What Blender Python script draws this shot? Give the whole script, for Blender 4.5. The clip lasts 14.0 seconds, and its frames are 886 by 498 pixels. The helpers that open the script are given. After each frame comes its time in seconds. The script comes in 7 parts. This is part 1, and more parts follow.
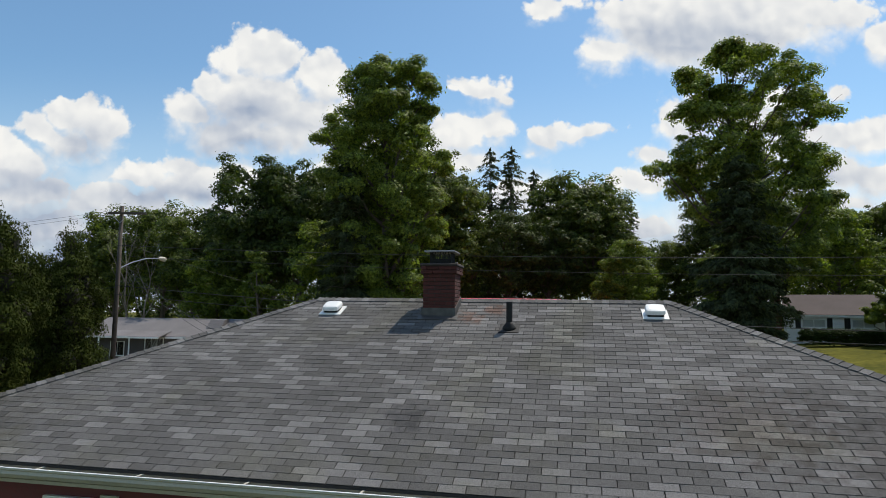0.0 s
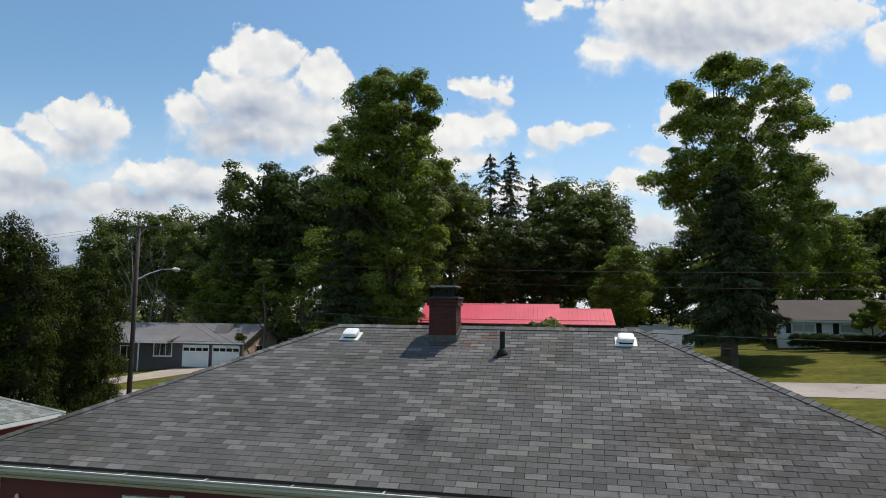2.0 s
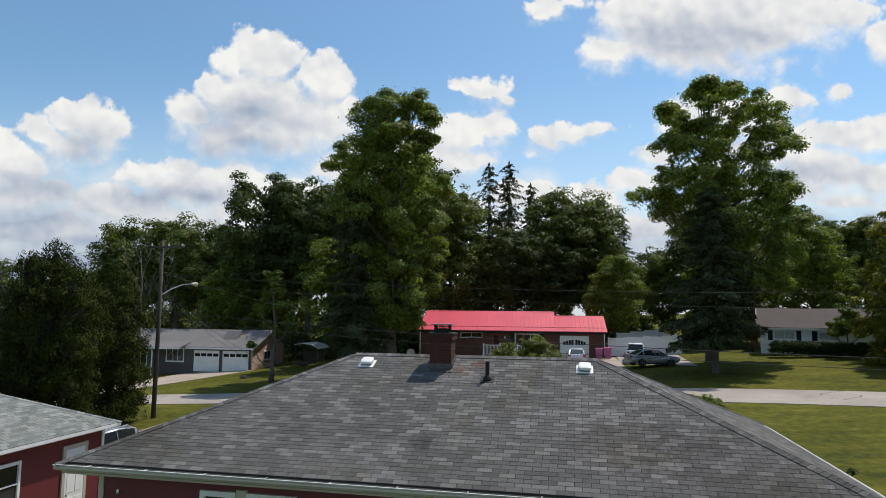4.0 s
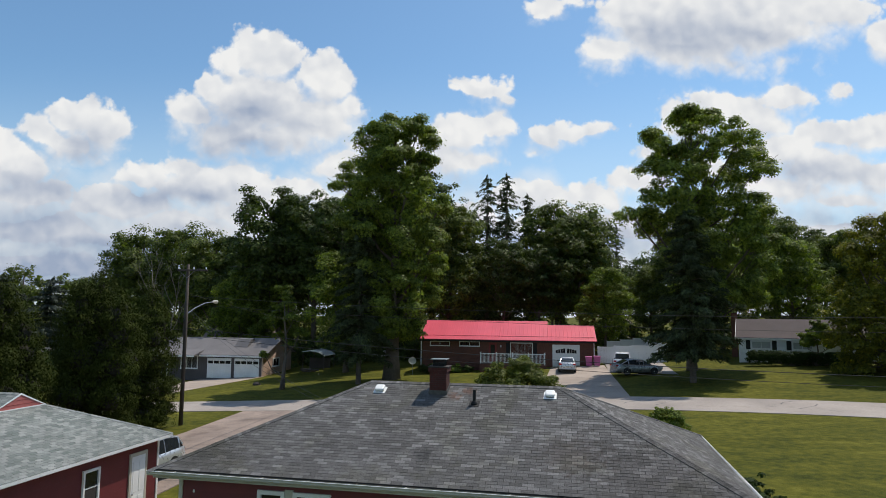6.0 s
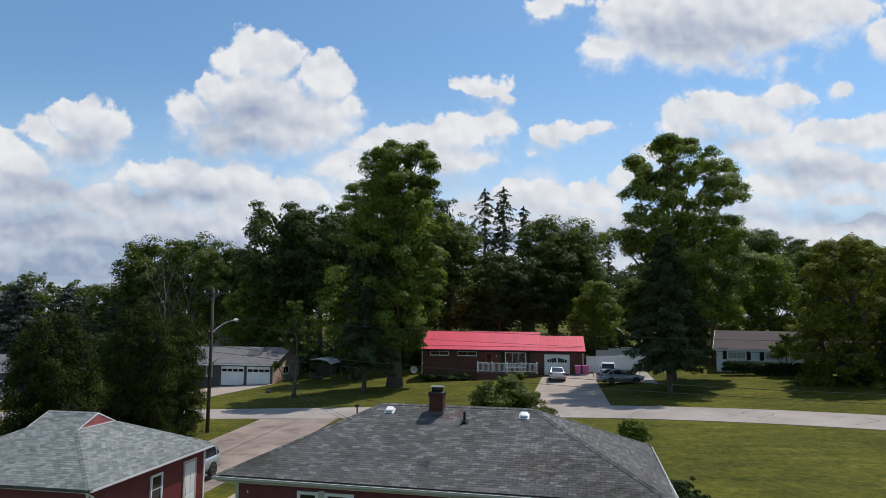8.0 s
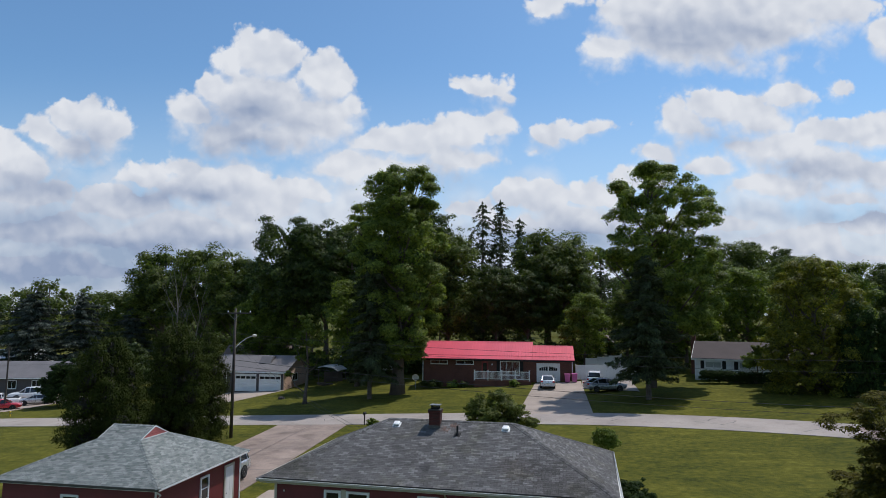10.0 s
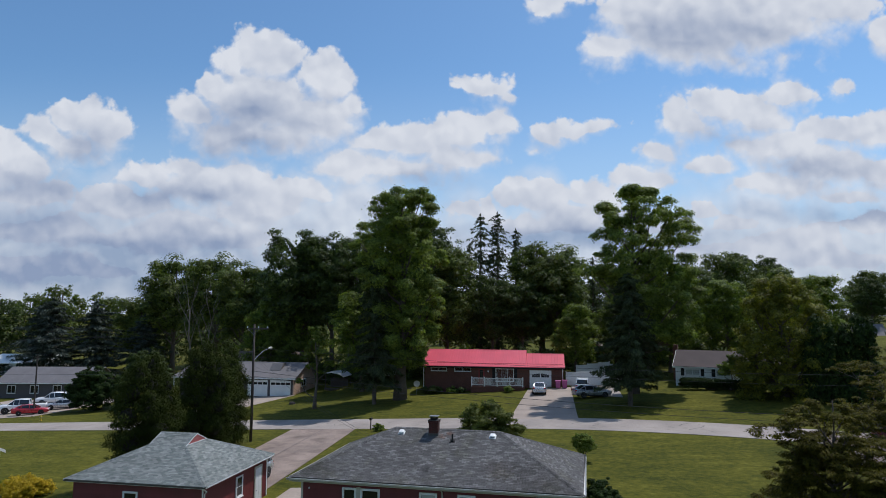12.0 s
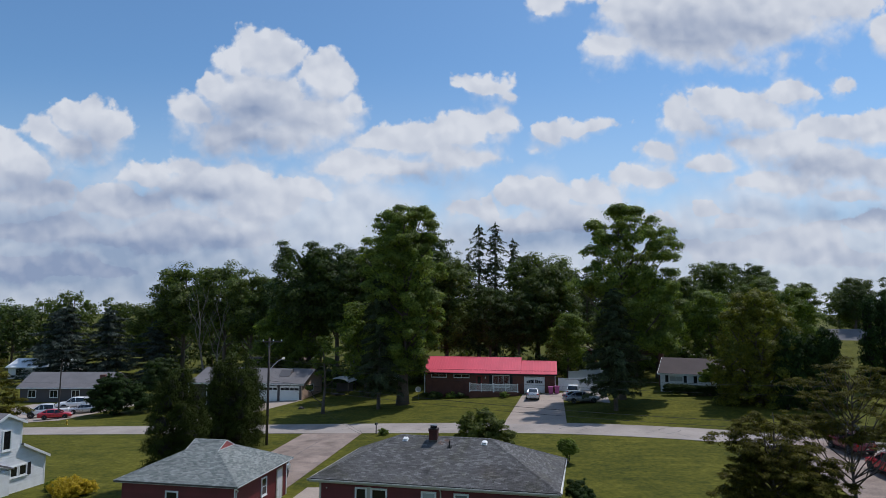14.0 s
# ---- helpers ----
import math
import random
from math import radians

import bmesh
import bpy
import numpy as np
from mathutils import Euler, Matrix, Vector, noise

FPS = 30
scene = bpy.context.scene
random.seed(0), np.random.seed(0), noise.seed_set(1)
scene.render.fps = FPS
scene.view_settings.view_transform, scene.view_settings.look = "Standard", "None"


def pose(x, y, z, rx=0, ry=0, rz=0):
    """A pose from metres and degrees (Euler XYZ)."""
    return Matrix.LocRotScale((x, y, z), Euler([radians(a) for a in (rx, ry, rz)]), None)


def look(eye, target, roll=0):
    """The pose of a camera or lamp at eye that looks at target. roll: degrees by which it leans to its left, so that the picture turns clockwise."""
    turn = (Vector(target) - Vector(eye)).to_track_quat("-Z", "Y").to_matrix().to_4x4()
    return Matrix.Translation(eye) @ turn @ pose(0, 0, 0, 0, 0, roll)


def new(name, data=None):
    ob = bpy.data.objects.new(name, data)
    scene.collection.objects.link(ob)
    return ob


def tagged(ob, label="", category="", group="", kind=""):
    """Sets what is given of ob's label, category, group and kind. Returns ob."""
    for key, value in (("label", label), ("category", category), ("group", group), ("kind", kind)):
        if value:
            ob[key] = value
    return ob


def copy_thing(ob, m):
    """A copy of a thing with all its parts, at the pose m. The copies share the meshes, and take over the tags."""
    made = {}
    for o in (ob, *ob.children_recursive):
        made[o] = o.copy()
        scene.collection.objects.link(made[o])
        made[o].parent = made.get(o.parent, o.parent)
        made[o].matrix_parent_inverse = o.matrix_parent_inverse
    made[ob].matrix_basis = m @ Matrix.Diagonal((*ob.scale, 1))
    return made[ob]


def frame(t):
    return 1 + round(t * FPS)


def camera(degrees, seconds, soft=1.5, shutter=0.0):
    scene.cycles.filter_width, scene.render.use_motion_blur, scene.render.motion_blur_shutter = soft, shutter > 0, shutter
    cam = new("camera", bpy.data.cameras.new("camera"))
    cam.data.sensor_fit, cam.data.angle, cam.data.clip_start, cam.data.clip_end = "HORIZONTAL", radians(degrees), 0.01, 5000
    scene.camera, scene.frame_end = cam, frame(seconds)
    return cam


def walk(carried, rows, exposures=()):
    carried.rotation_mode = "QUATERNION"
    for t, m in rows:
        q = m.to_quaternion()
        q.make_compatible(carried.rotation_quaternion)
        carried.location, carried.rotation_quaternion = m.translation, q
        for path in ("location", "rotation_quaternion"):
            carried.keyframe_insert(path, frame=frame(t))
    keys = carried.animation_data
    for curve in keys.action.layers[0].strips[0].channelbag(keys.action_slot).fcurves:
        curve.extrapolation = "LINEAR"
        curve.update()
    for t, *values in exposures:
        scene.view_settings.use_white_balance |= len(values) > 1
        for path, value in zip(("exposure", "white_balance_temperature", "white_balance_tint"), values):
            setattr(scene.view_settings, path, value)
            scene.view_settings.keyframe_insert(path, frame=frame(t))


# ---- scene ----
cam = camera(69.0, 14.0, soft=0.55)
# seconds, eye, yaw to the left, pitch up, roll
PATH = [
    (0, (-1.474, -11.512, 4.581), 12.104, 5.857, 0.800),
    (0.5, (-1.433, -11.848, 4.701), 12.125, 5.859, 0.776),
    (1, (-1.357, -12.281, 4.823), 12.145, 5.860, 0.752),
    (1.5, (-1.250, -12.809, 4.954), 12.164, 5.860, 0.729),
    (2, (-1.115, -13.428, 5.101), 12.181, 5.859, 0.707),
    (2.5, (-0.954, -14.135, 5.267), 12.198, 5.857, 0.684),
    (3, (-0.769, -14.926, 5.457), 12.214, 5.854, 0.662),
    (3.75, (-0.452, -16.264, 5.789), 12.236, 5.848, 0.630),
    (4.5, (-0.090, -17.773, 6.180), 12.257, 5.840, 0.598),
    (5.5, (0.455, -20.028, 6.789), 12.283, 5.826, 0.556),
    (6, (0.751, -21.252, 7.126), 12.296, 5.818, 0.535),
    (6.5, (1.062, -22.534, 7.482), 12.308, 5.810, 0.515),
    (7, (1.387, -23.869, 7.854), 12.321, 5.800, 0.494),
    (7.5, (1.725, -25.254, 8.239), 12.333, 5.790, 0.474),
    (8, (2.075, -26.682, 8.634), 12.346, 5.779, 0.453),
    (8.75, (2.620, -28.895, 9.237), 12.365, 5.762, 0.422),
    (9.5, (3.186, -31.174, 9.846), 12.386, 5.743, 0.391),
    (10.5, (3.963, -34.278, 10.653), 12.415, 5.715, 0.349),
    (11, (4.357, -35.842, 11.052), 12.430, 5.701, 0.328),
    (11.5, (4.752, -37.402, 11.448), 12.447, 5.686, 0.307),
    (12, (5.144, -38.950, 11.841), 12.464, 5.670, 0.285),
    (12.5, (5.532, -40.477, 12.235), 12.483, 5.655, 0.263),
    (13, (5.912, -41.974, 12.631), 12.503, 5.638, 0.241),
    (13.5, (6.279, -43.429, 13.035), 12.524, 5.621, 0.219),
    (14, (6.630, -44.831, 13.453), 12.546, 5.604, 0.196),
]
EXPOSURES = [(0, 0.17, 6800, 7), (3, 0.16, 6800, 7), (6.5, 0.08, 6600, 8), (10.5, -0.10, 6150, 10), (14, -0.22, 6000, 10.5)]
walk(cam, [(t, pose(*eye, 90 + up, 0, yaw) @ pose(0, 0, 0, 0, 0, roll)) for t, eye, yaw, up, roll in PATH], EXPOSURES)

# ---- sky, clouds and sun ----
SUN_AZ, SUN_EL = 33.0, 60.0          # degrees from +y towards +x, and above the horizon
SKY_STRENGTH, SUN_STRENGTH = 0.10, 3.7
CLOUD_GAIN = 0.81


def make_world():
    w = bpy.data.worlds.new("sky")
    scene.world = w
    w.use_nodes = True
    nt = w.node_tree
    nt.nodes.clear()
    N, L = nt.nodes.new, nt.links.new

    def put(sock, x):
        if isinstance(x, (int, float)):
            sock.default_value = x
        elif isinstance(x, (tuple, list)):
            sock.default_value = x
        else:
            L(x, sock)

    def math_(op, a, b=0.0, c=0.0, clamp=False):
        n = N("ShaderNodeMath")
        n.operation, n.use_clamp = op, clamp
        put(n.inputs[0], a), put(n.inputs[1], b), put(n.inputs[2], c)
        return n.outputs[0]

    def vmath(op, a, b=(0, 0, 0), c=(0, 0, 0)):
        n = N("ShaderNodeVectorMath")
        n.operation = op
        put(n.inputs[0], a), put(n.inputs[1], b), put(n.inputs[2], c)
        return n

    def ramp(x, lo, hi, a=0.0, b=1.0, smooth=True):
        n = N("ShaderNodeMapRange")
        n.interpolation_type = "SMOOTHSTEP" if smooth else "LINEAR"
        put(n.inputs[0], x)
        for i, q in enumerate((lo, hi, a, b)):
            put(n.inputs[i + 1], q)
        return n.outputs[0]

    def noise_(vec, scale, detail, rough=0.55):
        n = N("ShaderNodeTexNoise")
        n.inputs["Scale"].default_value, n.inputs["Detail"].default_value, n.inputs["Roughness"].default_value = scale, detail, rough
        L(vec, n.inputs["Vector"])
        return n.outputs["Fac"]

    def mix(fac, a, b):
        n = N("ShaderNodeMix")
        n.data_type = "RGBA"
        put(n.inputs[0], fac), put(n.inputs[6], a), put(n.inputs[7], b)
        return n.outputs[2]

    geo = N("ShaderNodeTexCoord").outputs["Generated"]
    # sky plane: coordinates across and up a plane one unit away, square to a fixed heading
    yaw, up = radians(12.3), radians(5.8)
    fwd = Vector((-math.sin(yaw) * math.cos(up), math.cos(yaw) * math.cos(up), math.sin(up)))
    rgt = Vector((math.cos(yaw), math.sin(yaw), 0))
    upv = rgt.cross(fwd)
    d = math_("MAXIMUM", vmath("DOT_PRODUCT", geo, tuple(fwd)).outputs["Value"], 0.12)
    u = math_("DIVIDE", vmath("DOT_PRODUCT", geo, tuple(rgt)).outputs["Value"], d)
    v = math_("DIVIDE", vmath("DOT_PRODUCT", geo, tuple(upv)).outputs["Value"], d)
    comb = N("ShaderNodeCombineXYZ")
    L(u, comb.inputs[0]), L(v, comb.inputs[1])
    plane = comb.outputs[0]
    # ragged edges: the plane is warped a little before the heaps are laid on it
    def shove(vec, scale, detail, amp):
        wn = N("ShaderNodeTexNoise")
        wn.inputs["Scale"].default_value, wn.inputs["Detail"].default_value, wn.inputs["Roughness"].default_value = scale, detail, 0.6
        L(vec, wn.inputs["Vector"])
        return vmath("MULTIPLY_ADD", vmath("SUBTRACT", wn.outputs["Color"], (0.5, 0.5, 0.5)).outputs[0], (amp, amp, 0), vec).outputs[0]

    warp = shove(plane, 9.0, 5.0, 0.055)
    puffy = shove(plane, 30.0, 3.0, 0.02)

    def puffs(vec, layers=((13.0, 0.34), (29.0, 0.30), (62.0, 0.22), (125.0, 0.14))):
        """Rounded billows at several sizes, 0 to 1."""
        total = None
        for scale, k in layers:
            n = N("ShaderNodeTexVoronoi")
            n.feature, n.inputs["Scale"].default_value = "SMOOTH_F1", scale
            n.inputs["Smoothness"].default_value = 0.35
            L(vec, n.inputs["Vector"])
            e = math_("MULTIPLY", math_("SUBTRACT", 1.0, n.outputs["Distance"]), k)
            total = e if total is None else math_("ADD", total, e)
        return total

    def heaps(cloud, soft, vec):
        """The field of one cloud: its heaps (across, up, half width, half height), joined at their highest."""
        best = None
        for cx, cy, rx, ry in cloud:
            q = vmath("MULTIPLY_ADD", vec, (1 / rx, 1 / ry, 0), (-cx / rx, -cy / ry, 0)).outputs[0]
            e = math_("SUBTRACT", 1.0, vmath("LENGTH", q).outputs["Value"])
            e = math_("MULTIPLY", e, min(rx, ry) / soft)
            best = e if best is None else math_("SMOOTH_MAX", best, e, 0.2)
        return best

    def field(vec):
        f = None
        for c in CLOUDS:
            g = heaps(c, 0.04, vec)
            f = g if f is None else math_("MAXIMUM", f, g)
        return f

    f = field(warp)
    f_up = field(vmath("ADD", warp, (0.004, 0.022, 0)).outputs[0])
    n1 = noise_(plane, 16.0, 9.0, 0.6)
    n3 = noise_(warp, 7.0, 5.0, 0.45)
    h0 = puffs(puffy)
    billow = ((12.0, 0.42), (25.0, 0.34), (54.0, 0.16))
    g0 = puffs(puffy, billow)
    g1 = puffs(vmath("ADD", puffy, (0.006, 0.014, 0)).outputs[0], billow)
    shadef = None
    for cx, cy, rx, ry in GREY:
        q = vmath("MULTIPLY_ADD", warp, (1 / rx, 1 / ry, 0), (-cx / rx, -cy / ry, 0)).outputs[0]
        e = ramp(vmath("LENGTH", q).outputs["Value"], 1.4, 0.0)
        shadef = e if shadef is None else math_("MAXIMUM", shadef, e)
    edge = math_("ADD", math_("ADD", f, 0.04), math_("ADD", math_("MULTIPLY", math_("SUBTRACT", h0, 0.46), 1.15), math_("MULTIPLY", math_("SUBTRACT", n1, 0.5), 0.8)))
    # crisp on the sunny heads, frayed below
    top = ramp(math_("SUBTRACT", f, f_up), -0.15, 0.3)
    mask = ramp(edge, -0.12, math_("ADD", 0.85, math_("MULTIPLY", top, -0.72)))
    # the low bank of far cloud, and a thin veil elsewhere
    low = ramp(v, 0.13, -0.04)
    bank = ramp(math_("ADD", v, math_("MULTIPLY", math_("SUBTRACT", n3, 0.5), -0.30)), 0.125, 0.035)
    thin = math_("MULTIPLY", bank, 0.85)
    whole = math_("MAXIMUM", mask, thin)
    # thin sunlit rims are white, the thick middles and the bases grey
    thick = math_("MULTIPLY", ramp(f, 0.15, 1.5), math_("SUBTRACT", 1.0, math_("MULTIPLY", top, 0.75)))
    relief = math_("MULTIPLY", math_("SUBTRACT", g0, g1), 1.15)
    lit = math_("ADD", math_("SUBTRACT", 0.90, math_("MULTIPLY", thick, 0.26)), relief)
    lit = math_("SUBTRACT", lit, math_("MULTIPLY", shadef, 0.55))
    lit = math_("ADD", lit, math_("MULTIPLY", math_("SUBTRACT", n3, 0.5), 0.34))
    lit = math_("SUBTRACT", lit, math_("MULTIPLY", low, 0.30))
    lit = ramp(lit, 0.0, 1.0, 0.0, 1.0, False)
    cloud = mix(lit, (0.38, 0.46, 0.63, 1), (0.99, 0.995, 1.02, 1))
    # unseen broken cloud over the rest of the dome, added to whiten the fill light
    side = ramp(vmath("DOT_PRODUCT", geo, tuple(fwd)).outputs["Value"], 0.72, 0.5)
    rest = math_("MULTIPLY", ramp(noise_(geo, 2.6, 6.0, 0.55), 0.50, 0.66), math_("MULTIPLY", side, 0.7))
    mask = math_("MAXIMUM", math_("MULTIPLY", whole, math_("SUBTRACT", 1.0, side)), rest)
    sky = N("ShaderNodeTexSky")
    sky.sky_type, sky.sun_disc = "NISHITA", False
    sky.sun_elevation, sky.sun_rotation = radians(SUN_EL), radians(SUN_AZ)
    sky.air_density, sky.dust_density, sky.ozone_density = 1.0, 0.6, 1.6
    skyc = vmath("MULTIPLY", sky.outputs[0], SKY_TINT).outputs[0]
    haze = math_("MULTIPLY", ramp(v, 0.30, -0.06), 0.55)
    skyc = mix(haze, skyc, tuple(q / SKY_STRENGTH for q in (0.62, 0.72, 0.83)) + (1,))
    gain = vmath("SCALE", cloud)
    gain.inputs["Scale"].default_value = CLOUD_GAIN / SKY_STRENGTH
    bg = N("ShaderNodeBackground")
    bg.inputs["Strength"].default_value = SKY_STRENGTH
    L(mix(mask, skyc, gain.outputs[0]), bg.inputs["Color"])
    L(bg.outputs[0], N("ShaderNodeOutputWorld").inputs[0])


SKY_TINT = (0.95, 1.20, 1.31)


def heap(px, py, w, h):
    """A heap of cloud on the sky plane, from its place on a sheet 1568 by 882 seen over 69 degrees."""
    k = 784 / math.tan(radians(34.5))
    return ((px - 784) / k, (441 - py) / k, w / k, h / k)


CLOUDS = [
    # the tall heap left of the middle
    [heap(464, 106, 62, 52), heap(410, 120, 36, 34), heap(490, 110, 40, 50), heap(450, 180, 110, 75), heap(345, 205, 58, 42), heap(380, 165, 45, 40),
     heap(570, 150, 62, 58), heap(590, 116, 24, 28), heap(560, 215, 82, 65), heap(610, 190, 36, 40), heap(430, 240, 120, 50), heap(520, 245, 110, 45)],
    [heap(145, 215, 62, 40), heap(180, 240, 48, 45), heap(85, 245, 50, 34), heap(125, 260, 90, 40), heap(20, 300, 85, 55), heap(40, 350, 100, 45)],
    [heap(255, 318, 52, 28), heap(325, 300, 44, 28), heap(370, 335, 110, 50), heap(225, 370, 120, 45), heap(420, 310, 40, 32), heap(450, 370, 160, 50),
     heap(545, 345, 90, 34), heap(620, 310, 70, 36), heap(330, 420, 260, 55), heap(100, 420, 160, 50), heap(80, 480, 260, 45)],
    [heap(665, 262, 95, 30), heap(745, 260, 90, 45), heap(820, 240, 60, 38), heap(875, 222, 34, 36), heap(700, 305, 150, 42), heap(790, 285, 100, 46), heap(620, 300, 90, 40)],
    [heap(862, 160, 42, 20), heap(828, 154, 26, 11), heap(892, 175, 24, 12)],
    [heap(960, 245, 36, 26), heap(1010, 232, 42, 16), heap(1045, 226, 36, 12), heap(940, 275, 26, 16)],
    [heap(900, 350, 40, 34), heap(960, 360, 55, 38), heap(850, 375, 80, 28), heap(1050, 350, 70, 30), heap(1130, 320, 62, 32), heap(1160, 325, 28, 26), heap(1000, 400, 260, 45)],
    [heap(1080, 90, 60, 45), heap(1200, 60, 150, 75), heap(1130, 30, 90, 60), heap(1330, 40, 150, 70), heap(1450, 20, 110, 40), heap(1390, 105, 60, 20), heap(1260, 105, 110, 30)],
    [heap(1385, 165, 45, 36), heap(1280, 195, 95, 42), heap(1215, 225, 60, 40), heap(1160, 275, 40, 30), heap(1340, 205, 80, 45), heap(1265, 300, 50, 26), heap(1370, 260, 110, 50)],
    [heap(1480, 235, 62, 36), heap(1540, 235, 60, 40), heap(1420, 225, 34, 24), heap(1450, 290, 150, 50), heap(1380, 330, 120, 40), heap(1500, 345, 110, 26), heap(1560, 300, 80, 40)],
    [heap(1240, 370, 34, 20), heap(1290, 400, 70, 24), heap(1440, 420, 90, 34), heap(1540, 400, 70, 40), heap(1380, 455, 300, 45), heap(1200, 430, 80, 26)],
    [heap(965, 15, 44, 22), heap(990, 2, 34, 14)],
    [heap(1560, 60, 40, 38), heap(1495, 152, 18, 13)],
]
GREY = [heap(395, 228, 95, 60), heap(455, 195, 80, 60), heap(150, 262, 60, 40), heap(40, 400, 200, 60), heap(180, 480, 380, 60), heap(300, 350, 160, 36), heap(430, 262, 130, 36), heap(470, 225, 90, 40), heap(140, 275, 70, 30), heap(60, 340, 120, 40), heap(1240, 60, 160, 50),
        heap(1260, 250, 90, 26), heap(1450, 300, 130, 28), heap(760, 325, 110, 20), heap(230, 440, 300, 40), heap(1500, 380, 200, 20), heap(1000, 425, 250, 30), heap(100, 490, 400, 40)]
make_world()

sun = new("sun", bpy.data.lights.new("sun", "SUN"))
sun.data.energy, sun.data.angle, sun.data.color = SUN_STRENGTH, radians(0.5), (1.0, 0.925, 0.85)
sun.matrix_world = look((0, 0, 60), (-60 * math.sin(radians(SUN_AZ)) / math.tan(radians(SUN_EL)), -60 * math.cos(radians(SUN_AZ)) / math.tan(radians(SUN_EL)), 0))


# ---- materials ----
def mat(name, base, rough=0.7, vary=0.2, grain=30.0, patch=1.5, pvary=0.15, bump=0.15, metal=0.0, rand="", rvary=0.25, tint=(1, 1, 1), clear=0.0, leaf=0.0, spec=0.5, coords="Object", rare=0.0, moss=None, spots=()):
    """A surface with fine grain and broad patches; rand 'object' or 'island' varies it from piece to piece."""
    m = bpy.data.materials.new(name)
    m.use_nodes = True
    nt = m.node_tree
    N, L = nt.nodes.new, nt.links.new
    b = nt.nodes["Principled BSDF"]
    out = nt.nodes["Material Output"]
    tc = N("ShaderNodeTexCoord").outputs[coords] if coords == "Object" else N("ShaderNodeNewGeometry").outputs["Position"]

    def nz(scale, detail):
        n = N("ShaderNodeTexNoise")
        n.inputs["Scale"].default_value, n.inputs["Detail"].default_value = scale, detail
        L(tc, n.inputs["Vector"])
        return n.outputs["Fac"]

    def mr(x, a, c):
        n = N("ShaderNodeMapRange")
        L(x, n.inputs[0])
        n.inputs[1].default_value, n.inputs[2].default_value, n.inputs[3].default_value, n.inputs[4].default_value = 0.28, 0.72, a, c
        return n.outputs[0]

    def mul(a, c):
        n = N("ShaderNodeMath")
        n.operation = "MULTIPLY"
        L(a, n.inputs[0]), L(c, n.inputs[1])
        return n.outputs[0]

    fine, broad = nz(grain, 4), nz(patch, 3)
    k = mul(mr(fine, 1 - vary, 1 + vary), mr(broad, 1 - pvary, 1 + pvary))
    r = None
    if rand:
        r = N("ShaderNodeObjectInfo").outputs["Random"] if rand == "object" else N("ShaderNodeNewGeometry").outputs["Random Per Island"]
        n = N("ShaderNodeMapRange")
        L(r, n.inputs[0])
        n.inputs[3].default_value, n.inputs[4].default_value = 1 - rvary, 1 + rvary
        k = mul(k, n.outputs[0])
        if rare:
            n = N("ShaderNodeMapRange")
            n.interpolation_type = "SMOOTHSTEP"
            L(r, n.inputs[0])
            n.inputs[1].default_value, n.inputs[2].default_value, n.inputs[3].default_value, n.inputs[4].default_value = 0.72, 0.98, 1.0, 1.0 + rare
            k = mul(k, n.outputs[0])
    vm = N("ShaderNodeVectorMath")
    vm.operation = "SCALE"
    vm.inputs[0].default_value = base
    L(k, vm.inputs["Scale"])
    col = vm.outputs[0]
    if tint != (1, 1, 1):
        mx = N("ShaderNodeMix")
        mx.data_type = "RGBA"
        L(r if r else mr(broad, 0, 1), mx.inputs[0])
        L(col, mx.inputs[6])
        v2 = N("ShaderNodeVectorMath")
        v2.operation = "MULTIPLY"
        L(col, v2.inputs[0])
        v2.inputs[1].default_value = tint
        L(v2.outputs[0], mx.inputs[7])
        col = mx.outputs[2]
    if moss:
        # stains with a shape of their own
        colour, scale, lo, hi = moss
        ns = N("ShaderNodeTexNoise")
        ns.inputs["Scale"].default_value, ns.inputs["Detail"].default_value = scale, 4
        L(tc, ns.inputs["Vector"])
        n = N("ShaderNodeMapRange")
        n.interpolation_type = "SMOOTHSTEP"
        L(ns.outputs["Fac"], n.inputs[0])
        n.inputs[1].default_value, n.inputs[2].default_value, n.inputs[4].default_value = lo, hi, 0.75
        v2 = N("ShaderNodeVectorMath")
        v2.operation = "MULTIPLY"
        L(col, v2.inputs[0])
        v2.inputs[1].default_value = colour
        mx = N("ShaderNodeMix")
        mx.data_type = "RGBA"
        L(n.outputs[0], mx.inputs[0]), L(col, mx.inputs[6]), L(v2.outputs[0], mx.inputs[7])
        col = mx.outputs[2]
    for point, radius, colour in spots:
        # single spots at their own places: rust, a dark stain and broad darker patches
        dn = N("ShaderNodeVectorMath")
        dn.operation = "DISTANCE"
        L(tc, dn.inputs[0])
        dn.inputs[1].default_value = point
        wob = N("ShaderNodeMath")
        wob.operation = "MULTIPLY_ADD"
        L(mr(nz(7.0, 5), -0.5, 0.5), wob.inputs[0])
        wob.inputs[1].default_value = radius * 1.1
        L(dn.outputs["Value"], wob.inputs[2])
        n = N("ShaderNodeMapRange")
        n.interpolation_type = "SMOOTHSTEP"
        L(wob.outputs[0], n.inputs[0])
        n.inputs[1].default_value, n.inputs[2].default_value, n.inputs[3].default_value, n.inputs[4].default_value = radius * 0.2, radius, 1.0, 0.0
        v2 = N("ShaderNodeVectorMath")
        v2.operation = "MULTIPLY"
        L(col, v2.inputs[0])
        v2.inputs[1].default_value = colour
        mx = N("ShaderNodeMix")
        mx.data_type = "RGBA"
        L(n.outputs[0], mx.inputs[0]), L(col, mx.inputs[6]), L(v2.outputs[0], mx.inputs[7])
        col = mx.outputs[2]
    L(col, b.inputs["Base Color"])
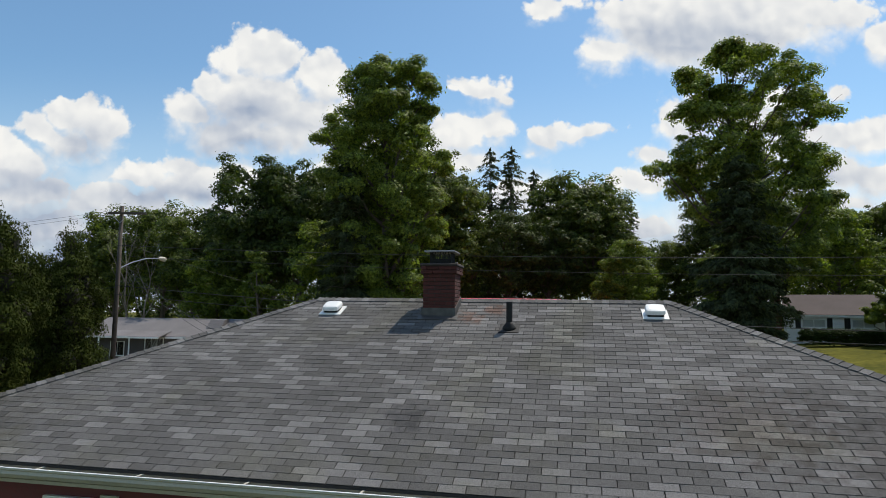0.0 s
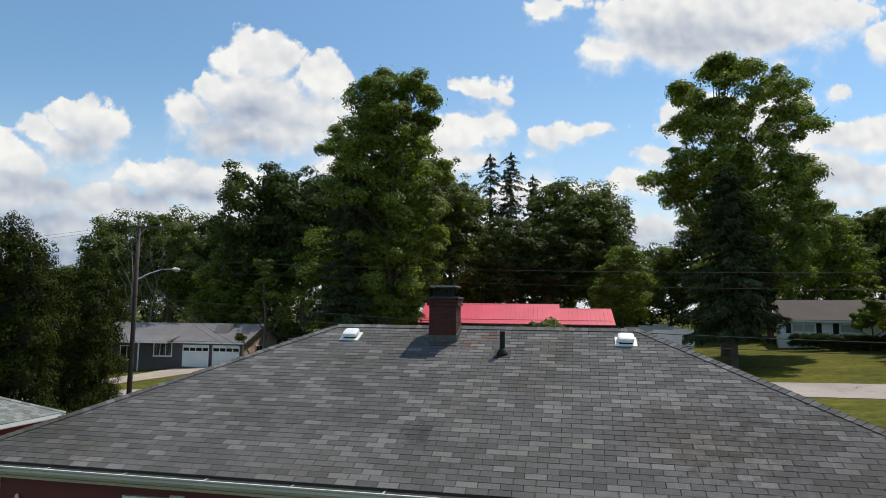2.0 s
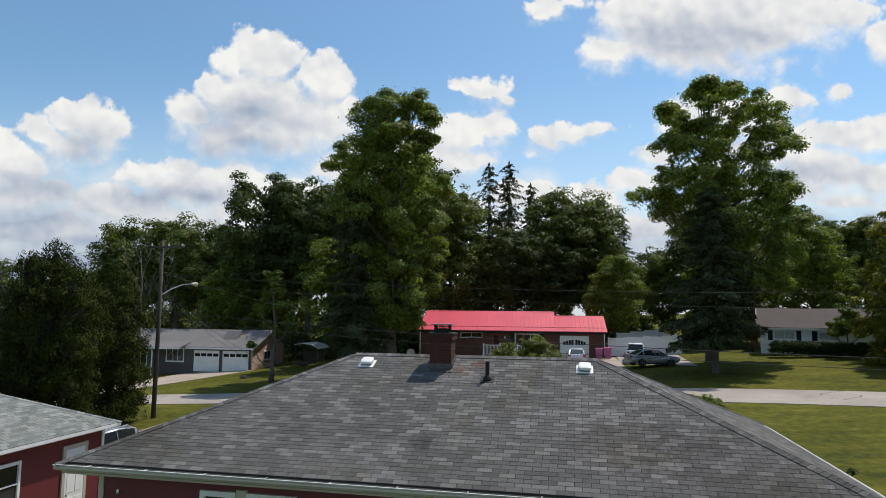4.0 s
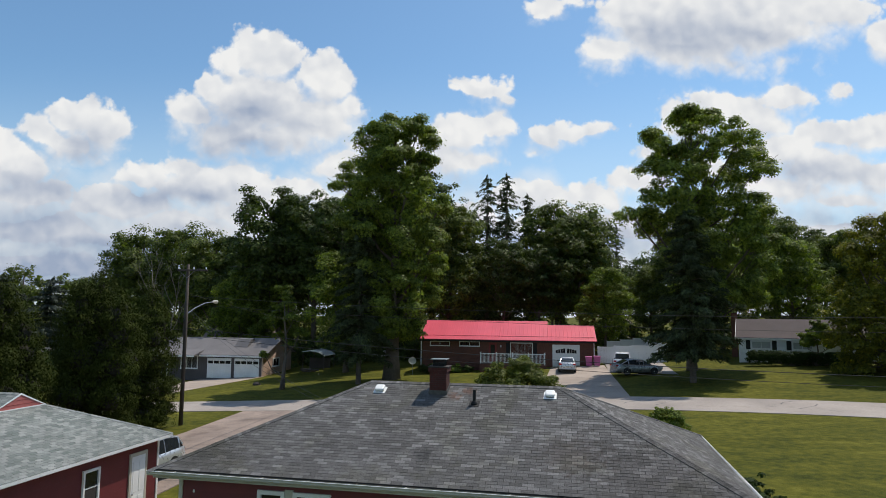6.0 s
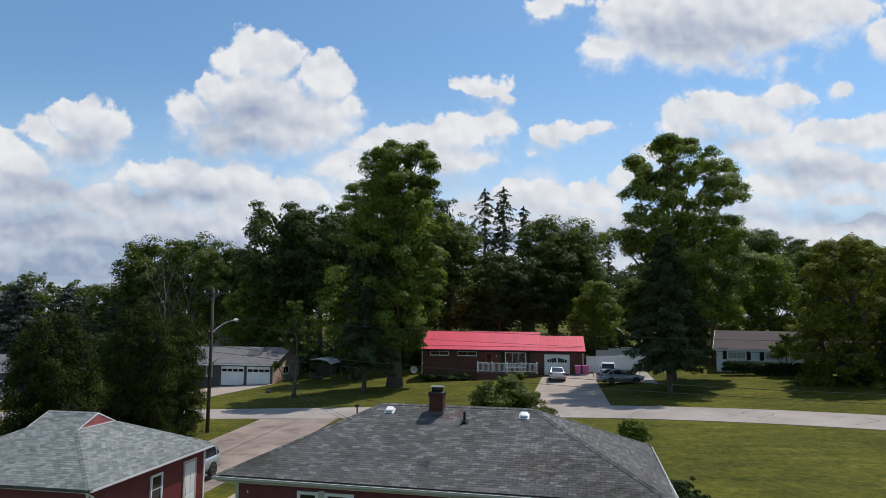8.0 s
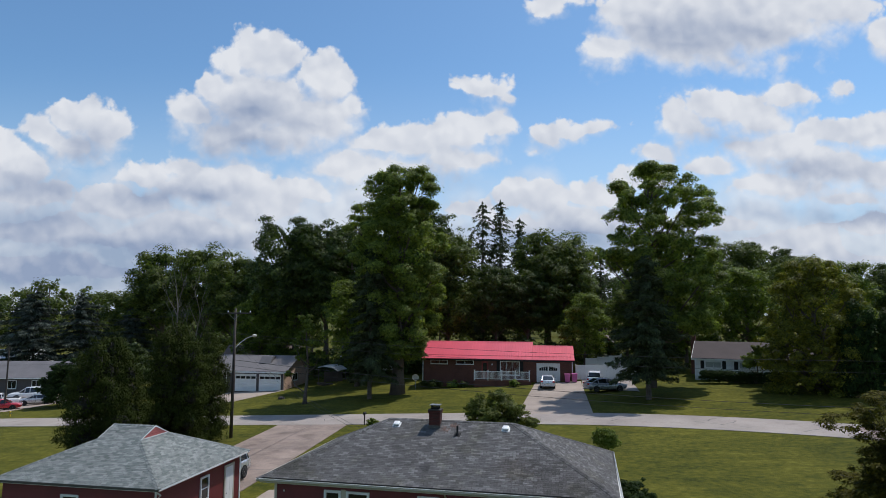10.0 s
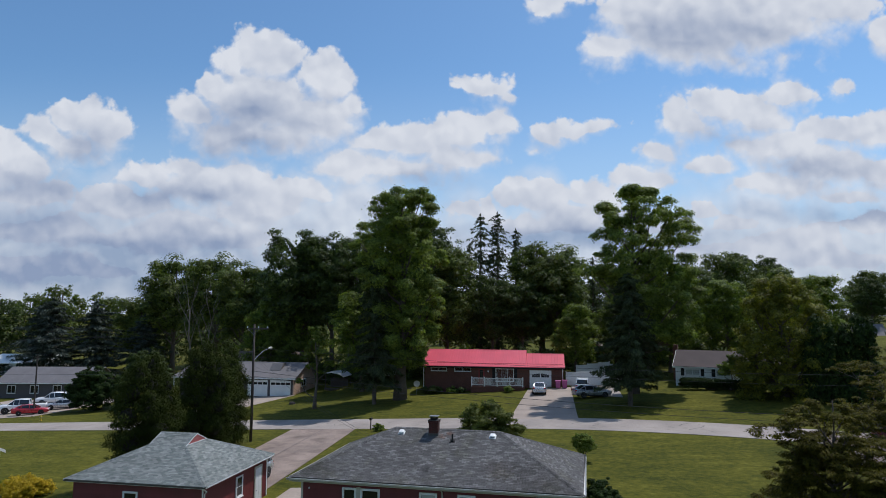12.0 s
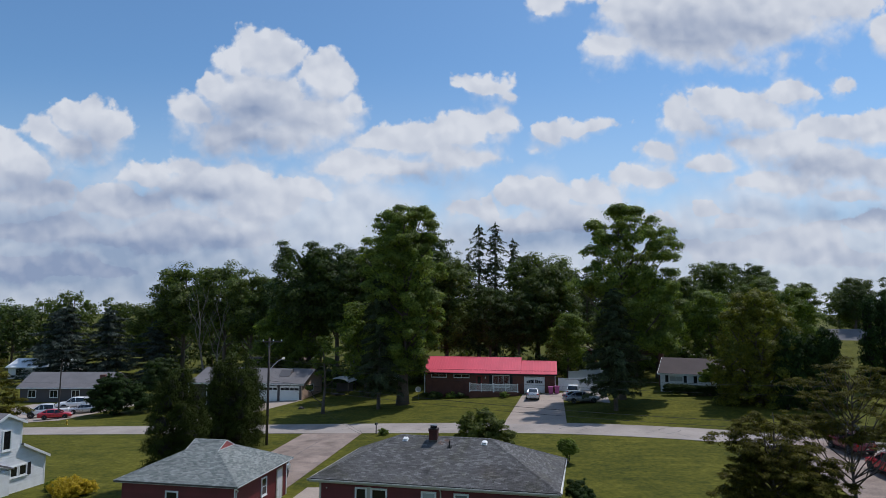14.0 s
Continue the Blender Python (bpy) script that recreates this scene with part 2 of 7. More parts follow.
    b.inputs["Metallic"].default_value = metal
    b.inputs["Specular IOR Level"].default_value = spec
    b.inputs["Coat Weight"].default_value = clear
    b.inputs["Coat Roughness"].default_value = 0.05
    L(mr(fine, max(rough - 0.08, 0.02), min(rough + 0.08, 1)), b.inputs["Roughness"])
    if bump:
        bp = N("ShaderNodeBump")
        bp.inputs["Strength"].default_value, bp.inputs["Distance"].default_value = bump, 0.02
        L(fine, bp.inputs["Height"])
        L(bp.outputs[0], b.inputs["Normal"])
    if leaf:
        tr = N("ShaderNodeBsdfTranslucent")
        v3 = N("ShaderNodeVectorMath")
        v3.operation = "MULTIPLY"
        L(col, v3.inputs[0])
        v3.inputs[1].default_value = (1.3, 1.5, 0.6)
        L(v3.outputs[0], tr.inputs["Color"])
        ms = N("ShaderNodeMixShader")
        ms.inputs[0].default_value = leaf
        L(b.outputs[0], ms.inputs[1]), L(tr.outputs[0], ms.inputs[2])
        L(ms.outputs[0], out.inputs[0])
    return m


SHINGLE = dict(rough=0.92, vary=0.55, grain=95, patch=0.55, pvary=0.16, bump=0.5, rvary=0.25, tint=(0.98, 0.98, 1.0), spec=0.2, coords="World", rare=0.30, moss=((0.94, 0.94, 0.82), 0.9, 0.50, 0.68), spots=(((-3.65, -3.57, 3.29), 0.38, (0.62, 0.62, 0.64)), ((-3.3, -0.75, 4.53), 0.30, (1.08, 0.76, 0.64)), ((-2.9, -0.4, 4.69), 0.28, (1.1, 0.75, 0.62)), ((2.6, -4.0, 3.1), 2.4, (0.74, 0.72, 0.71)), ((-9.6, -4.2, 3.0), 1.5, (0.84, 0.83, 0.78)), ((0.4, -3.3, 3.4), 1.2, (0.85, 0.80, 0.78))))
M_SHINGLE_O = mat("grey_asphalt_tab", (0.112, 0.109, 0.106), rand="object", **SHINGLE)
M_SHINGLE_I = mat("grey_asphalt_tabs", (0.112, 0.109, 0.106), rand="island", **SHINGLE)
M_DECK = mat("dark_roof_deck", (0.028, 0.027, 0.026), 0.95, bump=0.2)
M_GREEN_SHINGLE = mat("grey_green_asphalt_tabs", (0.19, 0.215, 0.205), 0.92, 0.3, 120, 0.8, 0.14, 0.5, rand="island", rvary=0.3, tint=(1.08, 1.0, 1.0), spec=0.2, coords="World")
M_WHITE = mat("white_paint", (0.74, 0.75, 0.74), 0.5, 0.06, 20, 0.8, 0.08, 0.05)
M_TRIM = mat("pale_grey_green_trim", (0.44, 0.415, 0.345), 0.55, 0.08, 20, 0.7, 0.1, 0.05)
M_ALU = mat("bright_gutter_lip", (0.82, 0.83, 0.83), 0.35, 0.05, 20, 1, 0.05, 0.03)
M_RED_SIDING = mat("dark_red_clapboard", (0.125, 0.016, 0.020), 0.6, 0.15, 25, 1.2, 0.15, 0.1, rand="object", rvary=0.1)
M_RED_WALL = mat("dark_red_wall", (0.105, 0.014, 0.018), 0.6, 0.15, 25, 1.2, 0.15, 0.1)
M_WHITE_SIDING = mat("white_clapboard", (0.80, 0.81, 0.82), 0.5, 0.05, 25, 1.2, 0.08, 0.05, rand="object", rvary=0.05)
M_BRICK = mat("red_brick", (0.088, 0.022, 0.016), 0.85, 0.3, 60, 3, 0.2, 0.4, rand="object", rvary=0.35, tint=(0.8, 0.75, 0.8))
M_MORTAR = mat("dark_mortar", (0.055, 0.045, 0.040), 0.95, 0.25, 60, 3, 0.2, 0.3)
M_HOUSE_BRICK = mat("brown_red_brick", (0.115, 0.048, 0.034), 0.88, 0.3, 9, 1.2, 0.15, 0.3)
M_METAL_ROOF = mat("red_metal_roof", (0.68, 0.075, 0.115), 0.42, 0.05, 8, 0.5, 0.06, 0.02, rand="object", rvary=0.04)
M_GREY_ROOF = mat("slate_grey_roof", (0.158, 0.150, 0.154), 0.9, 0.2, 14, 0.5, 0.12, 0.3)
M_BROWN_ROOF = mat("brown_grey_roof", (0.150, 0.112, 0.098), 0.9, 0.2, 14, 0.5, 0.12, 0.3)
M_PLUM_ROOF = mat("plum_grey_shingle_roof", (0.062, 0.046, 0.046), 0.9, 0.25, 14, 0.5, 0.15, 0.3)
M_DARK_CLAP = mat("dark_slate_siding", (0.085, 0.075, 0.078), 0.7, 0.15, 12, 1, 0.1, 0.1)
M_PINK_CLAP = mat("salmon_tan_siding", (0.52, 0.36, 0.28), 0.7, 0.15, 12, 1, 0.1, 0.1, rand="object", rvary=0.1)
M_BLACK = mat("black_plastic", (0.007, 0.007, 0.007), 0.75, 0.1, 30, 2, 0.1, 0.05)
M_LEAD = mat("lead_flashing", (0.085, 0.082, 0.08), 0.5, 0.2, 12, 3, 0.2, 0.15, metal=0.3)
M_STEEL = mat("weathered_steel", (0.26, 0.27, 0.29), 0.45, 0.2, 15, 3, 0.2, 0.1, metal=0.6)
M_WHITE_CAP = mat("white_plastic_vent", (0.82, 0.82, 0.80), 0.4, 0.04, 20, 2, 0.05, 0.03)
M_GLASS = mat("window_glass", (0.012, 0.014, 0.016), 0.06, 0.05, 3, 1, 0.1, 0.0, spec=0.45)
M_CAR_GLASS = mat("tinted_car_glass", (0.02, 0.024, 0.028), 0.05, 0.05, 3, 1, 0.1, 0.0, spec=0.9)
M_DIM_BLIND = mat("shaded_window_blind", (0.13, 0.14, 0.14), 0.5, 0.1, 6, 1, 0.1, 0.0)
M_CURTAIN = mat("pale_window_blind", (0.42, 0.44, 0.42), 0.8, 0.05, 6, 1, 0.1, 0.0)
M_CONCRETE = mat("pale_concrete", (0.345, 0.285, 0.240), 0.9, 0.12, 6, 0.35, 0.15, 0.25, coords="World")
M_DRIVE = mat("brown_worn_concrete", (0.255, 0.198, 0.165), 0.92, 0.22, 9, 0.45, 0.28, 0.3, coords="World", moss=((0.72, 0.70, 0.70), 0.7, 0.52, 0.66))
M_ROAD = mat("pale_worn_asphalt", (0.318, 0.278, 0.248), 0.92, 0.16, 11, 0.3, 0.16, 0.25, coords="World", moss=((0.78, 0.77, 0.76), 0.9, 0.56, 0.70))
M_CRACK = mat("tar_crack_filler", (0.11, 0.10, 0.10), 0.8, 0.2, 5, 1, 0.1, 0.1)
M_BARK = mat("grey_brown_bark", (0.105, 0.083, 0.066), 0.95, 0.35, 9, 1.5, 0.2, 0.7)
M_DEAD = mat("grey_dead_wood", (0.20, 0.175, 0.15), 0.95, 0.25, 9, 1.5, 0.2, 0.3)
# dead-twig brown taken near black for the shade inside the cedars
M_TWIG_SHADE = mat("shade_dark_cedar_twigs", (0.016, 0.014, 0.008), 0.95, 0.4, 12, 2, 0.3, 0.6)
M_POLE = mat("weathered_pole_wood", (0.075, 0.060, 0.050), 0.9, 0.3, 14, 1.5, 0.2, 0.4)
M_WIRE = mat("dark_cable", (0.03, 0.03, 0.032), 0.6, 0, 5, 1, 0, 0)
M_TYRE = mat("black_rubber", (0.02, 0.02, 0.02), 0.85, 0.1, 30, 3, 0.1, 0.1)
M_RIM = mat("alloy_rim", (0.55, 0.56, 0.58), 0.3, 0.05, 10, 3, 0.05, 0.0, metal=0.8)
M_RED_LIGHT = mat("red_tail_lamp", (0.42, 0.02, 0.02), 0.15, 0.05, 10, 3, 0.05, 0.0)
M_LAMP_GLASS = mat("clear_lamp_lens", (0.75, 0.77, 0.80), 0.12, 0.03, 10, 3, 0.05, 0.0)
M_PINK = mat("magenta_plastic_bin", (0.48, 0.11, 0.29), 0.5, 0.08, 10, 2, 0.1, 0.03)
M_PINK_BOARD = mat("faded_red_board", (0.42, 0.12, 0.11), 0.7, 0.15, 10, 1, 0.15, 0.1)
M_SHED = mat("barn_red_board", (0.20, 0.025, 0.022), 0.7, 0.15, 10, 1, 0.15, 0.1)


def grass_material():
    m = bpy.data.materials.new("mown_grass")
    m.use_nodes = True
    nt = m.node_tree
    N, L = nt.nodes.new, nt.links.new
    b = nt.nodes["Principled BSDF"]
    pos = N("ShaderNodeNewGeometry").outputs["Position"]

    def nz(scale, detail, vec=pos):
        n = N("ShaderNodeTexNoise")
        n.inputs["Scale"].default_value, n.inputs["Detail"].default_value = scale, detail
        L(vec, n.inputs["Vector"])
        return n.outputs["Fac"]

    st = N("ShaderNodeMapping")
    st.inputs["Rotation"].default_value, st.inputs["Scale"].default_value = (0, 0, radians(3)), (0.55, 1.25, 1)
    L(pos, st.inputs["Vector"])
    cr = N("ShaderNodeValToRGB")
    e = cr.color_ramp.elements
    e[0].position, e[0].color = 0.41, (0.036, 0.046, 0.007, 1)
    e[1].position, e[1].color = 0.70, (0.185, 0.168, 0.030, 1)
    mid = e.new(0.56)
    mid.color = (0.100, 0.099, 0.013, 1)
    total = None
    # broad patches, mower-width streaks, clumps and blades
    for scale, detail, k, vec in ((0.13, 3, 0.26, pos), (0.8, 5, 0.25, st.outputs[0]), (2.6, 6, 0.33, pos), (17.0, 4, 0.20, pos)):
        m_ = N("ShaderNodeMath")
        m_.operation = "MULTIPLY_ADD"
        L(nz(scale, detail, vec), m_.inputs[0])
        m_.inputs[1].default_value = k
        if total:
            L(total, m_.inputs[2])
        else:
            m_.inputs[2].default_value = 0.0
        total = m_.outputs[0]
    L(total, cr.inputs[0])
    L(cr.outputs[0], b.inputs["Base Color"])
    b.inputs["Roughness"].default_value, b.inputs["Specular IOR Level"].default_value = 0.95, 0.1
    bp = N("ShaderNodeBump")
    bp.inputs["Strength"].default_value, bp.inputs["Distance"].default_value = 0.7, 0.06
    L(nz(14, 5), bp.inputs["Height"])
    L(bp.outputs[0], b.inputs["Normal"])
    return m


M_GRASS = grass_material()


def foliage(name, base, leaf=0.35, tint=(1.4, 1.2, 0.85), rvary=0.5, gloss=None):
    return mat(name, base, 0.55 if leaf > 0.16 else 0.7, 0.1, 3, 0.25, 0.22, 0.0, rand="island", rvary=rvary, tint=tint, leaf=leaf, spec=gloss if gloss is not None else 0.2 if leaf > 0.16 else 0.1, coords="World")


M_LEAF = foliage("maple_leaves", (0.128, 0.176, 0.040), 0.36)
M_LEAF_DARK = foliage("dark_leaves", (0.047, 0.073, 0.022), 0.28)
M_LEAF_LIGHT = foliage("light_leaves", (0.105, 0.148, 0.030), 0.40)
M_LEAF_WOOD = foliage("woodland_leaves", (0.076, 0.106, 0.028), 0.32)
M_LEAF_LILAC = foliage("lilac_leaves", (0.098, 0.124, 0.028), 0.36)
M_LEAF_OLIVE = foliage("olive_leaves", (0.125, 0.140, 0.026), 0.42, tint=(1.4, 1.15, 0.75))
M_NEEDLE = foliage("spruce_needles", (0.050, 0.066, 0.034), 0.15, (1.3, 1.2, 0.95))
M_NEEDLE_BLUE = foliage("blue_spruce_needles", (0.052, 0.064, 0.054), 0.1, (1.3, 1.3, 1.2))
M_CEDAR = foliage("cedar_sprays", (0.033, 0.044, 0.010), 0.06, (1.2, 1.15, 0.85), 0.12, gloss=0.04)
M_YELLOW = foliage("golden_sprays", (0.42, 0.30, 0.015), 0.25, (1.1, 1.1, 0.9), 0.25)
M_DOGWOOD = foliage("dogwood_leaves", (0.066, 0.066, 0.014), 0.30, (1.5, 1.3, 0.8), gloss=0.04)
M_HEDGE = foliage("clipped_hedge_leaves", (0.022, 0.042, 0.012), 0.15)


# ---- mesh helpers ----
class Geo:
    """Collects points and faces for one mesh."""

    def __init__(self):
        self.v, self.f = [], []

    def add(self, vs, fs, m=None):
        k = len(self.v)
        self.v += [tuple(m @ Vector(p)) for p in vs] if m else [tuple(p) for p in vs]
        self.f += [tuple(i + k for i in q) for q in fs]
        return self

    def box(self, a, b, m=None, bev=0.0):
        (x0, y0, z0), (x1, y1, z1) = a, b
        if bev:
            e = bev
            vs = []
            for z, i in ((z0, e), (z0 + e, 0), (z1 - e, 0), (z1, e)):
                vs += [(x0 + i, y0 + i, z), (x1 - i, y0 + i, z), (x1 - i, y1 - i, z), (x0 + i, y1 - i, z)]
            fs = [(3, 2, 1, 0), (12, 13, 14, 15)]
            for r in range(3):
                for j in range(4):
                    fs.append((r * 4 + j, r * 4 + (j + 1) % 4, r * 4 + 4 + (j + 1) % 4, r * 4 + 4 + j))
            return self.add(vs, fs, m)
        vs = [(x0, y0, z0), (x1, y0, z0), (x1, y1, z0), (x0, y1, z0), (x0, y0, z1), (x1, y0, z1), (x1, y1, z1), (x0, y1, z1)]
        return self.add(vs, [(3, 2, 1, 0), (4, 5, 6, 7), (0, 1, 5, 4), (1, 2, 6, 5), (2, 3, 7, 6), (3, 0, 4, 7)], m)

    def tube(self, pts, rad, n=8, caps=True):
        pts = [Vector(p) for p in pts]
        rad = rad if isinstance(rad, (list, tuple)) else [rad] * len(pts)
        k = len(self.v)
        for i, p in enumerate(pts):
            d = (pts[min(i + 1, len(pts) - 1)] - pts[max(i - 1, 0)]).normalized()
            s = d.cross(Vector((0, 0, 1))) if abs(d.z) < 0.95 else d.cross(Vector((1, 0, 0)))
            s.normalize()
            t = d.cross(s)
            for j in range(n):
                a = 2 * math.pi * j / n
                self.v.append(tuple(p + rad[i] * (math.cos(a) * s + math.sin(a) * t)))
        for i in range(len(pts) - 1):
            for j in range(n):
                self.f.append((k + i * n + j, k + i * n + (j + 1) % n, k + i * n + n + (j + 1) % n, k + i * n + n + j))
        if caps:
            self.f.append(tuple(k + j for j in reversed(range(n))))
            self.f.append(tuple(k + (len(pts) - 1) * n + j for j in range(n)))
        return self

    def prism(self, outline, a, b, axis=1, m=None):
        """An outline of (u, v) drawn out along an axis from a to b: axis 1 gives (u, y, v), axis 0 (x, u, v), axis 2 (u, v, z)."""
        put = {0: lambda u, v, w: (w, u, v), 1: lambda u, v, w: (u, w, v), 2: lambda u, v, w: (u, v, w)}[axis]
        n = len(outline)
        vs = [put(u, v, a) for u, v in outline] + [put(u, v, b) for u, v in outline]
        fs = [tuple(range(n)), tuple(reversed(range(n, 2 * n)))] + [(i, n + i, n + (i + 1) % n, (i + 1) % n) for i in range(n)]
        return self.add(vs, fs, m)

    def mesh(self, name, smooth=False):
        me = bpy.data.meshes.new(name)
        me.from_pydata(self.v, [], self.f)
        me.update()
        bm = bmesh.new()
        bm.from_mesh(me)
        bmesh.ops.recalc_face_normals(bm, faces=bm.faces)
        bm.to_mesh(me)
        bm.free()
        if smooth:
            me.polygons.foreach_set("use_smooth", [True] * len(me.polygons))
        return me


def thing(name, m=None, label="", category="", group="", kind=""):
    ob = new(name)
    ob.empty_display_size = 0.2
    if m is not None:
        ob.matrix_world = m
    return tagged(ob, label, category, group, kind)


def part(name, geo, material, parent=None, label="", m=None, smooth=False):
    me = geo.mesh(name, smooth) if isinstance(geo, Geo) else geo
    if not me.materials:
        me.materials.append(material)
    ob = new(name, me)
    if parent is not None:
        ob.parent = parent
    if m is not None:
        ob.matrix_basis = m
    return tagged(ob, label)


def single(name, geo, material, label="", category="", kind="", m=None, group="", smooth=False):
    return tagged(part(name, geo, material, None, label, m, smooth), "", category, group, kind)


def lathe(profile, n=16):
    """A turned shape from (radius, height) pairs."""
    g = Geo()
    for r, z in profile:
        g.v += [(r * math.cos(2 * math.pi * j / n), r * math.sin(2 * math.pi * j / n), z) for j in range(n)]
    for i in range(len(profile) - 1):
        g.f += [(i * n + j, i * n + (j + 1) % n, i * n + n + (j + 1) % n, i * n + n + j) for j in range(n)]
    g.f += [tuple(reversed(range(n))), tuple(range((len(profile) - 1) * n, len(profile) * n))]
    return g


# ---- the ground ----
def land(x, y):
    """Height of the lawn: it falls away to the left and rises gently behind the street."""
    x, y = max(-95.0, min(45.0, x)), max(-60.0, min(100.0, y))
    return 0.0492 + 0.0402 * x + 0.01477 * y - 1.365e-5 * x * x + 4.156e-4 * x * y + 2.375e-4 * y * y


def on(x, y, rz=0.0, dz=0.0):
    return pose(x, y, land(x, y) + dz, 0, 0, rz)


def ground():
    xs = [-3200, -1500, -800, -400, -250, -180] + list(range(-140, 71, 3)) + [90, 130, 200, 400, 800, 1500, 3200]
    ys = [-3200, -1500, -600, -200, -100] + list(range(-64, 125, 3)) + [150, 220, 400, 800, 1500, 3200]
    g = Geo()
    g.v = [(x, y, land(x, y)) for y in ys for x in xs]
    n = len(xs)
    g.f = [(j * n + i, j * n + i + 1, (j + 1) * n + i + 1, (j + 1) * n + i) for j in range(len(ys) - 1) for i in range(n - 1)]
    return single("ground", g, M_GRASS, "mown green lawn sloping gently down beside the street", "lawn", "structure", smooth=True)


def road_mid(x):
    b = max(0.0, min(x, 26.0) + 5.0)
    return 29.2 - 0.03 * (x + 5.0) - 0.0075 * b * b - (max(x, 26.0) - 26.0) * 0.47


def strip(left, right, lift=0.035, skirt=0.12):
    """A paved strip laid on the land between two rows of points of equal number."""
    g = Geo()
    rows = []
    for (x0, y0), (x1, y1) in zip(left, right):
        rows.append([(x0 + (x1 - x0) * t, y0 + (y1 - y0) * t) for t in (0, 0.25, 0.5, 0.75, 1)])
    m = 7
    for r in rows:
        pts = [(x, y, land(x, y) + lift) for x, y in r]
        g.v += [(*pts[0][:2], pts[0][2] - skirt)] + pts + [(*pts[-1][:2], pts[-1][2] - skirt)]
    for i in range(len(rows) - 1):
        g.f += [(i * m + j, i * m + j + 1, (i + 1) * m + j + 1, (i + 1) * m + j) for j in range(m - 1)]
    return g


def between(a, b, n):
    return [(a[0] + (b[0] - a[0]) * i / n, a[1] + (b[1] - a[1]) * i / n) for i in range(n + 1)]


ground()
XS = [-160 + 3.0 * i for i in range(83)]
single("road", strip([(x, road_mid(x) - 2.9) for x in XS], [(x, road_mid(x) + 2.9) for x in XS]), M_ROAD, "pale worn asphalt street crossing between lawns", "road", "structure")


# ---- trees ----
def leaves(points, normals, size, rng, stretch=1.4, axis=None):
    """A mesh of small folded leaf sprays, one at each point."""
    n = len(points)
    nrm = normals / np.maximum(np.linalg.norm(normals, axis=1, keepdims=True), 1e-6)
    ref = rng.normal(size=(n, 3))
    a = np.cross(nrm, ref)
    if axis is not None:
        a = axis - nrm * (axis * nrm).sum(1, keepdims=True)
    a /= np.maximum(np.linalg.norm(a, axis=1, keepdims=True), 1e-6)
    b = np.cross(nrm, a)
    s = (size * rng.uniform(0.65, 1.35, n))[:, None]
    v = np.empty((n, 3, 3))
    k = rng.uniform(-0.25, 0.25, n)[:, None]
    v[:, 0] = points - a * s * stretch * 0.45 + b * s * 0.55
    v[:, 1] = points - a * s * stretch * (0.45 + k) - b * s * 0.55
    v[:, 2] = points + a * s * stretch * 0.65
    return v


def quads_mesh(name, v, material):
    me = bpy.data.meshes.new(name)
    n, k = v.shape[:2]
    me.vertices.add(n * k)
    me.vertices.foreach_set("co", v.astype(np.float32).ravel())
    me.loops.add(n * k)
    me.loops.foreach_set("vertex_index", np.arange(n * k, dtype=np.int32))
    me.polygons.add(n)
    me.polygons.foreach_set("loop_start", np.arange(0, n * k, k, dtype=np.int32))
    me.update(calc_edges=True)
    me.materials.append(material)
    return me


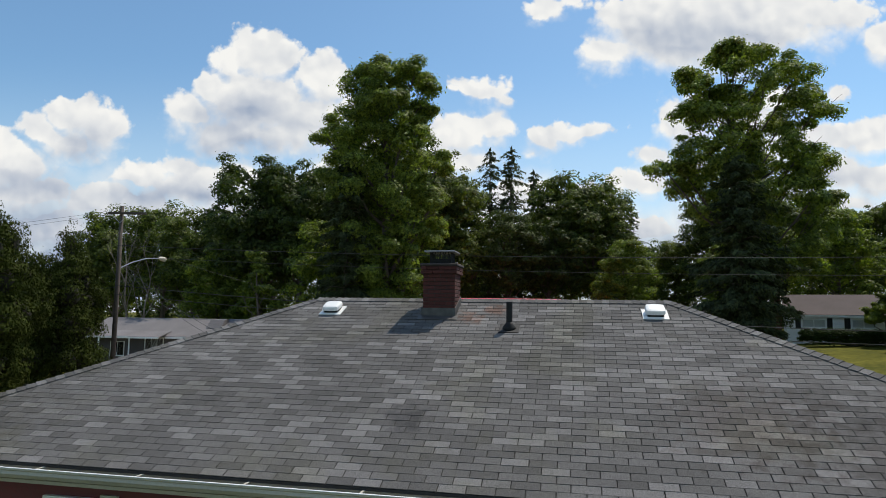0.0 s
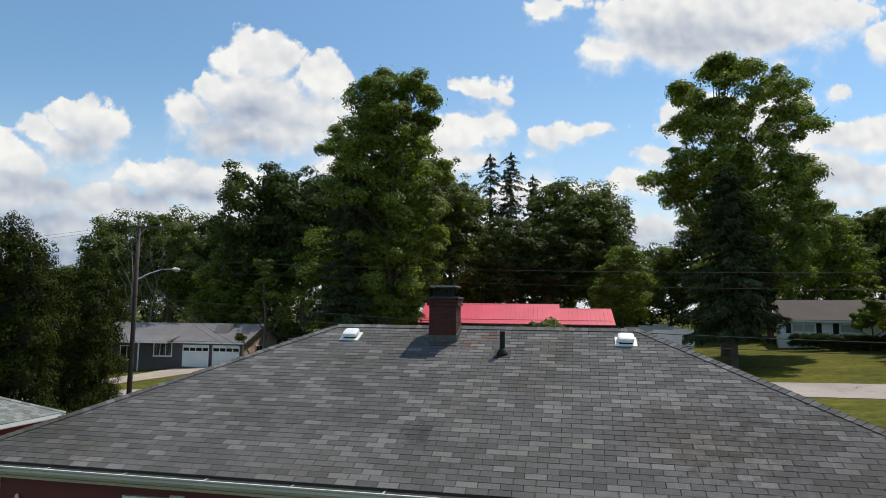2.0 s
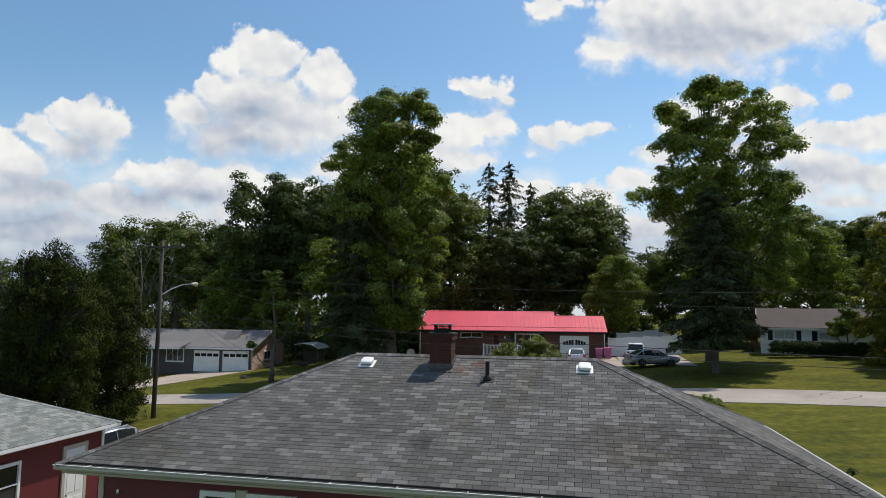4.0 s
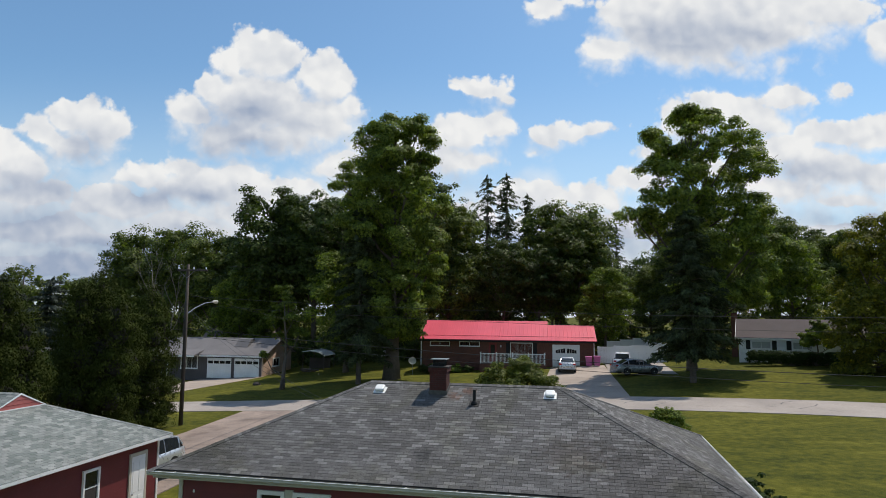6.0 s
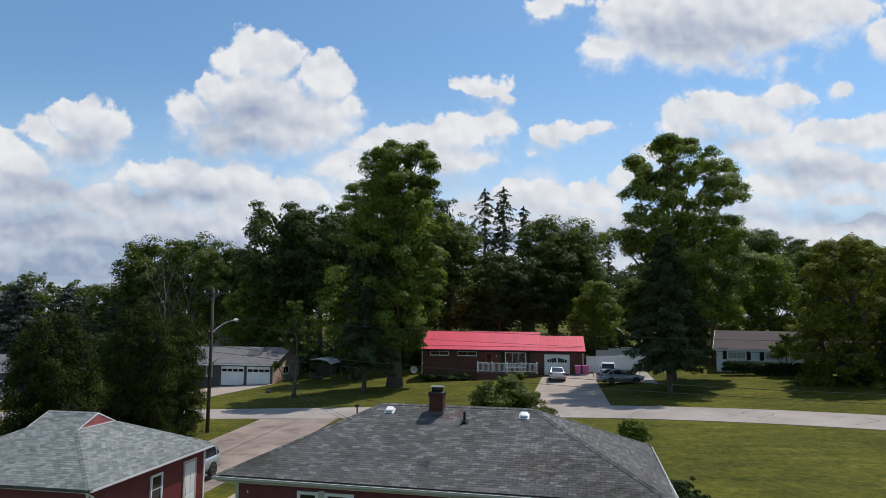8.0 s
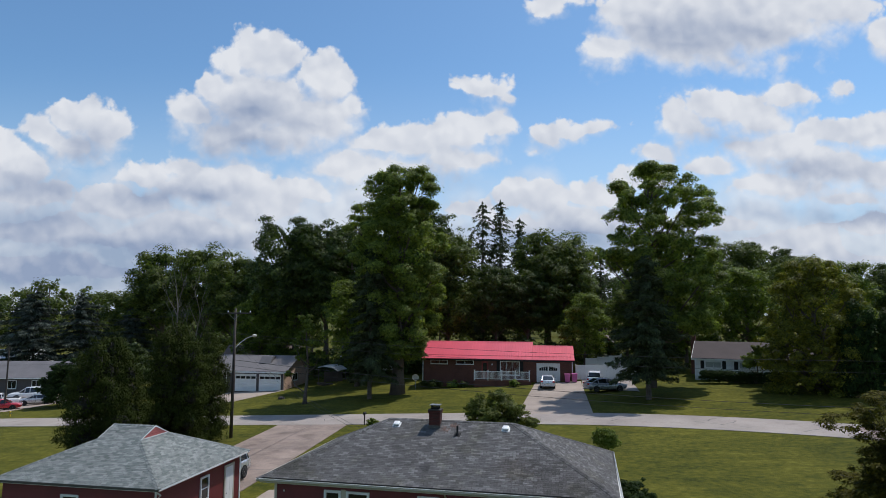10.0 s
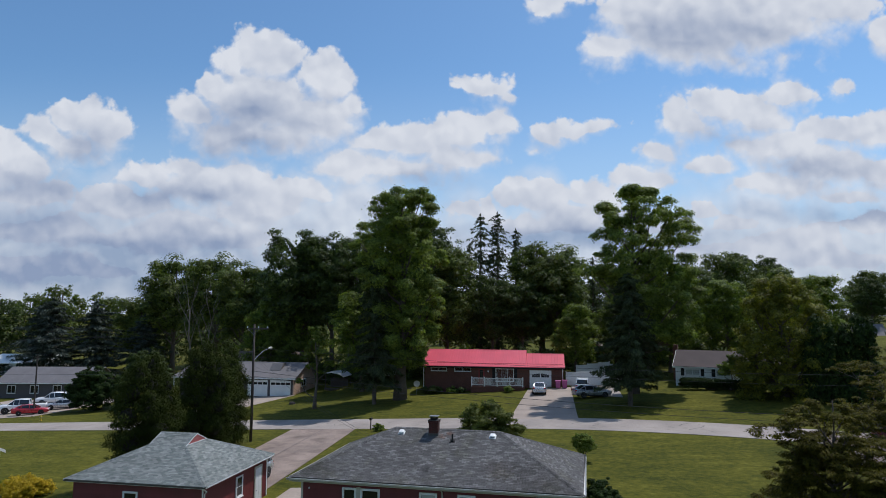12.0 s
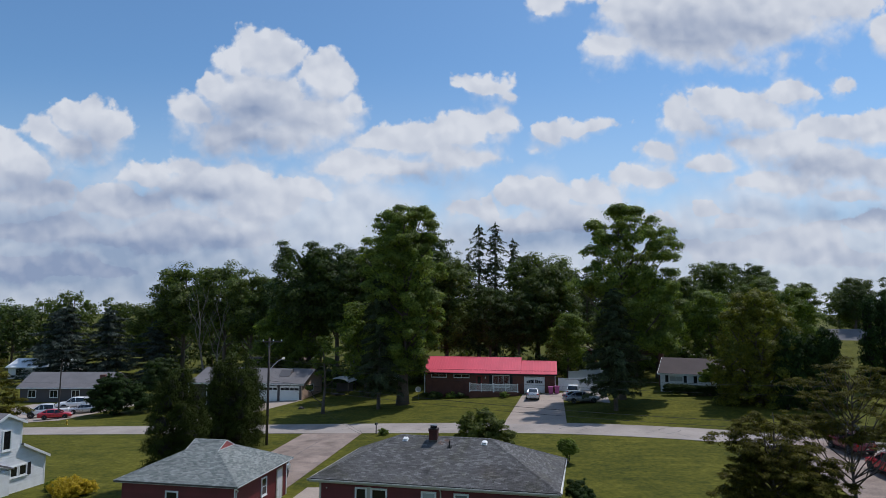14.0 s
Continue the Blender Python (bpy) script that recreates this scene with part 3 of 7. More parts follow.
def crown(lobes, count, leaf, head, seed, rise=0.5, inner=0.12, flat=0.7, close=0.72, star=0.0, spire=0.0, dens=1.25, reach=0.58):
    """Leaf sprays over a heap of lobes (x, y, z, rx, rz): small heads of leaves sit over each lobe, with shaded gaps between them and coarse growth inside."""
    rng = np.random.default_rng(seed)
    lo = np.array(lobes, float)
    heads, outs = [], []
    for i, (x, y, z, rx, rz) in enumerate(lo):
        n = max(6, int(dens * rx * (rx + rz) / (head * head) * 0.5))
        d = rng.normal(size=(n, 3))
        d /= np.linalg.norm(d, axis=1, keepdims=True)
        k = rng.uniform(0.60, 1.08, n)
        k += np.where(rng.random(n) < 0.15, rng.uniform(0.05, 0.25, n), 0)
        c = np.array([x, y, z]) + d * k[:, None] * np.array([rx, rx, rz])
        q = (c[:, None] - lo[None, :, :3]) / lo[None, :, [3, 3, 4]]
        near = np.linalg.norm(q, axis=2)
        near[:, i] = 9
        keep = (near.min(1) > close) & ((d[:, 2] > -0.55) | (rng.random(n) < 0.35))
        r = head * rng.uniform(0.55, 1.35, n) * np.where(k > 1.05, 0.6, 1.0)
        heads.append(np.concatenate([c, r[:, None]], 1)[keep])
        outs.append(d[keep])
    hd, od = np.concatenate(heads), np.concatenate(outs)
    w = hd[:, 3] ** 2 * rng.uniform(0.45, 1.4, len(hd))
    pick = rng.choice(len(hd), count, p=w / w.sum())
    d = rng.normal(size=(count, 3))
    d[:, 2] = np.where(rng.random(count) < 0.6, np.abs(d[:, 2]), d[:, 2])
    d /= np.linalg.norm(d, axis=1, keepdims=True)
    rad = hd[pick, 3] * (0.30 + 0.80 * rng.random(count) ** 0.55)
    rad *= np.where(rng.random(count) < 0.05, rng.uniform(1.15, 1.5, count), 1.0)
    p = hd[pick, :3] + d * rad[:, None] * np.array([1.15, 1.15, flat])
    nr = d * 0.8 + od[pick] * 0.25 + np.array([0, 0, rise * 0.7]) + rng.normal(size=(count, 3)) * 0.34
    if star:
        # long leaves that radiate from each twig end and hang at their tips
        v = leaves(p, np.array([0, 0, 1.0]) + d * 0.5 + rng.normal(size=(count, 3)) * 0.3, leaf, rng, star, d * np.array([1, 1, 0.3]) - np.array([0, 0, 0.25]))
    elif spire:
        # upright sprays
        v = leaves(p, nr, leaf, rng, spire, d * 0.45 + np.array([0, 0, 1.0]) + rng.normal(size=(count, 3)) * 0.25)
    else:
        v = leaves(p, nr, leaf, rng)
    m = int(count * inner)
    if m:
        wl = lo[:, 3] ** 2 * lo[:, 4]
        pl = rng.choice(len(lo), m, p=wl / wl.sum())
        e = rng.normal(size=(m, 3))
        e /= np.linalg.norm(e, axis=1, keepdims=True)
        pi_ = lo[pl, :3] + e * rng.uniform(0.1, reach, m)[:, None] * lo[pl][:, [3, 3, 4]]
        v = np.concatenate([leaves(pi_, e + rng.normal(size=(m, 3)) * 0.6, leaf * 1.7, rng), v])
    return v


def limbs(h, r, lobes, seed, lean=(0, 0), first=0.28, twigs=2):
    """A tapered trunk with a flared foot and limbs that run out into the lobes."""
    rng = random.Random(seed)
    g = Geo()
    pts, rad = [], []
    for i in range(9):
        t = i / 8
        pts.append((lean[0] * t * t + 0.12 * math.sin(t * 7 + seed), lean[1] * t * t + 0.12 * math.cos(t * 6 + seed), h * t - 0.25 * (i == 0)))
        rad.append(r * (1.45 if i == 0 else 1.06 if i == 1 else 1) * (1 - 0.82 * t))
    g.tube(pts, rad, 9)
    for lx, ly, lz, rx, rz in lobes:
        z0 = max(h * first, min(lz - 0.9 * math.hypot(lx, ly) - 0.8, h * 0.9))
        t = z0 / h
        k = min(int(t * 8), 7)
        a, b = Vector(pts[k]), Vector(pts[k + 1])
        p0 = a + (b - a) * (t * 8 - k)
        p2 = Vector((lx, ly, lz))
        p1 = (p0 + p2) / 2 + Vector((rng.uniform(-.4, .4), rng.uniform(-.4, .4), -0.12 * (p2 - p0).length))
        r0 = max(0.05, r * 0.42 * (1 - 0.7 * t))
        g.tube([p0, p1, p2], [r0, r0 * 0.7, r0 * 0.3], 6, False)
        for _ in range(twigs):
            q = p2 + Vector((rng.uniform(-1, 1) * rx, rng.uniform(-1, 1) * rx, rng.uniform(-0.3, 1) * rz)) * 0.8
            g.tube([p1 + (p2 - p1) * rng.uniform(.2, .9), q], [r0 * 0.35, r0 * 0.1], 4, False)
    return g


def round_lobes(h, r, bottom, n, seed):
    """Lobes of a broad rounded crown of height h, from bottom up, of half width r."""
    rng = random.Random(seed)
    out = []
    mid = (h + bottom) / 2
    for i in range(n):
        t = (i + 0.5) / n
        z = bottom + (h - bottom) * (0.12 + 0.76 * t)
        prof = math.sqrt(max(0.05, 1 - ((z - mid) / ((h - bottom) * 0.56)) ** 2))
        a = i * 2.4 + rng.uniform(-.4, .4)
        s = r * rng.uniform(0.34, 0.5)
        d = max(0.0, r * prof - s * 0.8)
        out.append((d * math.cos(a), d * math.sin(a), z, s * 1.1, s * rng.uniform(0.8, 1.05)))
    out.append((0, 0, h - r * 0.36, r * 0.38, r * 0.38))
    out.append((0, 0, mid, r * 0.6, (h - bottom) * 0.34))
    return out


def tree(name, m, h, r, lobes, material, label, count=30000, leaf=0.2, head=0.6, seed=1, trunk_r=None, rise=0.5, lean=(0, 0), category="tree", group="", first=0.28, inner=0.12, flat=0.7, twigs=2, close=0.72, star=0.0, dens=1.25):
    t = thing(name, m, label, category, group)
    part("trunk", limbs(h * 0.9, trunk_r or 0.02 * h, lobes, seed, lean, first, twigs), M_BARK, t, smooth=True)
    part("crown", quads_mesh("crown", crown(lobes, count, leaf, head, seed, rise, inner, flat, close, star, dens=dens), material), material, t)
    return t


def outline_lobes(rows, seed, size=0.42, per=5, depth=1.0, core=0.6):
    """Lobes that fill a crown given by rows (height, reach to -x, reach to +x)."""
    rng = random.Random(seed)
    out = []
    zs = [q[0] for q in rows]
    z, k = zs[0], 0
    while z < zs[-1]:
        i = max(j for j in range(len(rows) - 1) if zs[j] <= z)
        f = (z - zs[i]) / (zs[i + 1] - zs[i])
        a = rows[i][1] + (rows[i + 1][1] - rows[i][1]) * f
        b = rows[i][2] + (rows[i + 1][2] - rows[i][2]) * f
        mid, half = (a + b) / 2, (b - a) / 2
        s = max(0.8, half * size)
        n = per if half > 1.6 else 2
        for j in range(n):
            ang = 6.283 * j / n + k * 1.1 + rng.uniform(-.35, .35)
            q = s * rng.uniform(0.55, 1.25)
            e = max(0.0, half - q * 0.92) * rng.uniform(0.9, 1.04)
            out.append((mid + e * math.cos(ang), e * depth * math.sin(ang), z + rng.uniform(-.4, .4) * s, q, q * rng.uniform(0.72, 0.95)))
        if half > 2.5:
            out.append((mid, 0, z, half * core, s))
        z += s * 1.05
        k += 1
    return out


def spruce_quads(h, r, seed, gap=0.55, droop=0.25, bare=0.06, leaf=0.30, power=0.85, per_m=9, ragged=0.25):
    """Whorls of uneven drooping boughs hung with needle sprays."""
    rng = np.random.default_rng(seed)
    P, Nn, A = [], [], []
    z = h * bare
    while z < h * 0.985:
        t = z / h
        ln = r * ((1 - t) ** power) * rng.uniform(1 - ragged * 0.6, 1 + ragged * 0.6) + 0.12
        nb = max(4, int(5 + 4 * (1 - t)))
        a0 = rng.random() * 6.28
        for j in range(nb):
            a = a0 + j * 6.283 / nb + rng.normal() * 0.3
            l = ln * rng.uniform(1 - 1.6 * ragged, 1 + 0.6 * ragged)
            n = max(6, int(l * per_m * 3.2))
            s = rng.random(n) ** 0.7
            zb = z + rng.normal() * gap * 0.3
            side = rng.normal(size=n) * 0.20 * l * (1.05 - s) * 0.9 + rng.normal(size=n) * 0.09
            hang = rng.random(n) ** 2 * (0.25 + 0.5 * droop) * np.minimum(1.0, l * 0.5)
            up = 0.16 * l * s - droop * l * s * s * 1.5 + 0.10 * l * s ** 5 + rng.normal(size=n) * 0.06 - np.abs(side) * 0.18 - hang
            dx, dy = math.cos(a), math.sin(a)
            P.append(np.stack([dx * l * s - dy * side, dy * l * s + dx * side, zb + up], 1))
            Nn.append(np.stack([dx * 0.45 + rng.normal(size=n) * 0.4, dy * 0.45 + rng.normal(size=n) * 0.4, 0.7 + rng.normal(size=n) * 0.35], 1))
            A.append(np.stack([dx * 0.7 - dy * side * 0.6 + rng.normal(size=n) * 0.3, dy * 0.7 + dx * side * 0.6 + rng.normal(size=n) * 0.3, -0.25 - hang * 2.0], 1))
        z += gap * (0.55 + 0.75 * (1 - t)) * rng.uniform(0.75, 1.25)
    top = np.stack([rng.normal(size=24) * 0.06, rng.normal(size=24) * 0.06, h * (0.965 + 0.04 * rng.random(24))], 1)
    P.append(top), Nn.append(rng.normal(size=(24, 3))), A.append(rng.normal(size=(24, 3)) * 0.3 + np.array([0, 0, 1.0]))
    return leaves(np.concatenate(P), np.concatenate(Nn), leaf, rng, 2.2, np.concatenate(A))


def spruce(name, m, h, r, material, label, seed=1, gap=0.55, droop=0.25, bare=0.06, leaf=0.30, power=0.85, per_m=9, group="", trunk_r=None, ragged=0.25):
    t = thing(name, m, label, "tree", group)
    g = Geo().tube([(0, 0, -0.3), (0.03, 0, h * 0.5), (0, 0, h * 0.97)], [(trunk_r or 0.016 * h), 0.010 * h, 0.015], 8)
    rng = random.Random(seed)
    z = max(1.2, h * bare * 0.8)
    while z < h * 0.93:
        a, l = rng.uniform(0, 6.28), r * (1 - z / h) ** power * 0.85
        g.tube([(0, 0, z), (l * 0.6 * math.cos(a), l * 0.6 * math.sin(a), z + 0.04 * l), (l * math.cos(a), l * math.sin(a), z - 0.12 * l)], [0.05, 0.03, 0.01], 4, False)
        z += gap * 0.5
    part("trunk", g, M_BARK, t)
    part("foliage", quads_mesh("foliage", spruce_quads(h, r, seed, gap, droop, bare, leaf, power, per_m, ragged), material), material, t)
    return t


def shrub(name, m, lobes, material, label, count=7000, leaf=0.09, head=0.2, seed=1, rise=0.5, category="shrub", group="", stem=0.05, dens=2.4):
    t = thing(name, m, label, category, group)
    g = Geo()
    for lx, ly, lz, rx, rz in lobes:
        g.tube([(lx * 0.15, ly * 0.15, -0.1), (lx * 0.6, ly * 0.6, lz * 0.5), (lx, ly, lz)], [stem, stem * 0.7, stem * 0.3], 5, False)
    part("stems", g, M_BARK, t)
    part("foliage", quads_mesh("foliage", crown(lobes, count, leaf, head, seed, rise, 0.15, 0.85, dens=dens), material), material, t)
    return t


def cedar(name, m, h, r, label, seed, material=None, count=52000, group="", leaf=0.062, leaders=7):
    """A dense cedar of several upright leaders, each a flame of fine sprays over a dark twiggy core."""
    rng = random.Random(seed)
    material = material or M_CEDAR
    lobes = []
    for i in range(leaders):
        a = i * 2.4 + rng.uniform(-.3, .3)
        d = 0.0 if i == 0 else r * rng.uniform(0.42, 0.56)
        top = h * (1.0 if i == 0 else rng.uniform(0.74, 0.97))
        x, y = d * math.cos(a), d * math.sin(a)
        for q, w in ((0.14, 0.50), (0.36, 0.54), (0.58, 0.50), (0.77, 0.40), (0.90, 0.24)):
            k = rng.uniform(0.88, 1.12)
            lobes.append((x * (1.0 if q > 0.1 else 0.9) + rng.uniform(-.12, .12) * r, y + rng.uniform(-.12, .12) * r, q * top, r * w * k, top * 0.135 * k))
    t = thing(name, m, label, "tree", group)
    part("trunk", Geo().tube([(0, 0, -0.3), (0, 0, h * 0.8)], [0.22, 0.05], 8), M_BARK, t)
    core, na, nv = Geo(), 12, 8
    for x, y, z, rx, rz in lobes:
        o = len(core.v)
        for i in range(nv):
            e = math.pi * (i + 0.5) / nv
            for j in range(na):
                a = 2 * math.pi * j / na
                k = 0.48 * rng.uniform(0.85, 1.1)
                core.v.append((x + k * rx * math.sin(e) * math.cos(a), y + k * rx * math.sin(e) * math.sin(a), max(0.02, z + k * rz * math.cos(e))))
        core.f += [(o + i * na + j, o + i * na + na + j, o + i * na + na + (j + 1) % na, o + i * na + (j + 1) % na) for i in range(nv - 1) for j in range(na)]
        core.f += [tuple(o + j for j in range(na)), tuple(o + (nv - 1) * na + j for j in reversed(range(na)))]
    # the core's colour carries the inner shade between the sprays
    part("inner_growth", core, M_TWIG_SHADE, t, "brown twiggy core, darkened for the shade inside")
    part("foliage", quads_mesh("foliage", crown(lobes, count, leaf, max(0.30, leaf * 3.4), seed, 0.1, 0.22, 1.4, 0.86, spire=1.7, dens=4.8, reach=0.8), material), material, t)
    return t


def dead_tree(name, m, h, label, seed):
    """A thin bare tree: forked trunk and fine leafless branches."""
    rng = random.Random(seed)
    t = thing(name, m, label, "tree")
    g = Geo()

    def grow(p, d, ln, r, depth):
        pts, rad = [p], [r]
        for k in range(3):
            d = (d + Vector((rng.uniform(-.16, .16), rng.uniform(-.16, .16), 0.08))).normalized()
            pts.append(pts[-1] + d * ln / 3)
            rad.append(r * (1 - 0.22 * (k + 1)))
        g.tube(pts, rad, 5 if depth else 7, depth == 0)
        if depth < 3:
            for k in range(5 if depth == 0 else 3):
                b = pts[1 + k % 3] * 0.5 + pts[min(3, 1 + k % 3 + 1)] * 0.5
                a = rng.uniform(0, 6.28)
                grow(b, Vector((math.cos(a) * 0.55, math.sin(a) * 0.55, 0.85)), ln * rng.uniform(0.35, 0.55), r * 0.4, depth + 1)

    grow(Vector((0, 0, -0.2)), Vector((0, 0, 1)), h * 0.72, 0.013 * h, 0)
    part("trunk", g, M_DEAD, t)
    return t


# ---- the large trees ----
MAPLE = [(5.4, -2.6, 3.2), (8.5, -3.8, 4.8), (12.4, -5.8, 6.0), (16.5, -6.4, 6.3), (19.8, -7.2, 6.8), (21.8, -8.2, 5.4), (23.6, -7.2, 5.0), (25.0, -4.9, 5.6), (27.0, -4.6, 5.3), (28.2, -3.8, 3.8), (29.2, -1.4, 1.8)]
tree("maple_tree", on(-19.7, 47.2, 0, -0.2), 29.5, 7, outline_lobes(MAPLE, 11, 0.40, 5), M_LEAF, "towering green maple with a thick grey trunk on the lawn", 185000, 0.145, 0.85, 11, 0.75, first=0.2, inner=0.05, flat=0.82)
OAK = [(8.0, 0.5, 6.6), (9.6, -1.6, 7.6), (11.6, -3.6, 8.4), (13.4, -4.6, 7.6), (15.3, -7.0, 7.0), (17.4, -8.0, 8.2), (19.0, -4.9, 8.6), (21.8, -5.5, 7.7), (24.2, -4.8, 5.2), (25.2, -2.8, 3.6), (26.4, 0.1, 2.4)]
tree("oak_tree", on(11.2, 46.6, 0, -0.5), 27.0, 8, outline_lobes(OAK, 23, 0.33, 6, core=0.25), M_LEAF, "tall open-crowned green oak with gaps of sky", 150000, 0.14, 0.75, 23, 0.42, first=0.22, inner=0.03, flat=0.82)

DARK, MID, LIGHT = "dark green broadleaf tree in the wood behind the houses", "green broadleaf tree in the wood behind the houses", "light green broadleaf tree at the edge of the wood"


def broadleaf(h, r, bottom, material, label, seed, count=24000, leaf=0.26, n=16, head=0.95, at=(0, 0)):
    lobes = round_lobes(h, r, bottom, n, seed)
    return tree("broadleaf_tree", on(*at, rz=seed * 40), h, r, lobes, material, label, count, leaf, head, seed, group="trees of the wood", inner=0.10, flat=0.82, dens=1.9)


def plant(src, x, y, rz, s, dz=0.0):
    t = copy_thing(src, on(x, y, rz, dz))
    t.scale = (s, s, s * 1.0)
    return t


DARK_TREE = broadleaf(27.0, 7.9, 9.5, M_LEAF_DARK, DARK, 3, 26000, 0.26, 20, 1.15, at=(-47.0, 74.7))
MID_TREE = broadleaf(22.5, 6.4, 4.0, M_LEAF_WOOD, MID, 5, 25000, 0.24, 19, 1.05, at=(-2.6, 80.5))
LIGHT_TREE = broadleaf(15.0, 4.6, 2.0, M_LEAF_LIGHT, LIGHT, 8, 20000, 0.19, 18, 0.8, at=(-28.6, 56.5))
TALL_TREE = broadleaf(29.5, 8.0, 8.0, M_LEAF_WOOD, MID, 9, 24000, 0.32, 18, 1.5, at=(-95.0, 104.5))
for src, x, y, rz, s in (
        (DARK_TREE, -42.0, 76.9, 130, 0.98), (DARK_TREE, -36.0, 73.6, 250, 0.92), (TALL_TREE, -80.0, 99.0, 80, 0.95), (TALL_TREE, -68.0, 90.0, 200, 0.83), (DARK_TREE, -60.0, 88.0, 20, 0.78),
        (MID_TREE, -18.5, 72.0, 60, 1.0), (DARK_TREE, -24.0, 74.0, 170, 1.0), (DARK_TREE, -10.5, 72.0, 30, 0.60), (DARK_TREE, -5.5, 73.0, 100, 0.55), (MID_TREE, 0.3, 77.0, 220, 0.88),
        (LIGHT_TREE, 3.4, 64.5, 90, 0.72), (MID_TREE, 15.0, 70.0, 10, 0.72), (MID_TREE, 23.8, 81.3, 300, 0.70), (MID_TREE, 31.5, 92.0, 45, 0.80), (MID_TREE, 40.0, 97.0, 160, 0.64),
        (LIGHT_TREE, 17.5, 64.0, 200, 0.85), (LIGHT_TREE, 26.0, 66.0, 15, 0.86), (MID_TREE, 36.0, 78.0, 280, 0.64), (LIGHT_TREE, -54.0, 75.0, 75, 1.0), (LIGHT_TREE, -48.0, 73.0, 310, 0.85),
        (DARK_TREE, -33.0, 88.0, 15, 0.82), (DARK_TREE, -54.0, 92.0, 300, 0.88), (MID_TREE, -70.0, 105.0, 145, 1.0), (MID_TREE, -110.0, 112.0, 30, 0.9),
        (LIGHT_TREE, 36.0, 60.0, 130, 0.85), (LIGHT_TREE, 14.0, 62.0, 60, 0.68), (MID_TREE, 10.0, 73.0, 90, 0.5), (DARK_TREE, -28.0, 84.0, 60, 0.95), (MID_TREE, -4.0, 96.0, 250, 0.85), (MID_TREE, 60.0, 135.0, 30, 0.62), (DARK_TREE, 51.0, 140.0, 200, 0.6), (MID_TREE, 70.0, 130.0, 120, 0.66), (DARK_TREE, 80.0, 128.0, 10, 0.6), (LIGHT_TREE, 41.5, 68.0, 50, 0.42), (DARK_TREE, 44.0, 118.0, 80, 0.63), (DARK_TREE, 68.0, 124.0, 10, 0.46)):
    plant(src, x, y, rz, s)

# far belt of trees round the place
BELT_A = broadleaf(24.0, 7.5, 1.0, M_LEAF_WOOD, "green tree in the far belt of woods", 13, 5000, 0.44, 14, 1.7, at=(-150.0, 128.0))
BELT_B = broadleaf(20.5, 7.8, 0.5, M_LEAF_DARK, "dark green tree in the far belt of woods", 14, 5000, 0.44, 14, 1.7, at=(-162.0, 118.0))
BELT_C = broadleaf(21.0, 7.0, 0.5, M_LEAF_WOOD, "light green tree in the far belt of woods", 15, 5000, 0.44, 14, 1.7, at=(-140.0, 136.0))
rr = random.Random(5)
for i in range(66):
    a = math.radians(-74 + 148 * ((i * 0.618) % 1.0))
    d = rr.uniform(165, 240)
    x, y = -5 - d * math.sin(a) * 1.02, -20 + d * math.cos(a)
    plant((BELT_A, BELT_B, BELT_C)[i % 3], x, y, rr.uniform(0, 360), rr.uniform(0.8, 1.12) * (0.58 if x > 30 else 0.92))

# dark growth between the trunks of the wood
ug = random.Random(17)
UNDER = []
for i in range(70):
    x, y = -62 + i * 1.5, 68 + 0.1 * abs(i - 40) + ug.uniform(-2.0, 7.0)
    q = ug.uniform(1.3, 2.6)
    UNDER.append((x, y, land(x, y) + q * 0.7, q * 1.15, q))
single("undergrowth", quads_mesh("undergrowth", crown(UNDER, 44000, 0.24, 0.8, 18, 0.5, 0.12, 0.9), M_LEAF_DARK), M_LEAF_DARK, "dark leafy undergrowth between the trunks of the wood", "undergrowth", "stuff")

FAR_SPRUCE = spruce("spruce_tree", on(-12.9, 96.0), 30.5, 4.9, M_NEEDLE, "tall thin dark spruce standing above the wood", 4, 1.0, 0.30, 0.1, 0.22, 0.40, 5.0, group="tall spruces", ragged=0.45)
for x, y, rz, s in ((-16.2, 94.0, 70, 0.99), (-9.4, 100.0, 160, 0.88), (6.7, 99.3, 200, 0.63), (-19.0, 97.0, 250, 0.8)):
    plant(FAR_SPRUCE, x, y, rz, s)
spruce("spruce_tree", on(-22.3, 43.6), 18.8, 3.9, M_NEEDLE, "dark green spruce with drooping boughs on the lawn", 6, 0.62, 0.30, 0.16, 0.12, 0.45, 26, ragged=0.3)
spruce("spruce_tree", on(9.9, 38.4), 15.0, 4.4, M_NEEDLE, "dark spruce with low spreading boughs on the lawn", 7, 0.50, 0.24, 0.17, 0.12, 0.45, 26, trunk_r=0.3, ragged=0.3)
BLUE = spruce("spruce_tree", on(-119.0, 92.0), 19.0, 9.6, M_NEEDLE_BLUE, "broad blue-grey spruce behind the far houses", 12, 0.9, 0.2, 0.03, 0.28, 0.55, 6, group="blue spruces", ragged=0.3)
plant(BLUE, -112.0, 98.0, 90, 0.97), plant(BLUE, -100.0, 100.0, 200, 0.80), plant(BLUE, -133.0, 104.0, 20, 0.95)

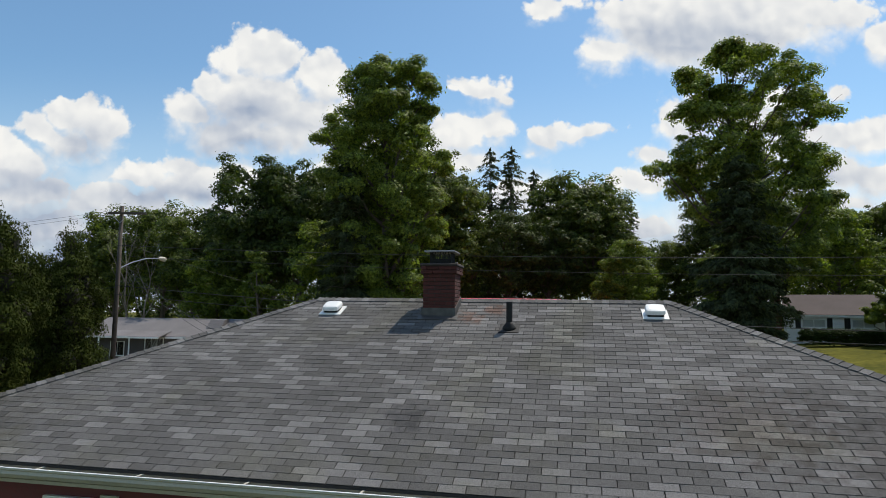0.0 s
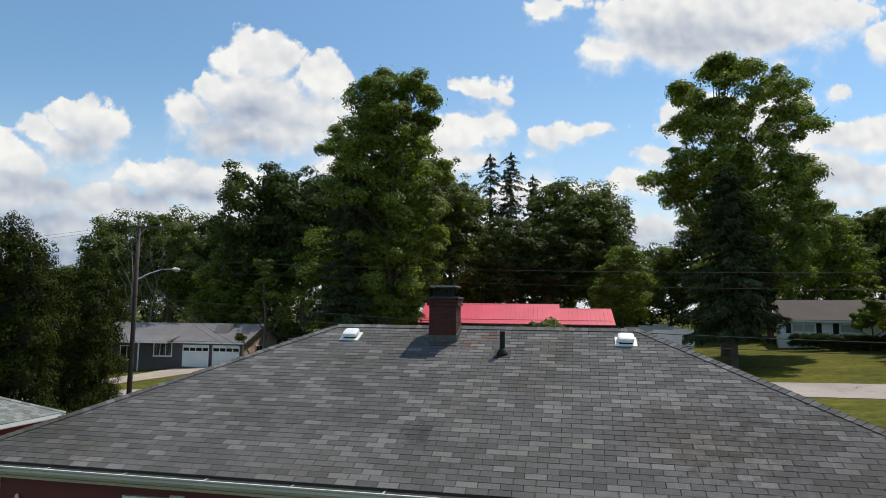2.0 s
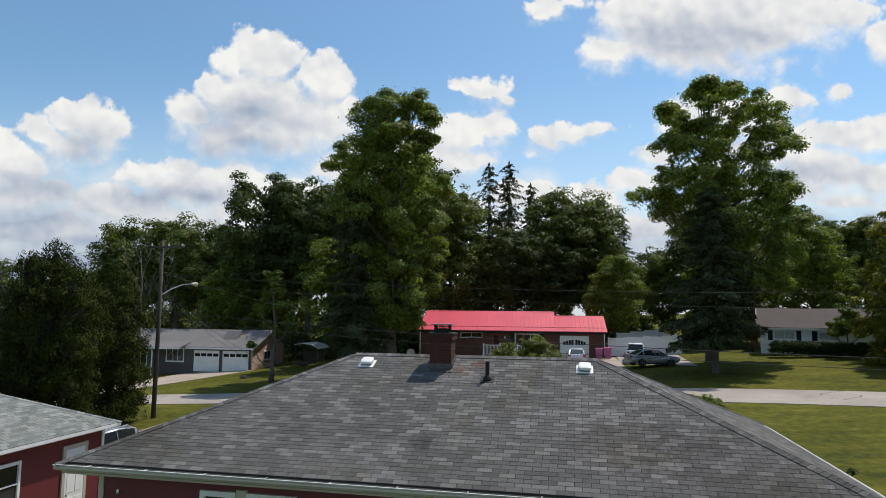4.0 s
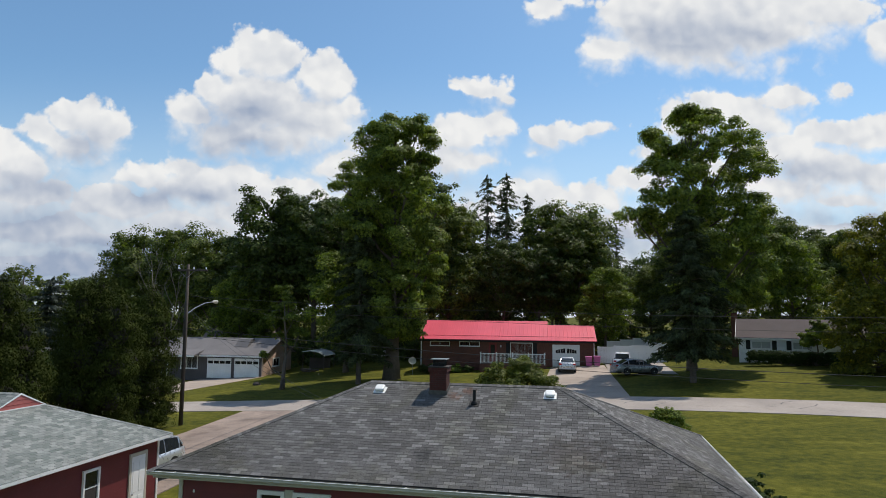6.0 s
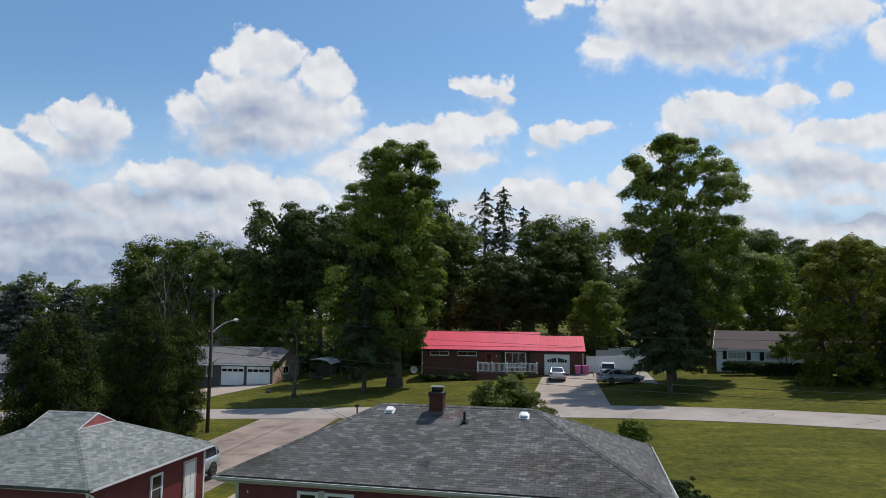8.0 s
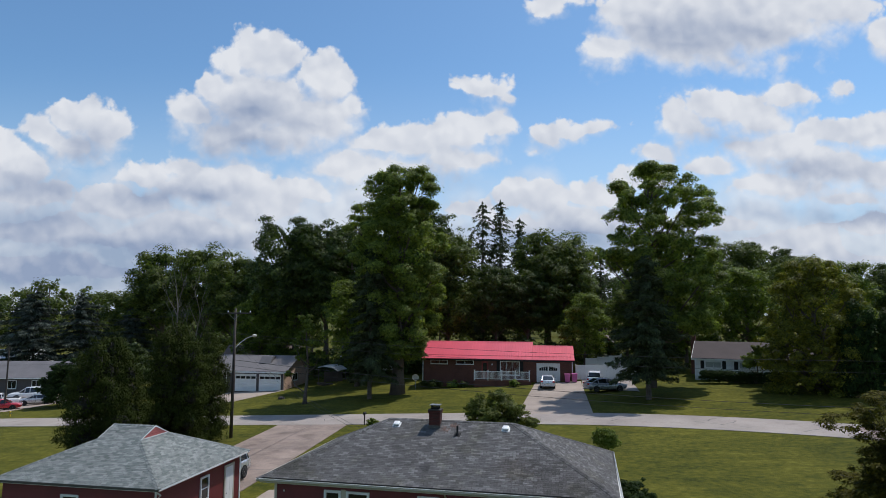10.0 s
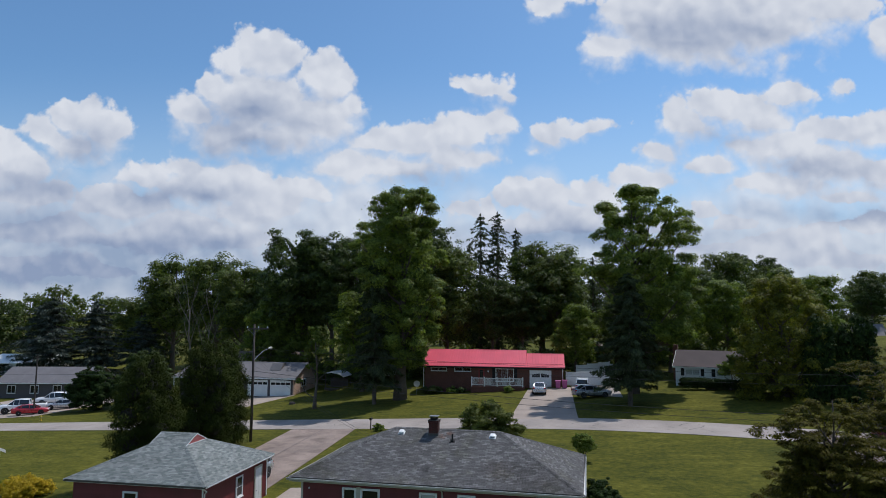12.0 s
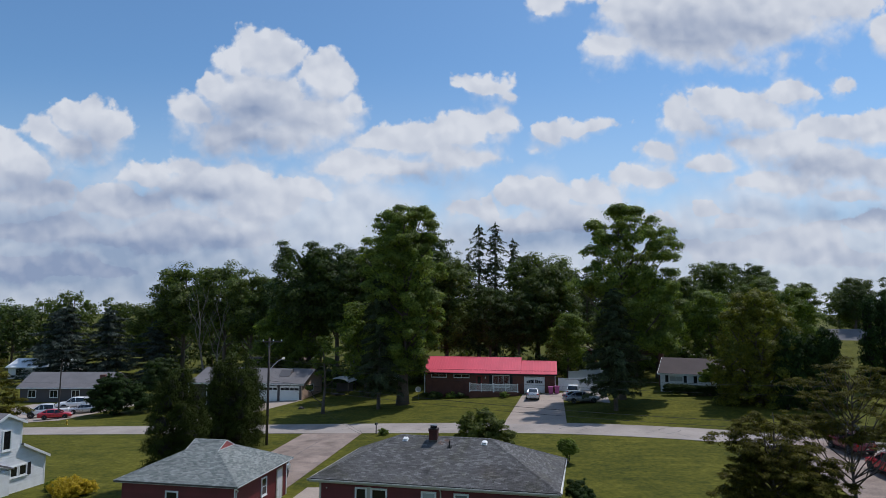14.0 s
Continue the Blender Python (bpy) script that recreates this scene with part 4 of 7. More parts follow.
cedar("cedar_tree", on(-27.4, 4.9), 9.6, 2.7, "dense dark green cedar beside the red garage", 31, None, 60000, "row of cedars")
cedar("cedar_tree", on(-26.4, 11.0), 10.2, 2.6, "dense dark green cedar beside the driveway", 32, None, 56000, "row of cedars")
cedar("cedar_tree", on(-28.9, 18.3), 9.9, 2.4, "dense dark green cedar near the street corner", 33, None, 46000, "row of cedars")
for x, y, h, s in ((28.9, 37.2, 8.5, 45), (30.1, 36.8, 8.4, 46), (31.4, 36.5, 8.2, 47), (32.5, 36.3, 8.5, 48), (33.6, 36.0, 8.0, 49), (42.6, 50.0, 11.6, 41), (44.6, 51.0, 12.0, 42), (46.8, 51.6, 11.2, 43)):
    cedar("cedar_tree", on(x, y), h, 0.105 * h + 0.1, "narrow dark evergreen in a close row", s, M_HEDGE, 6000, "narrow evergreens", 0.14, 3)

SHADE = [(0.9, -4.6, 4.6), (3.5, -6.0, 5.6), (7.7, -5.3, 5.2), (10.5, -4.2, 3.9), (12.2, -2.9, 2.6), (13.6, -0.9, 0.8)]
tree("broadleaf_tree", on(26.8, 41.2), 14.2, 5.6, outline_lobes(SHADE, 51, 0.36, 6), M_LEAF_OLIVE, "broad round olive green shade tree on the lawn", 76000, 0.13, 0.5, 51, 0.35, first=0.1, inner=0.06, flat=1.0)
SMALL = [(-0.3, 0, 9.7, 0.8, 1.0), (0.5, 0.2, 8.5, 0.8, 0.8), (-1.0, 0.3, 8.3, 0.8, 0.8), (1.1, -0.3, 7.2, 0.8, 0.7), (-1.4, 0, 6.8, 0.7, 0.7), (0.2, 0.4, 7.2, 0.9, 0.8), (1.5, 0.2, 5.8, 0.7, 0.5), (-0.7, 0.2, 5.6, 0.8, 0.6), (0.6, -0.2, 4.8, 0.7, 0.5), (-2.3, 0.1, 3.6, 0.3, 0.3)]
tree("broadleaf_tree", on(-29.4, 40.9), 10.5, 2.5, SMALL, M_LEAF_LIGHT, "slim young tree with a forked trunk on the lawn", 9000, 0.13, 0.34, 61, 0.22, first=0.14, inner=0.03)
tree("broadleaf_tree", on(22.4, 46.9), 4.2, 2.0, [(0, 0, 3.2, 1.2, 1.0), (0.9, 0.2, 2.6, 1.0, 0.8), (-0.8, 0.2, 2.5, 1.0, 0.8)], M_LEAF_LIGHT, "small yellow-green tree before the white house", 9000, 0.12, 0.3, 62, 0.09)


def layered(h, r, n, seed, thick=0.5, low=0.12):
    """Flat tiers of foliage that spread outwards, as in a dogwood or sumac."""
    g = random.Random(seed)
    out = []
    for i in range(n):
        t = (i + 0.5) / n
        z = h * (low + (0.96 - low) * t)
        reach = r * math.sqrt(max(0.05, 1 - max(0.0, (t - 0.25) / 0.8) ** 2))
        a = i * 2.39996
        d = reach * g.uniform(0.35, 0.85)
        out.append((d * math.cos(a), d * math.sin(a), z + g.uniform(-.2, .2), reach * g.uniform(0.28, 0.42), thick * g.uniform(0.7, 1.3)))
    return out


tree("broadleaf_tree", on(17.6, -1.0), 7.4, 4.8, layered(6.3, 4.2, 44, 71, 0.5), M_DOGWOOD, "spreading olive green sumac with layered branches", 96000, 0.055, 0.32, 71, 0.12, rise=1.0, inner=0.04, flat=0.5, star=2.5, close=0.55)
tree("broadleaf_tree", on(23.4, 3.0), 9.4, 5.4, layered(9.6, 4.7, 34, 72, 0.36, 0.42), M_DOGWOOD, "thin spreading sumac with bare forked lower branches", 44000, 0.06, 0.34, 72, 0.10, rise=1.0, first=0.12, inner=0.0, flat=0.45, star=2.5, close=0.55)
tree("broadleaf_tree", on(-62.6, 18.3), 10.0, 5.0, layered(10.2, 5.2, 30, 73, 0.5, 0.2), M_DOGWOOD, "spreading olive green tree beside the white house", 32000, 0.12, 0.45, 73, 0.14, rise=1.0, inner=0.05, flat=0.5, star=2.2)

# ---- shrubs ----
shrub("lilac_bush", on(-2.4, 12.6), [(-0.3, 0, 3.8, 1.2, 1.0), (-1.2, 0, 3.2, 1.1, 1.0), (1.0, 0, 3.2, 1.1, 1.0), (-0.5, -0.6, 2.5, 1.4, 1.2), (1.8, 0.1, 2.3, 0.9, 0.9), (-1.8, 0.1, 2.3, 0.9, 0.9), (0.7, -0.4, 1.9, 1.4, 1.2), (0.2, 0.2, 2.6, 1.7, 1.5)], M_LEAF_LILAC,
      "big loose green lilac bush behind the hipped house", 52000, 0.062, 0.24, 81, dens=3.2)
shrub("round_bush", on(4.8, 13.3), [(0, 0, 1.28, 0.80, 0.76), (-0.3, 0.1, 1.40, 0.6, 0.56), (0.3, -0.1, 1.36, 0.6, 0.6)], M_LEAF_LIGHT, "small ball-clipped bush on a bare stem", 15000, 0.042, 0.12, 82, dens=4)
shrub("shrub", on(5.8, 1.6), [(0, 0, 0.9, 0.9, 0.8), (0.3, -0.9, 0.8, 0.8, 0.7), (0, 0.9, 0.75, 0.7, 0.65)], M_HEDGE, "dark rounded shrub against the house corner", 12000, 0.06, 0.18, 84)
shrub("golden_bush", on(-34.4, 1.2), [(0, 0, 0.6, 1.1, 0.75), (-1.2, 0.2, 0.5, 0.9, 0.6), (1.2, 0.1, 0.5, 0.9, 0.65), (0.3, -0.5, 0.5, 1.2, 0.6)], M_YELLOW, "bright golden yellow bush on the lawn", 28000, 0.045, 0.16, 85, dens=4)
shrub("hosta", on(-37.4, 2.6), [(0, 0, 0.3, 0.6, 0.3), (0.5, -0.5, 0.25, 0.4, 0.25)], M_LEAF_LIGHT, "broad-leaved hosta plants against the white wall", 1200, 0.14, 0.2, 88)
shrub("tall_bush", on(-66.8, 45.5), [(0, 0, 4.2, 2.6, 2.2), (-2.2, 0, 2.6, 2.3, 2.0), (2.4, 0.3, 2.8, 2.6, 2.2), (0.5, -1.0, 2.0, 2.8, 2.0), (4.6, 0.5, 2.0, 1.8, 1.6)], M_HEDGE, "wide dark green bush at the end of the parked trucks", 32000, 0.14, 0.4, 86)
shrub("tall_bush", on(-63.0, 52.0), [(0, 0, 6.2, 2.6, 2.4), (1.5, 0, 4.0, 2.6, 2.2), (-1.5, 0, 3.6, 2.6, 2.2)], M_LEAF_DARK, "tall green bush behind the lawn", 26000, 0.15, 0.45, 87)
dead_tree("dead_tree", on(-78.0, 88.0), 21.0, "thin bare grey tree before the wood", 91)
dead_tree("dead_tree", on(-71.5, 82.0), 17.0, "slender leafless grey tree before the wood", 92)


# ---- parts that houses share ----
def window(parent, x0, x1, z0, z1, y, bars=(1, 1), frame_w=0.09, glass=None, facing=-1, name="window", axis=1, sill=True):
    """A framed window on a wall that faces -y (axis 1) or +x (axis 0); x runs along the wall."""
    def P(u0, d0, w0, u1, d1, w1):
        a, b = sorted((d0, d1))
        return ((u0, y + a, w0), (u1, y + b, w1)) if axis == 1 else ((y - b, u0, w0), (y - a, u1, w1))
    g = Geo().box(*P(x0, 0.03, z0, x1, -0.05, z0 + frame_w)).box(*P(x0, 0.03, z1 - frame_w, x1, -0.05, z1)).box(*P(x0, 0.03, z0 + frame_w, x0 + frame_w, -0.05, z1 - frame_w)).box(*P(x1 - frame_w, 0.03, z0 + frame_w, x1, -0.05, z1 - frame_w))
    w = part(name, g, M_WHITE, parent)
    nx, nz = bars
    a0, a1, b0, b1 = x0 + frame_w, x1 - frame_w, z0 + frame_w, z1 - frame_w
    for i in range(nx):
        for j in range(nz):
            u0, u1 = a0 + (a1 - a0) * i / nx, a0 + (a1 - a0) * (i + 1) / nx
            w0, w1 = b0 + (b1 - b0) * j / nz, b0 + (b1 - b0) * (j + 1) / nz
            part("pane", Geo().box(*P(u0 + 0.015, 0.02, w0 + 0.015, u1 - 0.015, 0.0, w1 - 0.015)), glass or M_GLASS, w)
    b = Geo()
    for i in range(1, nx):
        u = a0 + (a1 - a0) * i / nx
        b.box(*P(u - 0.025, 0.02, b0, u + 0.025, -0.035, b1))
    for j in range(1, nz):
        q = b0 + (b1 - b0) * j / nz
        b.box(*P(a0, 0.02, q - 0.02, a1, -0.03, q + 0.02))
    if b.v:
        part("glazing_bars", b, M_WHITE, w)
    if sill:
        part("window_sill", Geo().box(*P(x0 - 0.04, 0.0, z0 - 0.05, x1 + 0.04, -0.1, z0 - 0.004)), M_WHITE, w)
    return w


def clapboards(parent, x0, x1, z0, z1, y, material, axis=1, h=0.15, sign=1, top=None):
    """Lapped boards along a wall; top gives the wall's top at each point for gables."""
    z = z0
    i = 0
    while z < z1 - 0.03:
        a, b = x0, x1
        if top:
            a, b = top(z + h * 0.5, x0, x1)
        if b - a > 0.15:
            zt = min(z + h, z1)
            prof = [(-0.004, z), (-0.022, z), (-0.006, zt + 0.012), (0.0, zt + 0.012)]
            if axis == 1:
                g = Geo().add([(a, y + d, w) for d, w in prof] + [(b, y + d, w) for d, w in prof], [(0, 1, 2, 3), (7, 6, 5, 4), (0, 4, 5, 1), (1, 5, 6, 2), (2, 6, 7, 3), (3, 7, 4, 0)])
            else:
                g = Geo().add([(y - sign * d, a, w) for d, w in prof] + [(y - sign * d, b, w) for d, w in prof], [(0, 1, 2, 3), (7, 6, 5, 4), (0, 4, 5, 1), (1, 5, 6, 2), (2, 6, 7, 3), (3, 7, 4, 0)])
            part("clapboard", g, material, parent)
        z += h
        i += 1


TAB_W, EXPO = 0.305, 0.127


def tab_verts(a0, b0, a1, b1, s0, s1, P, t=0.007):
    """One shingle tab between a0..b0 at its foot (s0) and a1..b1 at its head (s1)."""
    return [P(a0, s0, t), P(b0, s0, t), P(b1, s1, 0.0015), P(a1, s1, 0.0015), P(a0, s0, 0), P(b0, s0, 0)], [(0, 1, 2, 3), (4, 5, 1, 0), (4, 0, 3), (1, 5, 2)]


def slope_tabs(origin, along, up, length, run, left, right, rng, single_range=None, tab_w=TAB_W, expo=EXPO, gap=0.0065, start=0.0):
    """Tabs over one roof slope. left(s), right(s) bound it. Returns the joined tabs and the places of the tabs to stand singly."""
    o, a, u = Vector(origin), Vector(along), Vector(up)
    n = a.cross(u)
    g, singles = Geo(), []

    def P(x, s, t):
        return o + a * x + u * s + n * t
    k = 0
    s = start
    while s < run - 0.02:
        s1 = min(s + expo, run)
        off = (k % 2) * tab_w * 0.5 + rng.uniform(-0.012, 0.012)
        i0 = int((left(s) - off) / tab_w) - 1
        i1 = int((right(s) - off) / tab_w) + 1
        for i in range(i0, i1 + 1):
            x0, x1 = off + i * tab_w + gap, off + (i + 1) * tab_w - gap
            a0, b0, a1, b1 = max(x0, left(s)), min(x1, right(s)), max(x0, left(s1)), min(x1, right(s1))
            if b0 - a0 < 0.01:
                continue
            if b1 < a1:
                a1 = b1 = (a1 + b1) / 2
            if single_range and single_range(x0, s) and a0 == x0 and b1 == x1 and a1 == x0 and b0 == x1:
                singles.append((x0, s))
            else:
                g.add(*tab_verts(a0, b0, a1, b1, s - 0.002, s1 + 0.001, P, 0.0045 + rng.random() * 0.003))
        s += expo
        k += 1
    return g, singles


def cap_row(p0, p1, na, nb, wide=0.14, step=0.127, t=0.002):
    """Bent cap shingles laid along a ridge or hip from p0 up to p1; na and nb point down the two slopes."""
    p0, p1, na, nb = Vector(p0), Vector(p1), Vector(na).normalized(), Vector(nb).normalized()
    d = p1 - p0
    n = int(d.length / step)
    d.normalize()
    up = -(na + nb).normalized()
    g = Geo()
    for i in range(n):
        a, b = p0 + d * step * i, p0 + d * step * (i + 1.05)
        va, vb = up * (t + 0.022), up * 0.014
        g.add([a + na * wide + va, a + va * 1.15, a + nb * wide + va, b + nb * wide + vb, b + vb * 1.15, b + na * wide + vb,
               a + na * wide, a, a + nb * wide], [(0, 1, 4, 5), (1, 2, 3, 4), (6, 7, 1, 0), (7, 8, 2, 1), (6, 0, 5), (8, 3, 2)])
    return g


# ---- the house with the grey hipped roof ----
RX0, RX1, RZ = -6.33, 0.0, 4.86               # ridge
EX0, EX1, EY0, EY1, EZ = -11.2, 4.97, -4.87, 5.0, 2.72   # eaves


def main_house():
    rng = random.Random(2)
    h = thing("house", pose(0, 0, 0), "low dark red house under a grey asphalt shingle hip roof", "house")
    # walls
    wx0, wx1, wy0, wy1, wt = EX0 + 0.62, EX1 - 0.62, EY0 + 0.62, EY1 - 0.62, 2.52
    walls = part("wall", Geo().box((wx0, wy0, -0.35), (wx1, wy0 + 0.2, wt)).box((wx0, wy1 - 0.2, -0.35), (wx1, wy1, wt)).box((wx0, wy0 + 0.2, -0.35), (wx0 + 0.2, wy1 - 0.2, wt)).box((wx1 - 0.2, wy0 + 0.2, -0.35), (wx1, wy1 - 0.2, wt)), M_RED_WALL, h)
    clapboards(walls, wx0, wx1, 0.1, wt, wy0 - 0.005, M_RED_SIDING, h=0.2)
    for x0, x1, bars, glass in ((-8.14, -7.33, (1, 2), None), (-7.08, -5.98, (1, 1), None), (-3.76, -2.77, (1, 1), M_CURTAIN), (-1.66, -0.70, (1, 1), M_DIM_BLIND)):
        window(h, x0, x1, 0.85, 2.25, wy0 - 0.03, bars, 0.11, glass)
    part("window_post", Geo().box((-7.325, wy0 - 0.06, 0.8), (-7.085, wy0 - 0.006, 2.3)), M_TRIM, h)
    for x in (wx0, wx1 - 0.1):
        part("corner_board", Geo().box((x - 0.01, wy0 - 0.045, 0.0), (x + 0.11, wy0 - 0.006, wt)), M_TRIM, h)
    lamp = part("porch_lamp", lathe([(0.01, 0), (0.025, 0.01), (0.032, 0.05), (0.018, 0.08), (0.005, 0.09)], 12), M_WHITE_CAP, h, "white round wall lamp", pose(-10.1, wy0 - 0.06, 2.05))
    # soffit, fascia and gutters
    part("soffit", Geo().box((EX0 + 0.12, EY0 + 0.12, wt + 0.004), (EX1 - 0.12, EY1 - 0.12, wt + 0.03)), M_TRIM, h)
    for name, a, b in (("fascia", (EX0 + 0.15, EY0 + 0.15, 2.50), (EX1 - 0.15, EY0 + 0.175, EZ - 0.02)), ("fascia", (EX0 + 0.09, EY1 - 0.115, 2.50), (EX1 - 0.09, EY1 - 0.09, EZ - 0.02)),
                       ("fascia", (EX0 + 0.09, EY0 + 0.118, 2.50), (EX0 + 0.115, EY1 - 0.118, EZ - 0.02)), ("fascia", (EX1 - 0.115, EY0 + 0.118, 2.50), (EX1 - 0.09, EY1 - 0.118, EZ - 0.02))):
        part(name, Geo().box(a, b), M_TRIM, h)
    prof = [(-0.06, 0.0), (0.09, 0.0), (0.125, 0.05), (0.115, 0.085), (0.135, 0.10), (0.135, 0.118), (0.118, 0.118), (0.098, 0.085), (0.105, 0.055), (0.08, 0.015), (-0.048, 0.015), (-0.048, 0.085), (-0.06, 0.085)]
    gz = EZ - 0.125
    gf = part("gutter", Geo().prism([(EY0 + 0.088 - u, gz + v) for u, v in prof], EX0 - 0.02, EX1 + 0.02, 0), M_TRIM, h, "pale green-grey gutter")
    part("gutter_lip", Geo().box((EX0 - 0.02, EY0 - 0.052, gz + 0.119), (EX1 + 0.02, EY0 - 0.028, gz + 0.128), None, 0.002), M_ALU, gf, "bright metal gutter lip")
    # near-black strip in the trough paints its inner shade
    part("gutter_bed", Geo().box((EX0, EY0 - 0.02, gz + 0.04), (EX1, EY0 + 0.13, gz + 0.06)), M_DECK, gf, "dark strip for the shade inside the gutter")
    for i in range(12):
        x = EX0 + 0.8 + i * 1.33
        part("gutter_strap", Geo().box((x, EY0 - 0.03, gz + 0.122), (x + 0.025, EY0 + 0.14, gz + 0.130)), M_TRIM, gf)
    part("gutter", Geo().prism([(EX1 - 0.088 + u, gz + v) for u, v in prof], EY0 + 0.1, EY1 + 0.02, 1), M_WHITE, h, "white gutter")
    part("gutter", Geo().prism([(EX0 + 0.088 - u, gz + v) for u, v in prof], EY0 + 0.1, EY1 + 0.02, 1), M_TRIM, h)
    part("downspout", Geo().box((-2.52, wy0 - 0.13, 0.1), (-2.44, wy0 - 0.06, 2.3)).tube([(-2.48, wy0 - 0.1, 2.28), (-2.48, EY0 + 0.05, gz + 0.02)], 0.042, 6), M_TRIM, h)
    # deck and shingles
    deck = Geo()
    k = 0.012
    E = [(EX0 + 0.09, EY0 + 0.09, EZ + 0.04 - k), (EX1 - 0.09, EY0 + 0.09, EZ + 0.04 - k), (EX1, EY1, EZ - k), (EX0, EY1, EZ - k), (RX0, 0, RZ - k), (RX1, 0, RZ - k)]
    deck.add(E + [(x, y, z - 0.03) for x, y, z in E[:4]], [(0, 1, 5, 4), (1, 2, 5), (2, 3, 4, 5), (3, 0, 4), (0, 6, 7, 1), (1, 7, 8, 2), (2, 8, 9, 3), (3, 9, 6, 0), (9, 8, 7, 6)])
    roof = part("roof", deck, M_DECK, h, "weathered grey three-tab asphalt shingles with dark gaps")
    rise = RZ - EZ
    sides = []
    for o, al, ln, depth, l0, r0 in (((EX0, EY0), (1, 0), EX1 - EX0, -EY0, RX0 - EX0, EX1 - RX1), ((EX1, EY0), (0, 1), EY1 - EY0, EX1 - RX1, -EY0, EY1),
                                     ((EX1, EY1), (-1, 0), EX1 - EX0, EY1, EX1 - RX1, RX0 - EX0), ((EX0, EY1), (0, -1), EY1 - EY0, RX0 - EX0, EY1, -EY0)):
        a = Vector((*al, 0))
        inn = Vector((-al[1], al[0], 0))
        up = (inn * depth + Vector((0, 0, rise)))
        run = up.length
        up.normalize()
        sides.append((Vector((*o, EZ)), a, up, ln, run, l0, r0))
    for i, (o, a, up, ln, run, l0, r0) in enumerate(sides):
        pick = (lambda x, s: 5.3 < x < 11.6 and s < 15.5 * EXPO) if i == 0 else None
        g, singles = slope_tabs(o, a, up, ln, run, lambda s: l0 * s / run, lambda s: ln - r0 * s / run, rng, pick, start=0.10)
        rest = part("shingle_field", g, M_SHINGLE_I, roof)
        tagged(rest, kind="stuff")
        if singles:
            n = a.cross(up)
            base = Matrix(((a.x, up.x, n.x, 0), (a.y, up.y, n.y, 0), (a.z, up.z, n.z, 0), (0, 0, 0, 1)))
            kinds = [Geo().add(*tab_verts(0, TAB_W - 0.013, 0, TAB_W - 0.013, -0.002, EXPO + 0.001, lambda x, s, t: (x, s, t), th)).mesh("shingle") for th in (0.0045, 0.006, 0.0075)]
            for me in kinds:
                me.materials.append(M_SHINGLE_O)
            for x, s in singles:
                ob = new("shingle", kinds[rng.randrange(3)])
                ob.parent = roof
                p = o + a * x + up * s
                ob.matrix_basis = Matrix.Translation(p) @ base
    down = [-s[2] for s in sides]
    caps = Geo()
    for p0, p1, i, j in (((EX0, EY0, EZ), (RX0, 0, RZ), 0, 3), ((EX1, EY0, EZ), (RX1, 0, RZ), 0, 1), ((EX1, EY1, EZ), (RX1, 0, RZ), 1, 2), ((EX0, EY1, EZ), (RX0, 0, RZ), 2, 3), ((RX0, 0, RZ), (RX1 + 0.1, 0, RZ), 0, 2)):
        d = (Vector(p1) - Vector(p0)).normalized()
        na = [down[q] - d * down[q].dot(d) for q in (i, j)]
        c = cap_row(p0, p1, *na)
        caps.add(c.v, c.f)
    tagged(part("ridge_cap", caps, M_SHINGLE_I, roof), kind="stuff")
    # chimney
    cx0, cx1, cy0, cy1, ct = -4.14, -3.58, -0.68, -0.16, 5.42
    ch = part("chimney", Geo().box((cx0 + 0.012, cy0 + 0.012, 4.3), (cx1 - 0.012, cy1 - 0.012, ct)), M_MORTAR, h, "square red brick chimney with lead flashing and a metal cap")
    bl, bh = 0.197, 0.057
    bmesh_ = Geo().box((0, 0, 0), (bl, 0.09, bh), None, 0.004).mesh("brick")
    half = Geo().box((0, 0, 0), (0.0905, 0.09, bh), None, 0.004).mesh("brick")
    for me in (bmesh_, half):
        me.materials.append(M_BRICK)
    z, k = 4.42, 0
    while z < ct - 0.03:
        out = 0.03 if z > ct - 0.15 else 0.0
        for (ox, oy, rz, ln) in ((cx0, cy0, 0, cx1 - cx0), (cx1, cy0, 90, cy1 - cy0), (cx1, cy1, 180, cx1 - cx0), (cx0, cy1, 270, cy1 - cy0)):
            m = pose(ox, oy, z, 0, 0, rz) @ pose(-out, -out, 0)
            x = 0.0 if k % 2 else 0.1
            ln += 2 * out
            if k % 2 == 0:
                ob = new("brick", half)
                ob.parent, ob.matrix_basis = ch, m @ pose(0.002, 0, 0)
            while x < ln - 0.05:
                w = min(bl, ln - x - 0.01)
                ob = new("brick", bmesh_ if w > 0.15 else half)
                ob.parent, ob.matrix_basis = ch, m @ pose(x, rng.uniform(-0.003, 0.002), 0)
                x += 0.207 if w > 0.15 else 0.11
        z += 0.067
        k += 1
    part("chimney_crown", Geo().box((cx0 - 0.05, cy0 - 0.05, ct + 0.004), (cx1 + 0.05, cy1 + 0.05, ct + 0.05), None, 0.012), M_MORTAR, ch, "mortar crown")
    part("flue_liner", Geo().box((cx0 + 0.1, cy0 + 0.1, ct + 0.05), (cx1 - 0.1, cy1 - 0.1, ct + 0.14)), M_BLACK, ch)
    cap = part("chimney_cap", Geo().box((cx0 + 0.01, cy0 + 0.01, ct + 0.25), (cx1 - 0.01, cy1 - 0.01, ct + 0.275), None, 0.006), M_STEEL, ch, "flat grey metal cap")
    mesh_box = Geo()
